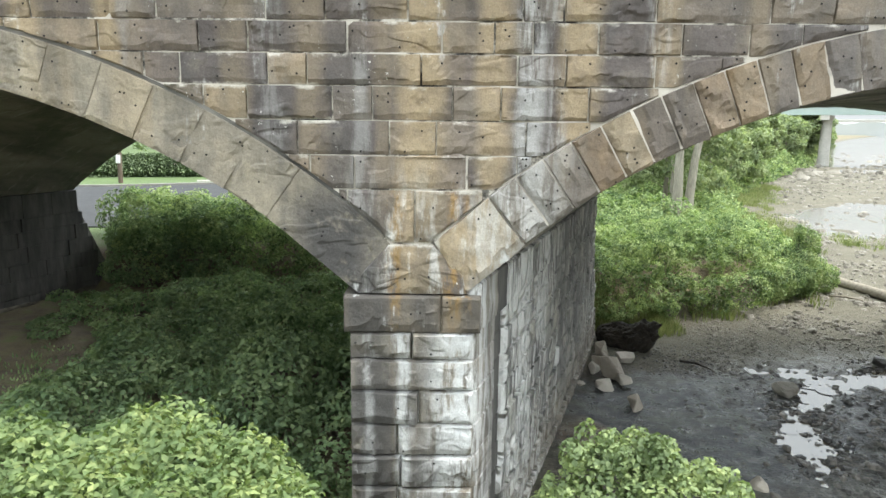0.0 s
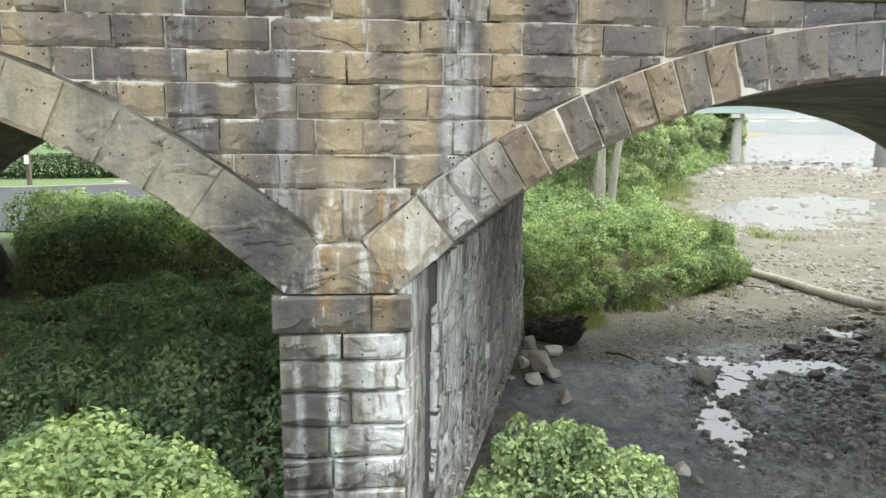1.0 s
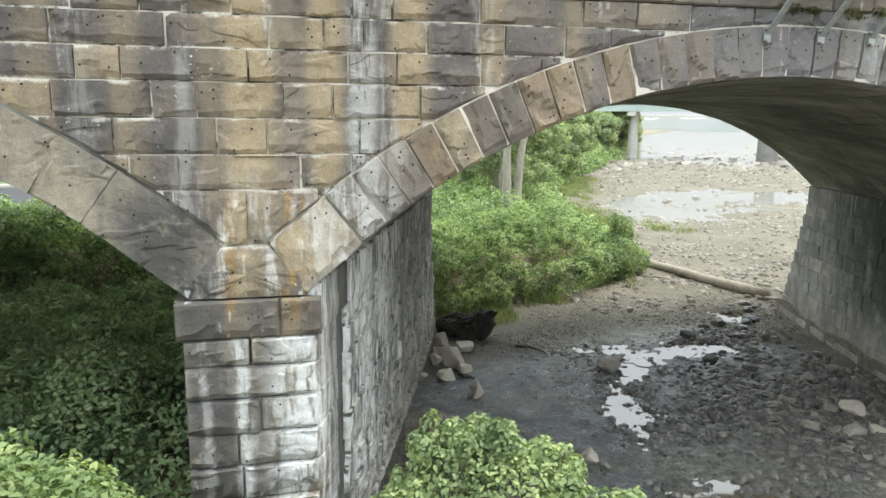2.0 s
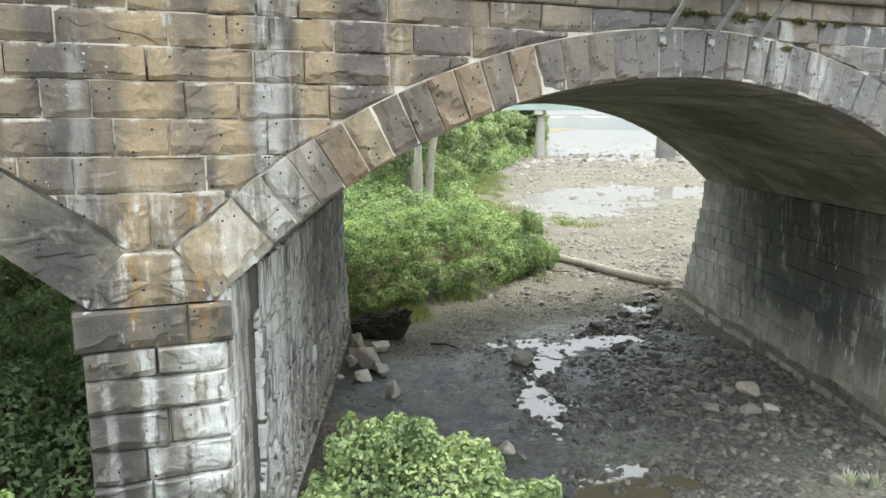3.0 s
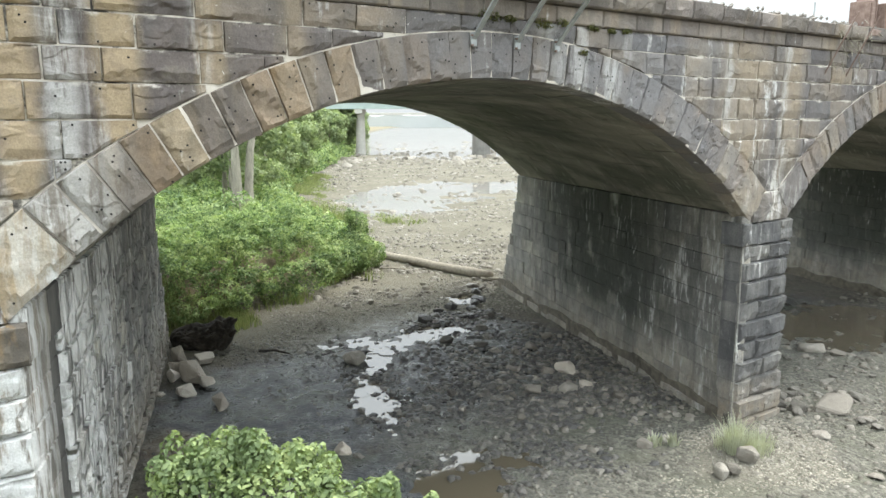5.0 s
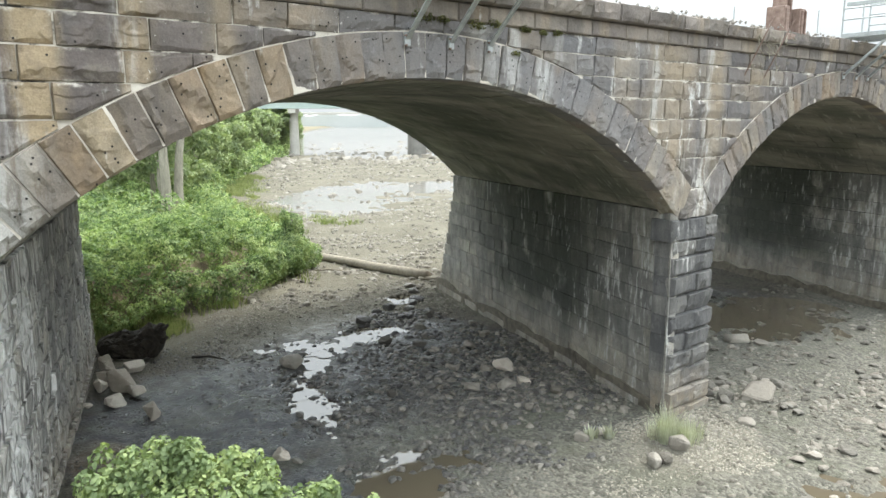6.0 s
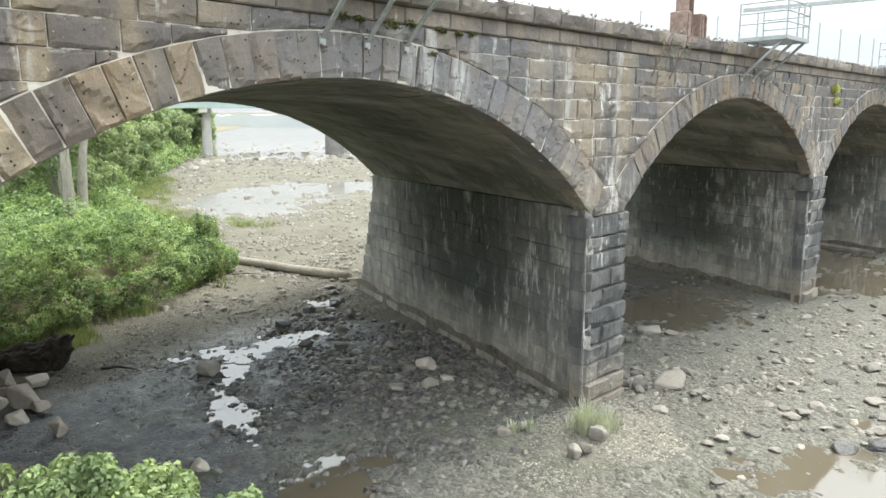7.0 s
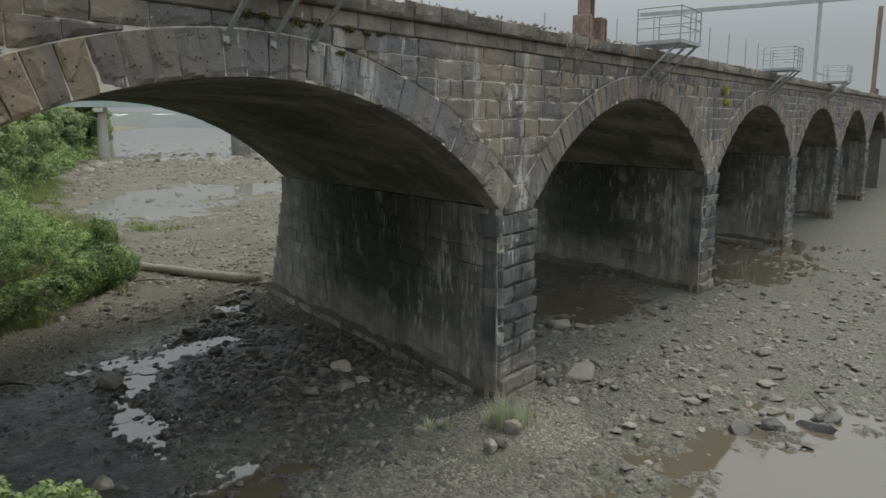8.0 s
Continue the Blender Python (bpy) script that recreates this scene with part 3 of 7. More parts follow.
ROCK_HEAP = rock_material("heap_pebbles", [(0.2, (0.14, 0.13, 0.105)), (0.6, (0.24, 0.222, 0.18)), (1.0, (0.40, 0.375, 0.31))])
ROCK_PALE = rock_material("fallen_stone", [(0.2, (0.13, 0.117, 0.097)), (0.6, (0.21, 0.19, 0.16)), (1.0, (0.32, 0.297, 0.256))])
ROCK_TAN = rock_material("fallen_sandstone", [(0.2, (0.33, 0.29, 0.235)), (0.6, (0.45, 0.405, 0.34)), (1.0, (0.56, 0.52, 0.45))])
ROCK_DARK = rock_material("wet_stone", [(0.2, (0.040, 0.039, 0.038)), (0.6, (0.095, 0.089, 0.079)), (0.9, (0.20, 0.182, 0.155))])
ROCK_DARK.node_tree.nodes["Principled BSDF"].inputs["Roughness"].default_value = 0.5
BARK = simple_material("grey_bark", (0.17, 0.155, 0.12), (0.36, 0.335, 0.27), 9, 0.95, 0, 0.8, (1, 1, 0.2))
STEM = simple_material("green_stems", (0.035, 0.042, 0.02), (0.08, 0.085, 0.045), 9, 0.95, 0, 0.3)
DRIFT = simple_material("bleached_driftwood", (0.15, 0.128, 0.095), (0.29, 0.26, 0.205), 8, 0.9, 0, 0.6)
STUMP = simple_material("rotten_wood", (0.010, 0.009, 0.007), (0.045, 0.036, 0.026), 7, 0.95, 0, 0.9)
# dark stone: carries the groove's shade behind the quoins; also the first pier's face
STONE_DARK = simple_material("sandstone_dark", (0.040, 0.039, 0.038), (0.125, 0.118, 0.106), 3.0, 0.95, 0, 1.0, (1, 1, 0.25))
ASPHALT = simple_material("asphalt", (0.028, 0.029, 0.031), (0.048, 0.049, 0.051), 5, 0.95, 0, 0.2)
ASPHALT.node_tree.nodes["Principled BSDF"].inputs["Specular IOR Level"].default_value = 0.2
LAWN = simple_material("mown_grass", (0.035, 0.060, 0.014), (0.075, 0.115, 0.030), 7, 0.95, 0, 0.6)
DULL_CONCRETE = simple_material("dull_concrete", (0.13, 0.125, 0.11), (0.22, 0.21, 0.19), 0.6, 0.9, 0, 0.2)
CONCRETE = simple_material("concrete", (0.40, 0.385, 0.345), (0.54, 0.52, 0.475), 2.5, 0.9, 0, 0.2)
FOOTING = simple_material("footing_concrete", (0.060, 0.053, 0.042), (0.175, 0.154, 0.12), 4.0, 0.95, 0, 1.0)
GALV = simple_material("galvanised_steel", (0.26, 0.28, 0.28), (0.40, 0.42, 0.42), 12, 0.55, 0.3, 0.1)
RUST = simple_material("rusted_steel", (0.15, 0.10, 0.08), (0.30, 0.225, 0.19), 9, 0.85, 0.2, 0.4)
GREEN_PAINT = simple_material("pale_green_paint", (0.32, 0.385, 0.355), (0.38, 0.445, 0.41), 0.6, 0.6, 0, 0.05)
POLE_WOOD = simple_material("creosoted_wood", (0.06, 0.045, 0.032), (0.12, 0.09, 0.065), 8, 0.9, 0, 0.4, (1, 1, 0.1))
BALLAST = simple_material("ballast", (0.14, 0.13, 0.115), (0.34, 0.32, 0.29), 14, 0.95, 0, 1.0)
WHITE_SIGN = simple_material("white_sign_paint", (0.62, 0.62, 0.60), (0.75, 0.75, 0.73), 4, 0.6, 0, 0.05)
YELLOW = simple_material("yellow_plastic", (0.45, 0.36, 0.05), (0.6, 0.48, 0.08), 4, 0.6, 0, 0.05)

m, nt, b = material("still_water", 0.03)
b.inputs["Base Color"].default_value = (0.095, 0.080, 0.056, 1)
b.inputs["IOR"].default_value = 1.45
b.inputs["Specular IOR Level"].default_value = 0.75
bump(nt, b, noise_at(nt, position(nt), 2.2, 4), 0.06, 0.02)
WATER = m
m, nt, b = material("shallow_river", 0.12)
b.inputs["Base Color"].default_value = (0.15, 0.138, 0.12, 1)
b.inputs["IOR"].default_value = 1.33
b.inputs["Specular IOR Level"].default_value = 0.8
bump(nt, b, noise_at(nt, position(nt), 0.8, 5, 0.7), 0.10, 0.05)
RIVER = m


# ---- mesh helpers ----
def mesh_of(name, verts, faces, mats, slots=None, smooth=False):
    me = bpy.data.meshes.new(name)
    me.from_pydata([tuple(v) for v in verts], [], [tuple(f) for f in faces])
    for mt in (mats if isinstance(mats, (list, tuple)) else [mats]):
        me.materials.append(mt)
    if slots is not None:
        me.polygons.foreach_set("material_index", slots)
    if smooth:
        me.polygons.foreach_set("use_smooth", [True] * len(me.polygons))
    me.update()
    return me


def child(name, me, parent, label="", at=None):
    ob = new(name, me)
    if at is not None:
        ob.matrix_basis = at
    ob.parent = parent
    if label:
        ob["label"] = label
    return ob


def part(name, bm, mat, parent, label=""):
    """Links a bmesh as one mesh object under a thing or a part."""
    me = bpy.data.meshes.new(name)
    bm.to_mesh(me)
    bm.free()
    me.materials.append(mat)
    return child(name, me, parent, label)


def add_box(bm, lo, hi, bevel=0.0):
    r = bmesh.ops.create_cube(bm, size=1.0)
    vs = r["verts"]
    for v in vs:
        v.co = Vector([(a + b) / 2 + c * (b - a) for a, b, c in zip(lo, hi, v.co)])
    if bevel:
        es = list({e for v in vs for e in v.link_edges})
        bmesh.ops.bevel(bm, geom=es, offset=bevel, segments=1, affect="EDGES")
    return vs


def add_bar(bm, a, b, w, h=None, sides=4):
    """A straight bar from a to b: square section for four sides, round for more."""
    a, b = Vector(a), Vector(b)
    h = w if h is None else h
    q = (b - a).to_track_quat("Z", "Y").to_matrix().to_4x4()
    k = 0.7071 if sides == 4 else 0.5
    r = bmesh.ops.create_cone(bm, cap_ends=True, segments=sides, radius1=k, radius2=k, depth=1.0)
    t = Matrix.Translation((a + b) / 2) @ q @ Matrix.Diagonal((w, h, (b - a).length, 1))
    if sides == 4:
        t = t @ pose(0, 0, 0, 0, 0, 45)
        t = Matrix.Translation((a + b) / 2) @ q @ Matrix.Diagonal((w, h, (b - a).length, 1)) @ pose(0, 0, 0, 0, 0, 45)
    bmesh.ops.transform(bm, matrix=t, verts=r["verts"])


def empty(name, at=(0, 0, 0)):
    ob = new(name)
    ob.location = at
    return ob


def hash_noise(x, y, scale, seed=0):
    """Smooth lattice noise for arrays, -1 to 1."""
    x, y = np.asarray(x) * scale + seed * 17.3, np.asarray(y) * scale - seed * 9.7
    xi, yi = np.floor(x), np.floor(y)
    fx, fy = x - xi, y - yi
    fx, fy = fx * fx * (3 - 2 * fx), fy * fy * (3 - 2 * fy)

    def h(a, b):
        s = np.sin(a * 127.1 + b * 311.7 + seed * 74.7) * 43758.5453
        return 2 * (s - np.floor(s)) - 1
    return (h(xi, yi) * (1 - fx) + h(xi + 1, yi) * fx) * (1 - fy) + (h(xi, yi + 1) * (1 - fx) + h(xi + 1, yi + 1) * fx) * fy


def smooth01(t):
    t = np.clip(t, 0, 1)
    return t * t * (3 - 2 * t)


# ---- the lie of the land ----
SKEW, WIDTH = 0.32, 13.6          # the vaults run askew: x gained per metre of depth; depth of the bridge
EDGE_Y = [-60, -14, -6, -1, 1, 14.5, 16, 18, 22, 27, 40, 60, 100, 172, 400, 3000]
EDGE_X = [6.0, 4.4, 2.6, 0.4, 0.0, 3.8, 6.4, 9.6, 16.4, 19.0, 21.4, 26.5, 48, 91, 214, 1800]
# hollows that hold water: x, y, half-widths, turn in degrees, depth
HOLLOWS = [(9.0, 7.0, 0.66, 1.7, -16, 0.13), (10.5, 9.6, 0.42, 1.7, -38, 0.13), (11.0, 11.6, 0.95, 0.6, -40, 0.10), (12.5, 11.0, 1.0, 0.4, 30, 0.10), (14.0, 11.5, 1.15, 0.75, -10, 0.13), (17.6, 15.1, 1.05, 0.6, -30, 0.15),
           (8.2, 1.6, 1.2, 1.5, -40, 0.22), (16.3, -7.6, 4.0, 2.2, -32, 0.22), (26.3, 4.2, 3.2, 2.2, -20, 0.2), (38.5, 0.2, 3.6, 2.6, -10, 0.2),
           (45.0, 4.0, 5.0, 5.0, 0, 0.25)]


def base_level(x, y):
    x, y = np.asarray(x, float), np.asarray(y, float)
    z = -0.014 * np.clip(x - 16, 0, 40) * smooth01((24 - y) / 10)
    far = smooth01((y - 34) / 14)
    bars = 0.13 * hash_noise(x, y * 2.0, 0.06, 3) + 0.09 * hash_noise(x, y * 2.4, 0.17, 4) + 0.05 * hash_noise(x, y * 1.5, 0.5, 14)
    z = z + far * bars + np.interp(y, [24, 36, 46, 50, 58, 66, 80, 120, 140, 165, 400, 4000], [0, 0.02, -0.09, -0.19, -0.21, -0.09, 0.04, -0.01, -0.12, -0.28, -0.9, -2.0])
    z = z + 0.16 * smooth01((32.5 + (y - 52) * 0.5 - x) / 4.5) * smooth01((y - 38) / 6) * smooth01((72 - y) / 6)
    z = z - smooth01((x - 75) / 40) * 0.35 * smooth01((y - 20) / 20)
    return z


def hollow_field(x, y, spread=1.0):
    """For each point, how deep it lies in a hollow (metres)."""
    z = np.zeros_like(np.asarray(x, float))
    for cx, cy, rx, ry, turn, depth in HOLLOWS:
        c, s = math.cos(radians(turn)), math.sin(radians(turn))
        u, v = ((x - cx) * c + (y - cy) * s) / (rx * spread), (-(x - cx) * s + (y - cy) * c) / (ry * spread)
        d = np.sqrt(u * u + v * v) + 0.42 * hash_noise(x, y, 1.1, 5) + 0.42 * hash_noise(x, y, 2.7, 6) + 0.26 * hash_noise(x, y, 5.3, 16) + 0.22 * hash_noise(x, y, 9.7, 17)
        z = np.minimum(z, -depth * smooth01((1.35 - d) / 0.8))
    return z


def bank(x, y):
    edge = np.interp(y, EDGE_Y, EDGE_X) + 0.35 * hash_noise(x, y, 0.35, 8)
    d = edge - x
    hollow_way = 1 - 0.92 * smooth01((15.8 - y) / 1.8) * smooth01((y + 1.0) / 3.0)      # low ground under the first span
    return 1.75 * smooth01(d / 4.8) + 1.5 * smooth01((d - 8.5) / 7.0) * hollow_way


def ground_z(x, y):
    x, y = np.asarray(x, float), np.asarray(y, float)
    z = base_level(x, y) + hollow_field(x, y)
    z = z + 0.05 * hash_noise(x, y, 0.8, 1) + 0.028 * hash_noise(x, y, 2.6, 2) + 0.016 * hash_noise(x, y, 6.0, 7)
    z = z + 0.22 * np.exp(-((x - 14.2) ** 2 + (y + 1.6) ** 2) / 2.6)
    b = bank(x, y)
    z = z + b + 0.12 * hash_noise(x, y, 0.5, 9) * smooth01(b)
    flat = smooth01((-9.5 - x) / 2.5) * smooth01((y - 16.5) / 2.5)
    return z * (1 - flat) + 3.25 * flat


def axis(lo, hi, fine_lo, fine_hi, fine, grow):
    a = list(np.arange(fine_lo, fine_hi, fine))
    stepw, p = fine, fine_hi
    while p < hi:
        a.append(p)
        stepw *= grow
        p += stepw
    a.append(hi)
    stepw, p, low = fine, fine_lo, []
    while p > lo:
        stepw *= grow
        p -= stepw
        low.append(max(p, lo))
    return np.array(low[::-1] + a)


gx = axis(-2500, 4000, -14, 34, 0.25, 1.07)
gy = axis(-400, 4000, -10, 24, 0.25, 1.06)
gx = np.sort(np.concatenate([gx[(gx < 6.95) | (gx > 19.05)], np.arange(7.0, 19.05, 0.1)]))
gy = np.sort(np.concatenate([gy[(gy < 0.45) | (gy > 13.55)], np.arange(0.5, 13.55, 0.1)]))
GX, GY = np.meshgrid(gx, gy)
GZ = ground_z(GX, GY)
nx, ny = len(gx), len(gy)
idx = np.arange(nx * ny).reshape(ny, nx)
quads = np.stack([idx[:-1, :-1], idx[:-1, 1:], idx[1:, 1:], idx[1:, :-1]], -1).reshape(-1, 4)
ground = new("ground", mesh_of("ground", np.stack([GX, GY, GZ], -1).reshape(-1, 3).tolist(), quads.tolist(), GROUND, smooth=True))
tagged(ground, "stony riverbed with wet mud and an overgrown earth bank", "ground", kind="structure")


def on_ground(x, y):
    return float(ground_z(np.array([x]), np.array([y]))[0])


# standing water in the hollows, and the river beyond
def pool(cx, cy, rx, ry, turn, depth, level):
    n, rings = 40, 6
    verts, faces = [(cx, cy, level)], []
    c, s = math.cos(radians(turn)), math.sin(radians(turn))
    for r in range(1, rings + 1):
        for k in range(n):
            a = 2 * math.pi * k / n
            u, v = 1.75 * r / rings * rx * math.cos(a), 1.75 * r / rings * ry * math.sin(a)
            verts.append((cx + u * c - v * s, cy + u * s + v * c, level))
    for k in range(n):
        faces.append((0, 1 + k, 1 + (k + 1) % n))
    for r in range(rings - 1):
        for k in range(n):
            a, b2 = 1 + r * n + k, 1 + r * n + (k + 1) % n
            faces.append((a, a + n, b2 + n, b2))
    return mesh_of("puddle", verts, faces, WATER)


for hi_, h in enumerate(HOLLOWS):
    lvl = float(base_level(h[0], h[1])) - 0.45 * h[5] + 0.005 * (hi_ % 5)
    tagged(new("puddle", pool(*h, lvl)), "shallow still puddle on the muddy riverbed", "puddle", "puddles on the riverbed", "structure")
rv = [(12, 30, -0.13), (4000, 30, -0.13), (4000, 4000, -0.13), (12, 4000, -0.13)]
tagged(new("water", mesh_of("water", rv, [(0, 1, 2, 3)], RIVER)), "pale shallow river water among gravel bars", "river", kind="structure")
rv = [(60, -400, -0.62), (4000, -400, -0.62), (4000, 30, -0.62), (60, 30, -0.62)]
tagged(new("water", mesh_of("water", rv, [(0, 1, 2, 3)], RIVER)), "pale shallow river water beyond the stony bed", "river", kind="structure")


# ---- masonry ----
def stone_mesh(name, poly, depth, bulge, rng, mats, sub=9.0, gap=0.010, hole_discs=0, margin=0.035):
    """A rock-faced block from its outline (u, v), counter-clockwise: back, sides, a drafted margin and an uneven face. u runs along local x, v up, the face looks to -y."""
    cu, cv = sum(p[0] for p in poly) / len(poly), sum(p[1] for p in poly) / len(poly)
    pts = []
    n0 = len(poly)
    for i in range(n0):
        (ax, az), (bx, bz) = poly[i], poly[(i + 1) % n0]
        k = max(1, int(math.hypot(bx - ax, bz - az) / sub + 0.5))
        pts += [(ax + (bx - ax) * j / k - cu, az + (bz - az) * j / k - cv) for j in range(k)]
    n = len(pts)
    ru, rv2 = max(abs(p[0]) for p in pts) + 1e-6, max(abs(p[1]) for p in pts) + 1e-6

    def shrunk(d):
        a, c = max(0.05, 1 - d / ru), max(0.05, 1 - d / rv2)
        return [(u * a, v * c) for u, v in pts]
    o = shrunk(gap)
    i1 = shrunk(gap + margin)
    off = Vector((rng.uniform(0, 90), rng.uniform(0, 90), rng.uniform(0, 90)))
    tilt_u, tilt_v = rng.uniform(-0.25, 0.25) * bulge, rng.uniform(-0.3, 0.2) * bulge

    def face(u, v, k):
        """Depth of the hewn face: broad spalls with sharp steps, and small chips."""
        q = Vector((u * 2.6, v * 3.4, 0)) + off
        spall = noise.noise(q) + 0.5 * noise.noise(q * 2.3)
        return -bulge * (k + 0.75 * spall) + tilt_u * u / ru + tilt_v * v / rv2
    verts = [(u, depth, v) for u, v in o] + [(u, 0.012 + rng.uniform(-0.006, 0.008), v) for u, v in o]
    verts += [(u + rng.uniform(-0.01, 0.01), min(0.0, face(u, v, 0.65)), v + rng.uniform(-0.01, 0.01)) for u, v in i1]
    rings = 3 if sub < 0.2 else 2
    for j in range(1, rings):
        k = 1 - j / rings
        verts += [(u * k, face(u * k, v * k, 0.9), v * k) for u, v in i1]
    verts.append((0, face(0, 0, 0.95), 0))
    faces = [tuple(range(n - 1, -1, -1))]
    for r in range(1 + rings):
        for k in range(n):
            a, b2 = r * n + k, r * n + (k + 1) % n
            faces.append((a, b2, b2 + n, a + n))
    c = len(verts) - 1
    for k in range(n):
        faces.append(((1 + rings) * n + k, (1 + rings) * n + (k + 1) % n, c))
    slots = [0] * len(faces)
    # flat dark discs just proud of the face stand for shaded drill holes
    for _ in range(hole_discs):
        j = (1 + rings) * n + rng.randrange(n)
        x0, y0, z0 = verts[j]
        r, base = 0.017, len(verts)
        y0 -= 0.010
        verts += [(x0 + r * math.cos(a * math.pi / 3), y0, z0 + r * math.sin(a * math.pi / 3)) for a in range(6)]
        faces.append(tuple(range(base, base + 6)))
        slots.append(1)
    me = mesh_of(name, verts, faces, mats, slots)
    return me, cu, cv


def stone_grid(name, F, w, h, cell, depth, bulge, rng, mats, gap=0.010, margin=0.03, hole_discs=0, spall=1.0, side=None):
    """A rock-faced block on a four-sided outline: F(u, v) gives the place in the face for u, v in 0..1. A flat proud face whose lower edge, and often one side, has split away in ragged scallops."""
    nu, nv = max(2, int(w / cell + 0.5)), max(2, int(h / cell + 0.5))

    def ticks(n, size):
        g, m_ = min(0.12, gap / size), min(0.3, (gap + margin) / size)
        return [g] + [m_ + (1 - 2 * m_) * k / n for k in range(n + 1)] + [1 - g]
    us, vs = ticks(nu, w), ticks(nv, h)
    cx, cz = F(0.5, 0.5)
    off = Vector((rng.uniform(0, 90), rng.uniform(0, 90), rng.uniform(0, 90)))
    tu, tv = rng.uniform(-0.25, 0.25) * bulge, rng.uniform(-0.25, 0.15) * bulge
    low_edge = rng.uniform(0.02, 0.10) * spall
    side_edge = (rng.uniform(0.02, 0.09) if rng.random() < 0.45 else 0.015) * spall
    side = rng.random() < 0.5 if side is None else side
    scoop = rng.uniform(0.12, 0.5)
    worn = 0.014 if spall > 0.6 else 0.003
    NU, NV = len(us), len(vs)
    verts = []

    def ragged(t, k):
        return 0.55 + 1.5 * max(0.0, noise.noise(Vector((t * 2.1, k, 0)) + off) + 0.12) + 0.5 * noise.noise(Vector((t * 7.3, k, 3)) + off)

    def drop(d, width):
        """Share of the face left at the distance d from a broken edge."""
        return 1.0 if d >= width else 0.25 + 0.45 * d / max(width, 1e-4)
    for j, v in enumerate(vs):
        for i, u in enumerate(us):
            rim = i in (0, NU - 1) or j in (0, NV - 1)
            if 1 < i < NU - 2:
                u = u + rng.uniform(-0.24, 0.24) / nu
            if 1 < j < NV - 2:
                v = v + rng.uniform(-0.24, 0.24) / nv
            x, z = F(u, v)
            if rim:
                verts.append((x - cx, 0.008 + rng.uniform(-0.006, 0.006), z - cz))
                continue
            q = Vector((x * 2.3, z * 3.0, 0)) + off
            a, c = u * w, v * h
            d = 0.95 + 0.20 * noise.noise(q) + 0.10 * noise.noise(q * 3.1)
            d *= drop(c, low_edge * ragged(a, 1.0)) * drop(a if side else w - a, side_edge * ragged(c, 5.0)) * drop(h - c, worn) * drop(w - a if side else a, worn)
            if noise.noise(q * 0.7 + Vector((9, 9, 9))) > scoop:
                d *= 0.62
            verts.append((x - cx, min(-0.019, -bulge * max(0.08, d) + tu * (u - 0.5) * 2 + tv * (v - 0.5) * 2), z - cz))
    faces = []
    for j in range(NV - 1):
        for i in range(NU - 1):
            a = j * NU + i
            faces.append((a, a + 1, a + NU + 1, a + NU))
    loop = list(range(NU)) + [j * NU + NU - 1 for j in range(1, NV)] + [(NV - 1) * NU + i for i in range(NU - 2, -1, -1)] + [j * NU for j in range(NV - 2, 0, -1)]
    base, n = len(verts), len(loop)
    verts += [(verts[k][0], depth, verts[k][2]) for k in loop]
    for k in range(n):
        faces.append((loop[(k + 1) % n], loop[k], base + k, base + (k + 1) % n))
    faces.append(tuple(range(base, base + n)))
    slots = [0] * len(faces)
    # dark discs in front of the face, in place of real shaded holes
    for _ in range(hole_discs):
        i, j = rng.randrange(2, NU - 2) if NU > 4 else 2, rng.randrange(2, NV - 2) if NV > 4 else 2
        x0, y0, z0 = verts[min(j, NV - 2) * NU + min(i, NU - 2)]
        b0, r = len(verts), 0.016
        verts += [(x0 + r * math.cos(a * math.pi / 3), y0 - 0.008, z0 + r * math.sin(a * math.pi / 3)) for a in range(6)]
        faces.append(tuple(range(b0, b0 + 6)))
        slots.append(1)
    return mesh_of(name, verts, faces, mats, slots), cx, cz


def rect(xa, xb, z0, z1):
    return lambda u, v: (xa + (xb - xa) * u, z0 + (z1 - z0) * v)


def quad(a, b2, c, d):
    """Bilinear patch: a, b2 below, d, c above."""
    return lambda u, v: tuple((a[k] * (1 - u) + b2[k] * u) * (1 - v) + (d[k] * (1 - u) + c[k] * u) * v for k in (0, 1))


def clip(poly, px, pz, nx_, nz_):
    """Keeps the part of a convex outline where (p - (px, pz)) . n >= 0."""
    out = []
    for i in range(len(poly)):
        a, b2 = poly[i], poly[(i + 1) % len(poly)]
        da, db = (a[0] - px) * nx_ + (a[1] - pz) * nz_, (b2[0] - px) * nx_ + (b2[1] - pz) * nz_
        if da >= 0:
            out.append(a)
        if (da > 0) != (db > 0) and da != db:
            t = da / (da - db)
            out.append((a[0] + (b2[0] - a[0]) * t, a[1] + (b2[1] - a[1]) * t))
    return out


def area(poly):
    return 0.5 * sum(a[0] * b2[1] - b2[0] * a[1] for a, b2 in zip(poly, poly[1:] + poly[:1]))


BAY, PIER_W = 16.9, 1.95
PIERS = [-18.05] + [-0.56 + BAY * i for i in range(7)]
SPRING, CAP_TOP, CAP_LOW = 5.42, 5.22, 4.66
TOP = 9.40


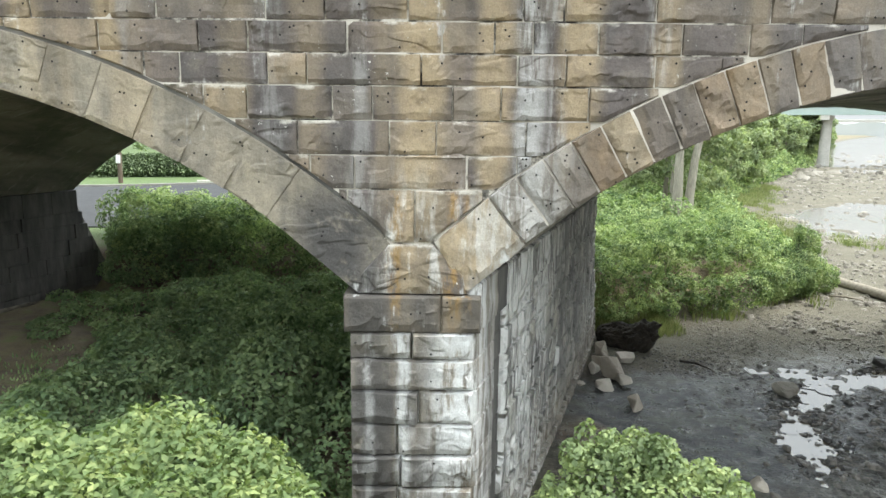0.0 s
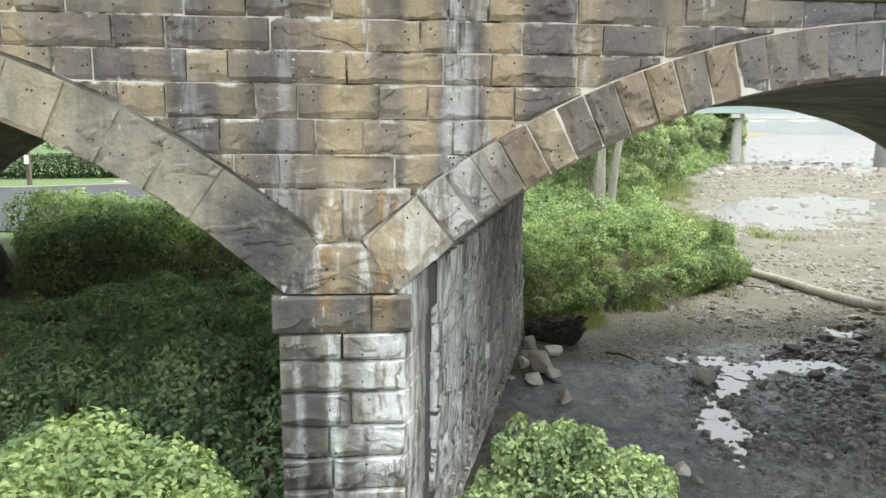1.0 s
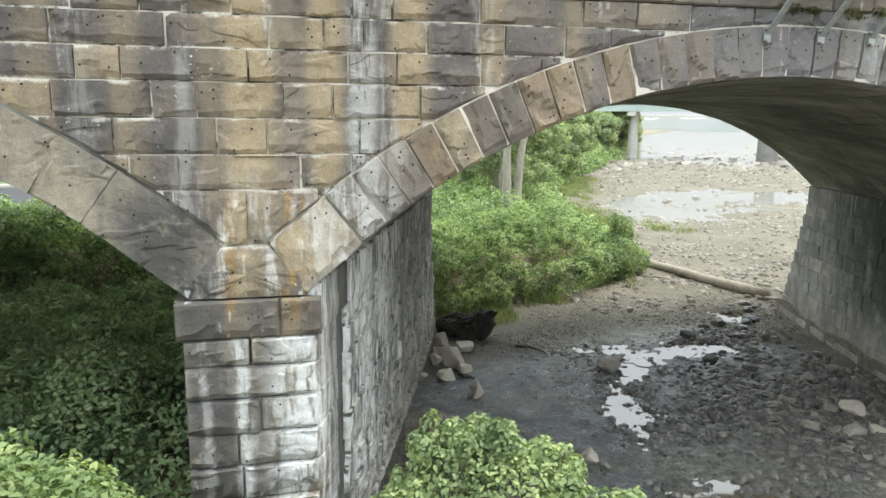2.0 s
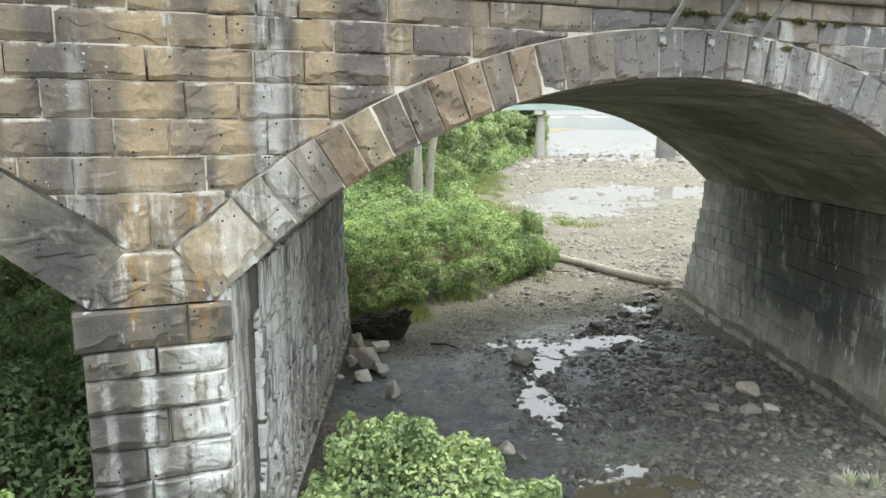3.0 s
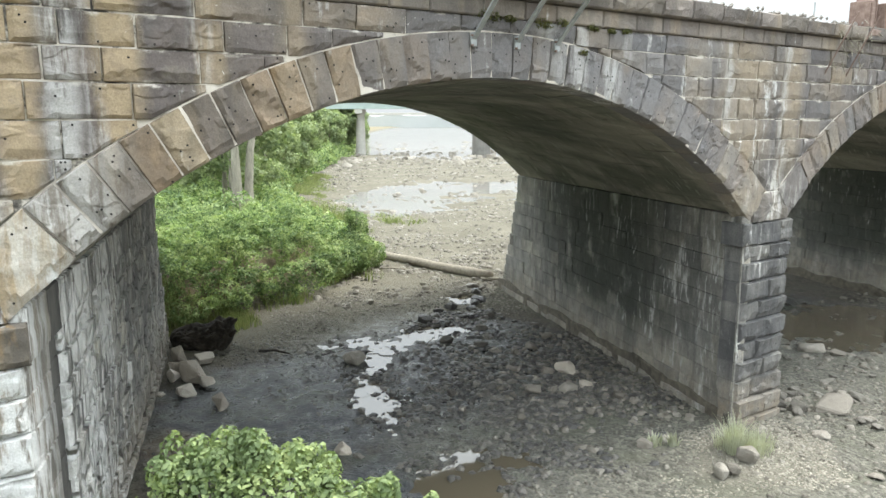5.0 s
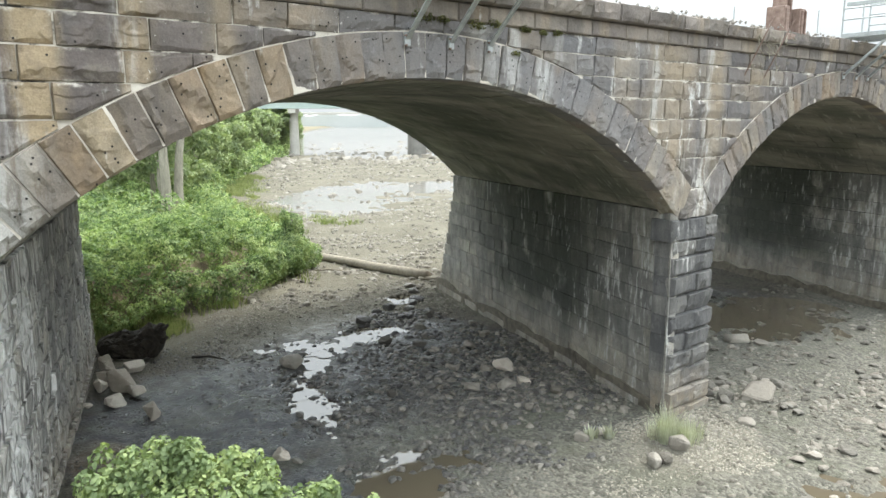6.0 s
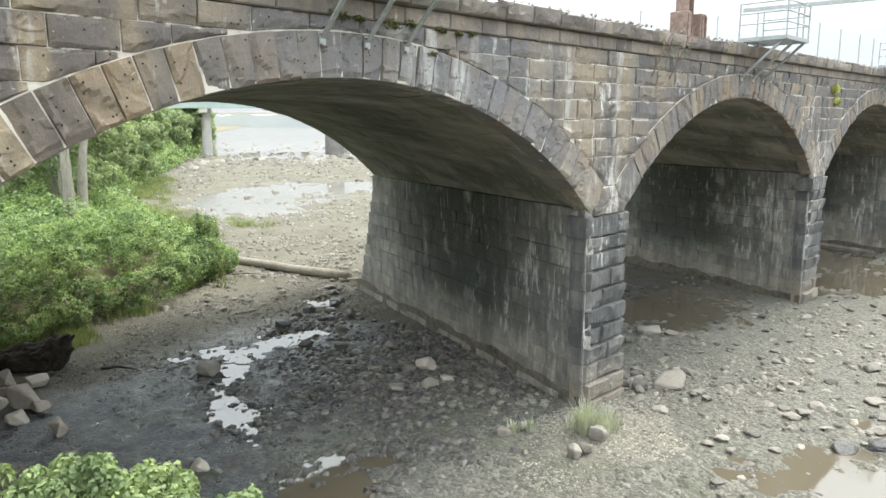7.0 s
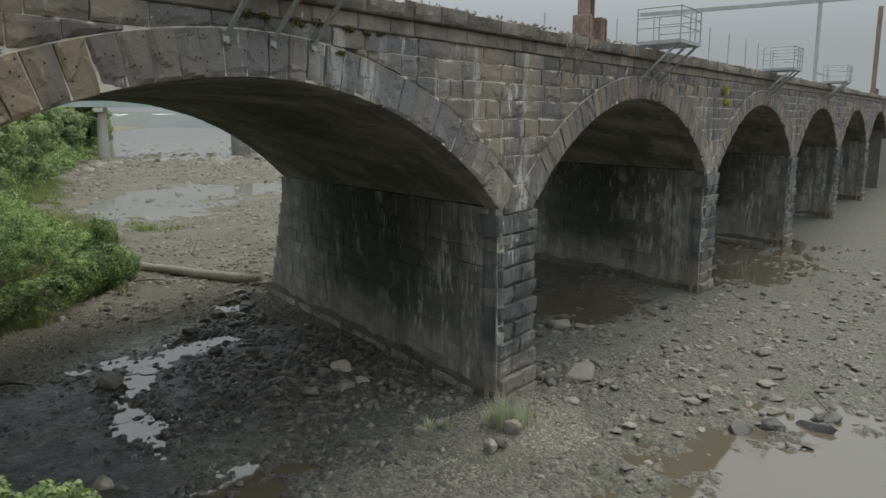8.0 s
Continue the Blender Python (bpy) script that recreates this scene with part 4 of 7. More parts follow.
class Arch:
    def __init__(self, left, right, crown, e_cx, e_cz, e_r):
        self.cx, self.half = (left + right) / 2, (right - left) / 2
        rise = crown - SPRING
        self.r = (self.half ** 2 + rise ** 2) / (2 * rise)
        self.cz = crown - self.r
        self.crown, self.e_cx, self.e_cz, self.e_r = crown, e_cx, e_cz, e_r
        self.span_angle = math.asin(self.half / self.r)

    def inner(self, a, lift=0.0):
        return self.cx + (self.r + lift) * math.sin(a), self.cz + (self.r + lift) * math.cos(a)

    def outer(self, a):
        """The point of the extrados on the ray at the angle a."""
        ox, oz = self.cx - self.e_cx, self.cz - self.e_cz
        sx_, sz_ = math.sin(a), math.cos(a)
        bq = ox * sx_ + oz * sz_
        d = -bq + math.sqrt(bq * bq - (ox * ox + oz * oz - self.e_r ** 2))
        return self.cx + d * sx_, self.cz + d * sz_

    def over(self, x):
        """Height of the extrados at x, or None."""
        d = x - self.e_cx
        return self.e_cz + math.sqrt(self.e_r ** 2 - d * d) if abs(d) < self.e_r - 0.2 else None


ARCHES = [Arch(PIERS[0] + PIER_W / 2, PIERS[1] - PIER_W / 2, 8.46, -9.12, -2.91, 12.13)]
for i in range(1, 7):
    c = (PIERS[i] + PIERS[i + 1]) / 2
    ARCHES.append(Arch(PIERS[i] + PIER_W / 2, PIERS[i + 1] - PIER_W / 2, 8.38, c, -2.93, 12.10))


def extrados(x):
    return max([h for h in (a.over(x) for a in ARCHES) if h is not None] + [CAP_TOP])


bridge = tagged(empty("stone_arch_bridge"), "long stone arch railway bridge of rock-faced sandstone on skewed piers", "bridge")
X0, X1 = PIERS[0] - 30.0, PIERS[-1] + 12

# backing of the faces (mortar seen in the joints), front and rear
def face_core(name, y0, y1, shift, mat):
    xs = np.arange(PIERS[0], PIERS[-1], 0.3)
    verts, faces = [], []
    for x in xs:
        z = min(extrados(x) - 0.12, TOP - 0.05)
        for y in (y0, y1):
            verts += [(x + shift, y, z), (x + shift, y, TOP)]
    for i in range(len(xs) - 1):
        a, b2 = 4 * i, 4 * i + 4
        faces += [(a, b2, b2 + 1, a + 1), (a + 2, a + 3, b2 + 3, b2 + 2), (a + 1, b2 + 1, b2 + 3, a + 3), (a, a + 2, b2 + 2, b2)]
    return child(name, mesh_of(name, verts, faces, mat), bridge)


wall_core = face_core("spandrel_wall", -0.010, 0.9, 0.0, MORTAR)
face_core("spandrel_wall", WIDTH - 0.9, WIDTH, SKEW * WIDTH, STONE_WALL)

# the courses of the spandrels; listed joints placed to fit the camera's view, the rest in random bond
LEVELS = [5.97, 6.73, 7.21, 7.69, 8.16, 8.59, 9.02, 9.40]
JOINTS = {9.02: [-4.06, -2.56, -1.76, -0.63, 0.93, 1.48, 2.72, 4.25, 5.08, 9.62, 10.52, 11.2, 12.18, 13.25, 14.67, 16.05, 17.57], 8.59: [-4.87, -3.49, -2.82, -1.46, -0.17, 0.55, 1.07, 1.96, 3.08, 4.0, 11.62, 12.15, 12.87, 13.76, 14.32, 15.45, 16.46, 17.46, 18.63, 19.7],
          8.16: [-3.77, -2.56, -2.02, -0.45, 0.87, 1.53, 2.74, 12.83, 13.3, 13.78, 14.61, 15.49, 16.35, 17.68, 18.51], 7.69: [-2.85, -1.67, -1.12, -0.01, 0.65, 1.86, 13.09, 14.25, 14.78, 15.39, 15.89, 17.58, 18.67, 19.75],
          7.21: [-2.17, -0.89, -0.23, 1.01, 14.16, 14.95, 15.58, 16.61, 17.39, 18.22], 6.73: [-1.38, 0.2, 14.72, 15.62, 16.35, 17.53], 5.97: [-0.53, 15.53, 16.19, 17.77]}
rng = random.Random(5)


def course_joints(z, x0, x1):
    known = JOINTS[z]
    xs = [known[0]]
    for k in known[1:]:
        while k - xs[-1] > 1.75:
            xs.append(xs[-1] + rng.choice((0.7, 0.9, 1.05, 1.2)))
        xs.append(k)
    while xs[0] > x0:
        xs.insert(0, xs[0] - rng.choice((0.5, 0.62, 0.8, 0.95, 1.1, 1.3)))
    while xs[-1] < x1:
        xs.append(xs[-1] + rng.choice((0.5, 0.6, 0.75, 0.9, 1.1)) * (1.0 if xs[-1] < 52 else 2.2))
    return xs


def face_block(xa, xb, z0, z1):
    """Outline of a block, cut by the rings of the arches."""
    xs = [xa + (xb - xa) * k / 12 for k in range(13)]
    keep = [x for x in xs if extrados(x) < z1 - 0.07]
    if len(keep) < 2:
        return []
    runs, cur = [], [keep[0]]
    for x in keep[1:]:
        if x - cur[-1] > (xb - xa) / 12 * 1.5:
            runs.append(cur)
            cur = []
        cur.append(x)
    runs.append(cur)
    out = []
    for run in runs:
        if run[-1] - run[0] < 0.10:
            continue
        out.append((run[0], run[-1]))
    return out


for li, z0 in enumerate(LEVELS[:-1]):
    z1 = LEVELS[li + 1]
    js = course_joints(z0, PIERS[0] + 1, PIERS[-1])
    for xa, xb in zip(js, js[1:]):
        near = -9 < xa < 9
        for ra, rb in face_block(xa, xb, z0, z1):
            def cut(u, v, ra=ra, rb=rb):
                x = ra + (rb - ra) * u
                lo = min(max(z0, extrados(x) + (0.045 if x < -1.0 else 0.004)), z1 - 0.03)
                return x, lo + (z1 - lo) * v
            me, cu, cv = stone_grid("stone", cut, rb - ra, z1 - z0, 0.065 if near else 0.12 if xa < 22 else 0.25, 0.25, rng.uniform(0.045, 0.085), rng, [STONE_WALL, HOLE_SHADE], rng.choice((0.002, 0.006, 0.010)), 0.010,
                                    rng.choice((1, 2, 2, 3)) if near else 0)
            child("stone", me, wall_core, at=Matrix.Translation((cu, rng.uniform(-0.010, 0.010), cv)))

# the wedge stones over each pier
for pc in PIERS[1:7]:
    poly = [(pc - 0.80, CAP_TOP), (pc + 0.80, CAP_TOP), (pc + 0.74, 5.5), (pc + 0.30, 5.97), (pc - 0.35, 5.97), (pc - 0.77, 5.5)]
    me, cu, cv = stone_mesh("stone", poly, 0.25, 0.09, rng, [STONE_WALL, HOLE_SHADE], 0.12, 0.003, 3, 0.03)
    child("stone", me, wall_core, at=Matrix.Translation((cu, 0, cv)))

# arch rings: voussoirs with white joints
def ring_angles(arch, n):
    s = arch.span_angle
    a = [-s + 2 * s * k / n for k in range(n + 1)]
    return [a[0] - 0.03] + a[2:n - 1] + [a[-1] + 0.03]


def ring_core(arch, mat, over, front=-0.019):
    n = 60
    s = arch.span_angle
    verts, faces = [], []
    for k in range(n + 1):
        a = -s + 2 * s * k / n
        p, q = arch.inner(a, 0.03), arch.outer(a)
        q = (q[0] + over * math.sin(a), q[1] + over * math.cos(a))
        for y in (front, 0.38):
            verts += [(p[0], y, p[1]), (q[0], y, q[1])]
    for k in range(n):
        a, b2 = 4 * k, 4 * k + 4
        faces += [(a, b2, b2 + 1, a + 1), (a + 2, a + 3, b2 + 3, b2 + 2), (a + 1, b2 + 1, b2 + 3, a + 3), (a, a + 2, b2 + 2, b2)]
    return child("arch_ring", mesh_of("arch_ring", verts, faces, mat), bridge)


ring_sets = {}
for ai, arch in enumerate(ARCHES):
    core = ring_core(arch, WHITE_MORTAR, 0.0) if ai else ring_core(arch, STONE_RING_PALE, 0.0, -0.038)
    # first ring: dark strip puts the shade under the overhanging courses into colour
    if ai == 0:
        ring_core(arch, DARK_MORTAR, 0.05, -0.016)
    key = "first" if ai == 0 else "rest"
    if key not in ring_sets:
        rs = random.Random(11 + ai)
        made = []
        ang = ring_angles(arch, 39 if ai else 24)
        pl, pr = arch.cx - arch.half - PIER_W / 2, arch.cx + arch.half + PIER_W / 2
        for a, b2 in zip(ang, ang[1:]):
            poly = [arch.inner(a), arch.inner(b2), arch.outer(b2), arch.outer(a)]
            for px, sg in ((pl, 1), (pr, -1)):
                poly = clip(poly, px + sg * 0.80, CAP_TOP, sg * 0.75, 0.5)
                poly = clip(poly, px + sg * 0.03, 5.97, sg, 0) if poly else poly
                poly = clip(poly, px, CAP_TOP + 0.01, 0, 1) if poly else poly
            if len(poly) < 3 or area(poly) < 0.02:
                continue
            mats = [STONE_RING if ai else STONE_RING_PALE, HOLE_SHADE]
            if len(poly) == 4:
                lo_, hi_ = arch.inner(a), arch.outer(a)
                me, cu, cv = stone_grid("voussoir", quad(*poly), math.dist(poly[0], poly[1]), math.dist(lo_, hi_), 0.06, 0.42, rs.uniform(0.07, 0.115) if ai else rs.uniform(0.05, 0.07), rs, mats, 0.011 if ai else 0.001, 0.010, rs.choice((2, 3, 4, 5)), 1.7 if ai else 0.25, True)
            else:
                me, cu, cv = stone_mesh("voussoir", poly, 0.42, 0.06, rs, mats, 0.12, 0.006 if ai else 0.002, 4, 0.022)
            made.append((me, cu - arch.cx, cv))
        ring_sets[key] = made
    for me, du, cv in ring_sets[key]:
        child("voussoir", me, core, at=Matrix.Translation((arch.cx + du, rng.uniform(-0.01, 0.01), cv)))


# vaults: a shell with courses of soffit stones along the skewed barrel
def vault(arch, single):
    """single: build the stones of the second half of the barrel as pieces of their own."""
    n, s = 38, arch.span_angle
    rv_ = random.Random(3)

    def at(a, y, lift):
        p = arch.inner(a, lift)
        return (p[0] + SKEW * y, y, p[1])
    verts, faces = [], []
    for k in range(n + 1):
        for y in (0.35, WIDTH):
            verts += [at(-s + 2 * s * k / n, y, 0.03), at(-s + 2 * s * k / n, y, 0.75)]
    for k in range(n):
        a, b2 = 4 * k, 4 * k + 4
        faces += [(a, a + 2, b2 + 2, b2), (a + 1, b2 + 1, b2 + 3, a + 3), (a + 2, a + 3, b2 + 3, b2 + 2)]
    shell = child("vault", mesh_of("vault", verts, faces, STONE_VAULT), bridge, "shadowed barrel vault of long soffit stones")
    box = [(0, 3, 2, 1)] + [(j, (j + 1) % 4, 4 + (j + 1) % 4, 4 + j) for j in range(4)]
    jv, jf = [], []
    for k in range(n):
        a0, a1 = -s + 2 * s * (k + 0.012) / n, -s + 2 * s * (k + 0.988) / n
        y = 0.42
        while y < WIDTH - 0.1:
            y1 = min(WIDTH, y + rv_.uniform(0.8, 1.7))
            d = rv_.uniform(-0.008, 0.008)
            q = [at(aa, yy, d + rv_.uniform(-0.004, 0.004)) for aa, yy in ((a0, y + 0.005), (a1, y + 0.005), (a1, y1 - 0.005), (a0, y1 - 0.005))]
            q += [at(aa, yy, 0.05) for aa, yy in ((a0, y + 0.005), (a1, y + 0.005), (a1, y1 - 0.005), (a0, y1 - 0.005))]
            if single and k >= n // 2:
                c = q[0]
                me = mesh_of("soffit_stone", [(p[0] - c[0], p[1] - c[1], p[2] - c[2]) for p in q], box, STONE_VAULT)
                child("soffit_stone", me, shell, at=Matrix.Translation(c))
            else:
                jf += [tuple(len(jv) + i for i in f) for f in box]
                jv += q
            y = y1
    child("soffit_masonry", mesh_of("soffit_masonry", jv, jf, STONE_VAULT), shell)["kind"] = "stuff"


for ai, arch in enumerate(ARCHES):
    vault(arch, ai == 1)

# piers
PIER_LEVELS = [4.66, 4.24, 3.76, 3.24, 2.74, 2.22, 1.72, 1.22, 0.70, 0.20, -0.35, -0.9]
BARREL = math.atan2(1.0, SKEW)
LEN = math.hypot(SKEW * WIDTH, WIDTH)


def pier(pc, low, right_face, left_face, limed, fine, extra=0.0):
    """A skewed pier: core, footing, cap course, rock-faced front with quoins and the coursed long faces."""
    rp = random.Random(int(pc * 10))
    half = PIER_W / 2 - 0.06
    # core
    verts = []
    for z, back in ((low - 0.6, WIDTH + 2.2), (SPRING + 0.05, WIDTH)):
        for x, y in ((-half + 0.12, 0.04), (half - 0.12, 0.04), (half - 0.12, back), (-half + 0.12, back)):
            verts.append((pc + x + SKEW * y, y, z))
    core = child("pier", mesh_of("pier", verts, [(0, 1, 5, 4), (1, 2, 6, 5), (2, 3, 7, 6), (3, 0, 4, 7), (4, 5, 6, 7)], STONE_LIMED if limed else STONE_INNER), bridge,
                 "white-streaked sandstone pier" if limed else "dark streaked sandstone pier")
    # footing along the foot
    f0 = low + (0.40 if not limed else 0.05)
    bm = bmesh.new()
    add_box(bm, (-half - 0.10, 0.02, low - 0.6), (half + 0.08, WIDTH + 2.2, f0), 0.04)
    bmesh.ops.subdivide_edges(bm, edges=[e for e in bm.edges if e.calc_length() > 5], cuts=30)
    for v in bm.verts:
        v.co.x += pc + SKEW * v.co.y + 0.09 * noise.noise(v.co * 1.3)
        v.co.z += 0.22 * noise.noise(v.co * 0.9 + Vector((3, 1, 7))) + 0.05 * noise.noise(v.co * 3.1)
    part("footing", bm, FOOTING, core, "pale crumbling footing at the foot of the pier")
    fmat = STONE_PIER if limed else STONE_QUOIN
    # cap course
    for xa, xb in ((-0.995, 0.42), (0.42, 0.995)):
        me, cu, cv = stone_grid("cap_stone", rect(pc + xa, pc + xb, CAP_LOW, CAP_TOP), xb - xa, CAP_TOP - CAP_LOW, 0.07 if fine else 0.25, 0.6, 0.10, rp, [STONE_CAP if limed else fmat, HOLE_SHADE], 0.003, 0.03, 2, 1.5)
        child("cap_stone", me, core, at=Matrix.Translation((cu, -0.07 if limed else -0.02, cv)))
    levels = [z for z in PIER_LEVELS if z > low - 0.5]
    for li in range(len(levels) - 1):
        z1, z0 = levels[li], levels[li + 1]
        cut = (0.02, -0.22, 0.12, -0.2, -0.15, -0.2, 0.1, -0.25, 0.2, -0.1)[li % 10]
        spans = [(-half, half)] if li == 1 else [(-half, cut - 0.02), (cut - 0.02, half)]
        for xa, xb in spans:
            me, cu, cv = stone_grid("quoin", rect(pc + xa, pc + xb, z0, z1), xb - xa, z1 - z0, 0.07 if fine else 0.25, 0.5, rp.uniform(0.09, 0.15), rp, [fmat, HOLE_SHADE], 0.004, 0.025, 1 if fine else 0, 1.9)
            child("quoin", me, core, at=Matrix.Translation((cu, rp.uniform(-0.015, 0.015) - (0.09 if z1 < low + 0.75 and not limed else 0), cv)))
    # long faces
    for want, side in ((right_face, 1), (left_face, -1)):
        if not want:
            continue
        turn = BARREL if side > 0 else BARREL - math.pi
        lv = [SPRING - 0.02] + levels
        for li in range(len(lv) - 1):
            z1, z0 = lv[li], lv[li + 1]
            u = 0.0
            first, second = True, False
            row = LEN + 0.38 * (SPRING - 0.5 * (z0 + z1))      # the rear nose is battered, its slope fitted to the camera's view
            while u < row - 0.05:
                w = (1.05 + rp.uniform(-0.1, 0.1) if limed else 0.62 if li % 2 else 0.95) if first else 0.72 + rp.uniform(-0.08, 0.08) if second else rp.uniform(0.6, 1.35)
                u1 = min(row, u + w)
                if row - u1 < 0.3:
                    u1 = row
                proud = 0.05 if li == 0 else 0.0 if first else -0.075 if second else 0.08 if z1 < low + 0.3 else rp.uniform(-0.025, 0.025)
                ua, ub = (u, u1) if side > 0 else (-u1, -u)
                smat = STONE_DARK if pc < -10 else STONE_INNER if not limed else STONE_DARK if second else STONE_PIER if first else STONE_LIMED
                me, cu, cv = stone_grid("stone", rect(ua, ub, z0, z1), u1 - u, z1 - z0, (0.10 if limed else 0.14) if fine else 0.5, 0.22, rp.uniform(0.03, 0.07) if limed and not (first or second) else rp.uniform(0.02, 0.038), rp, [smat, HOLE_SHADE], 0.001, 0.02 if limed else 0.012, 0, 0.65)
                bx, by = math.cos(BARREL) * abs(cu), math.sin(BARREL) * abs(cu)
                ox, oy = math.sin(turn) * proud, -math.cos(turn) * proud
                at = Matrix.Translation((pc + side * half + bx + ox, by + oy, cv)) @ Matrix.Rotation(turn, 4, "Z")
                child("stone", me, core, at=at)
                u, first, second = u1, False, first and limed      # a dark strip behind the quoins, the groove's shade put into its colour
    return core


pier(PIERS[0], 1.6, True, False, False, False)
pier(PIERS[1], 0.0, True, False, True, True)
pier(PIERS[2], 0.0, False, True, False, True)
pier(PIERS[3], -0.25, False, True, False, False)
pier(PIERS[4], -0.5, False, True, False, False)
pier(PIERS[5], -0.5, False, True, False, False)
pier(PIERS[6], -0.5, False, False, False, False)

# abutment that closes the near end
bm = bmesh.new()
add_box(bm, (X0, 0.0, 1.0), (PIERS[0] - 0.9, WIDTH, TOP), 0.0)
part("abutment", bm, STONE_WALL, bridge, "plain stone abutment")
bm = bmesh.new()
add_box(bm, (PIERS[-1] - 2, 0.3, -1.0), (X1 + 40, WIDTH, TOP), 0.0)
part("abutment", bm, STONE_WALL, bridge, "plain stone abutment")

# string course, parapet and weathered coping
bm = bmesh.new()
add_box(bm, (X0, 0.10, TOP - 0.02), (X1 + 40, WIDTH + 4, 9.98), 0.0)
deck = part("deck", bm, BALLAST, bridge, "ballasted deck")
par_core = child("parapet", mesh_of("parapet", [(X0, 0.0, TOP), (X1 + 40, 0.0, TOP), (X1 + 40, 0.0, 10.0), (X0, 0.0, 10.0), (X0, 0.7, TOP), (X1 + 40, 0.7, TOP), (X1 + 40, 0.7, 10.0), (X0, 0.7, 10.0)],
                                    [(0, 1, 2, 3), (3, 2, 6, 7), (5, 4, 7, 6)], DARK_MORTAR), bridge)
for z0, z1, proud, wmin, wmax, bul in ((TOP, 9.72, 0.09, 0.7, 1.3, 0.02), (9.72, 10.08, 0.22, 0.7, 1.5, 0.075)):
    x = -8.0
    while x < PIERS[-1]:
        w = rng.uniform(wmin, wmax) * (1.0 if x < 40 else 2.4)
        top = z1 + (rng.uniform(-0.06, 0.06) if z1 > 10 else 0)
        me, cu, cv = stone_grid("parapet_stone", rect(x, x + w, z0, top), w, top - z0, 0.13 if x < 30 else 0.4, 0.5, bul, rng, STONE_TOP, 0.003, 0.025)
        child("parapet_stone", me, par_core, at=Matrix.Translation((cu, -proud, cv)))
        x += w
# crumbled ballast along the coping
rb = np.random.RandomState(4)
verts, faces = [], []
for k in range(1500):
    x = rb.uniform(-6, 75)
    c = np.array([x, rb.uniform(-0.17, 0.5), 10.09 + rb.uniform(0, 0.07)])
    s = rb.uniform(0.025, 0.07)
    i = len(verts)
    d = rb.uniform(0.6, 1.3, 6) * s
    verts += [c + o for o in ((d[0], 0, 0), (-d[1], 0, 0), (0, d[2], 0), (0, -d[3], 0), (0, 0, d[4]), (0, 0, -d[5]))]
    faces += [(i, i + 2, i + 4), (i + 2, i + 1, i + 4), (i + 1, i + 3, i + 4), (i + 3, i, i + 4), (i + 2, i, i + 5), (i + 1, i + 2, i + 5), (i + 3, i + 1, i + 5), (i, i + 3, i + 5)]
child("ballast_edge", mesh_of("ballast_edge", verts, faces, BALLAST), bridge, "loose stones on the crumbling coping")["kind"] = "stuff"


# ---- leaves ----
def leaf_cloud(name, centres, normals, sizes, mat, rs, droop=0.35, slim=0.55, fine=False):
    """Many folded leaves, each of two triangles or, if fine, of four, at the given places, facing roughly along the normals."""
    n = len(centres)
    up = normals + rs.normal(0, 0.45, (n, 3))
    up[:, 2] += 0.35
    up /= np.linalg.norm(up, axis=1, keepdims=True)
    along = rs.normal(0, 1, (n, 3))
    along -= up * (along * up).sum(1, keepdims=True)
    along /= np.linalg.norm(along, axis=1, keepdims=True)
    side = np.cross(up, along)
    s = sizes[:, None]
    base = centres - along * s * 0.5
    mid = centres + up * s * 0.02
    tip = centres + along * s * 0.55 - up * s * droop * 0.5
    lf = centres + side * s * slim * 0.5 + up * s * 0.12 - along * s * 0.08
    rt = centres - side * s * slim * 0.5 + up * s * 0.12 - along * s * 0.08
    corners = [base, lf, tip, rt, mid] if fine else [base, lf, tip, rt]
    verts = np.stack(corners, 1).reshape(-1, 3)
    o = (np.arange(n) * len(corners))[:, None]
    tri = np.array([[0, 4, 1], [1, 4, 2], [0, 3, 4], [3, 2, 4]] if fine else [[0, 2, 1], [0, 3, 2]])
    faces = (o[:, None, :] + tri[None]).reshape(-1, 3)
    me = bpy.data.meshes.new(name)
    me.vertices.add(len(verts))
    me.vertices.foreach_set("co", verts.astype(np.float32).ravel())
    me.loops.add(faces.size)
    me.loops.foreach_set("vertex_index", faces.astype(np.int32).ravel())
    me.polygons.add(len(faces))
    me.polygons.foreach_set("loop_start", np.arange(0, faces.size, 3, dtype=np.int32))
    me.materials.append(mat)
    me.update(calc_edges=True)
    me.validate()
    return me


def blob_points(blobs, n, rs, inner=0.55):
    """Points in the outer shells of lumpy ellipsoids (x, y, z, rx, ry, rz), with the outward normals."""
    vol = np.array([b[3] * b[4] + b[3] * b[5] + b[4] * b[5] for b in blobs])
    pick = rs.choice(len(blobs), n, p=vol / vol.sum())
    B = np.array(blobs)[pick]
    d = rs.normal(0, 1, (n, 3))
    d /= np.linalg.norm(d, axis=1, keepdims=True)
    lump = 1 + 0.10 * hash_noise(d[:, 0] * 3 + B[:, 0], d[:, 1] * 3 + d[:, 2] * 2 + B[:, 1], 1.0, 12) + 0.06 * hash_noise(d[:, 0] * 7, d[:, 2] * 7 + B[:, 1], 1.0, 13)
    r = (inner + (1 - inner) * rs.uniform(0, 1, n) ** 0.5) * lump
    p = B[:, :3] + d * B[:, 3:] * r[:, None]
    nrm = d / B[:, 3:]
    nrm /= np.linalg.norm(nrm, axis=1, keepdims=True)
    return p, nrm, B[:, 3:].min(1)


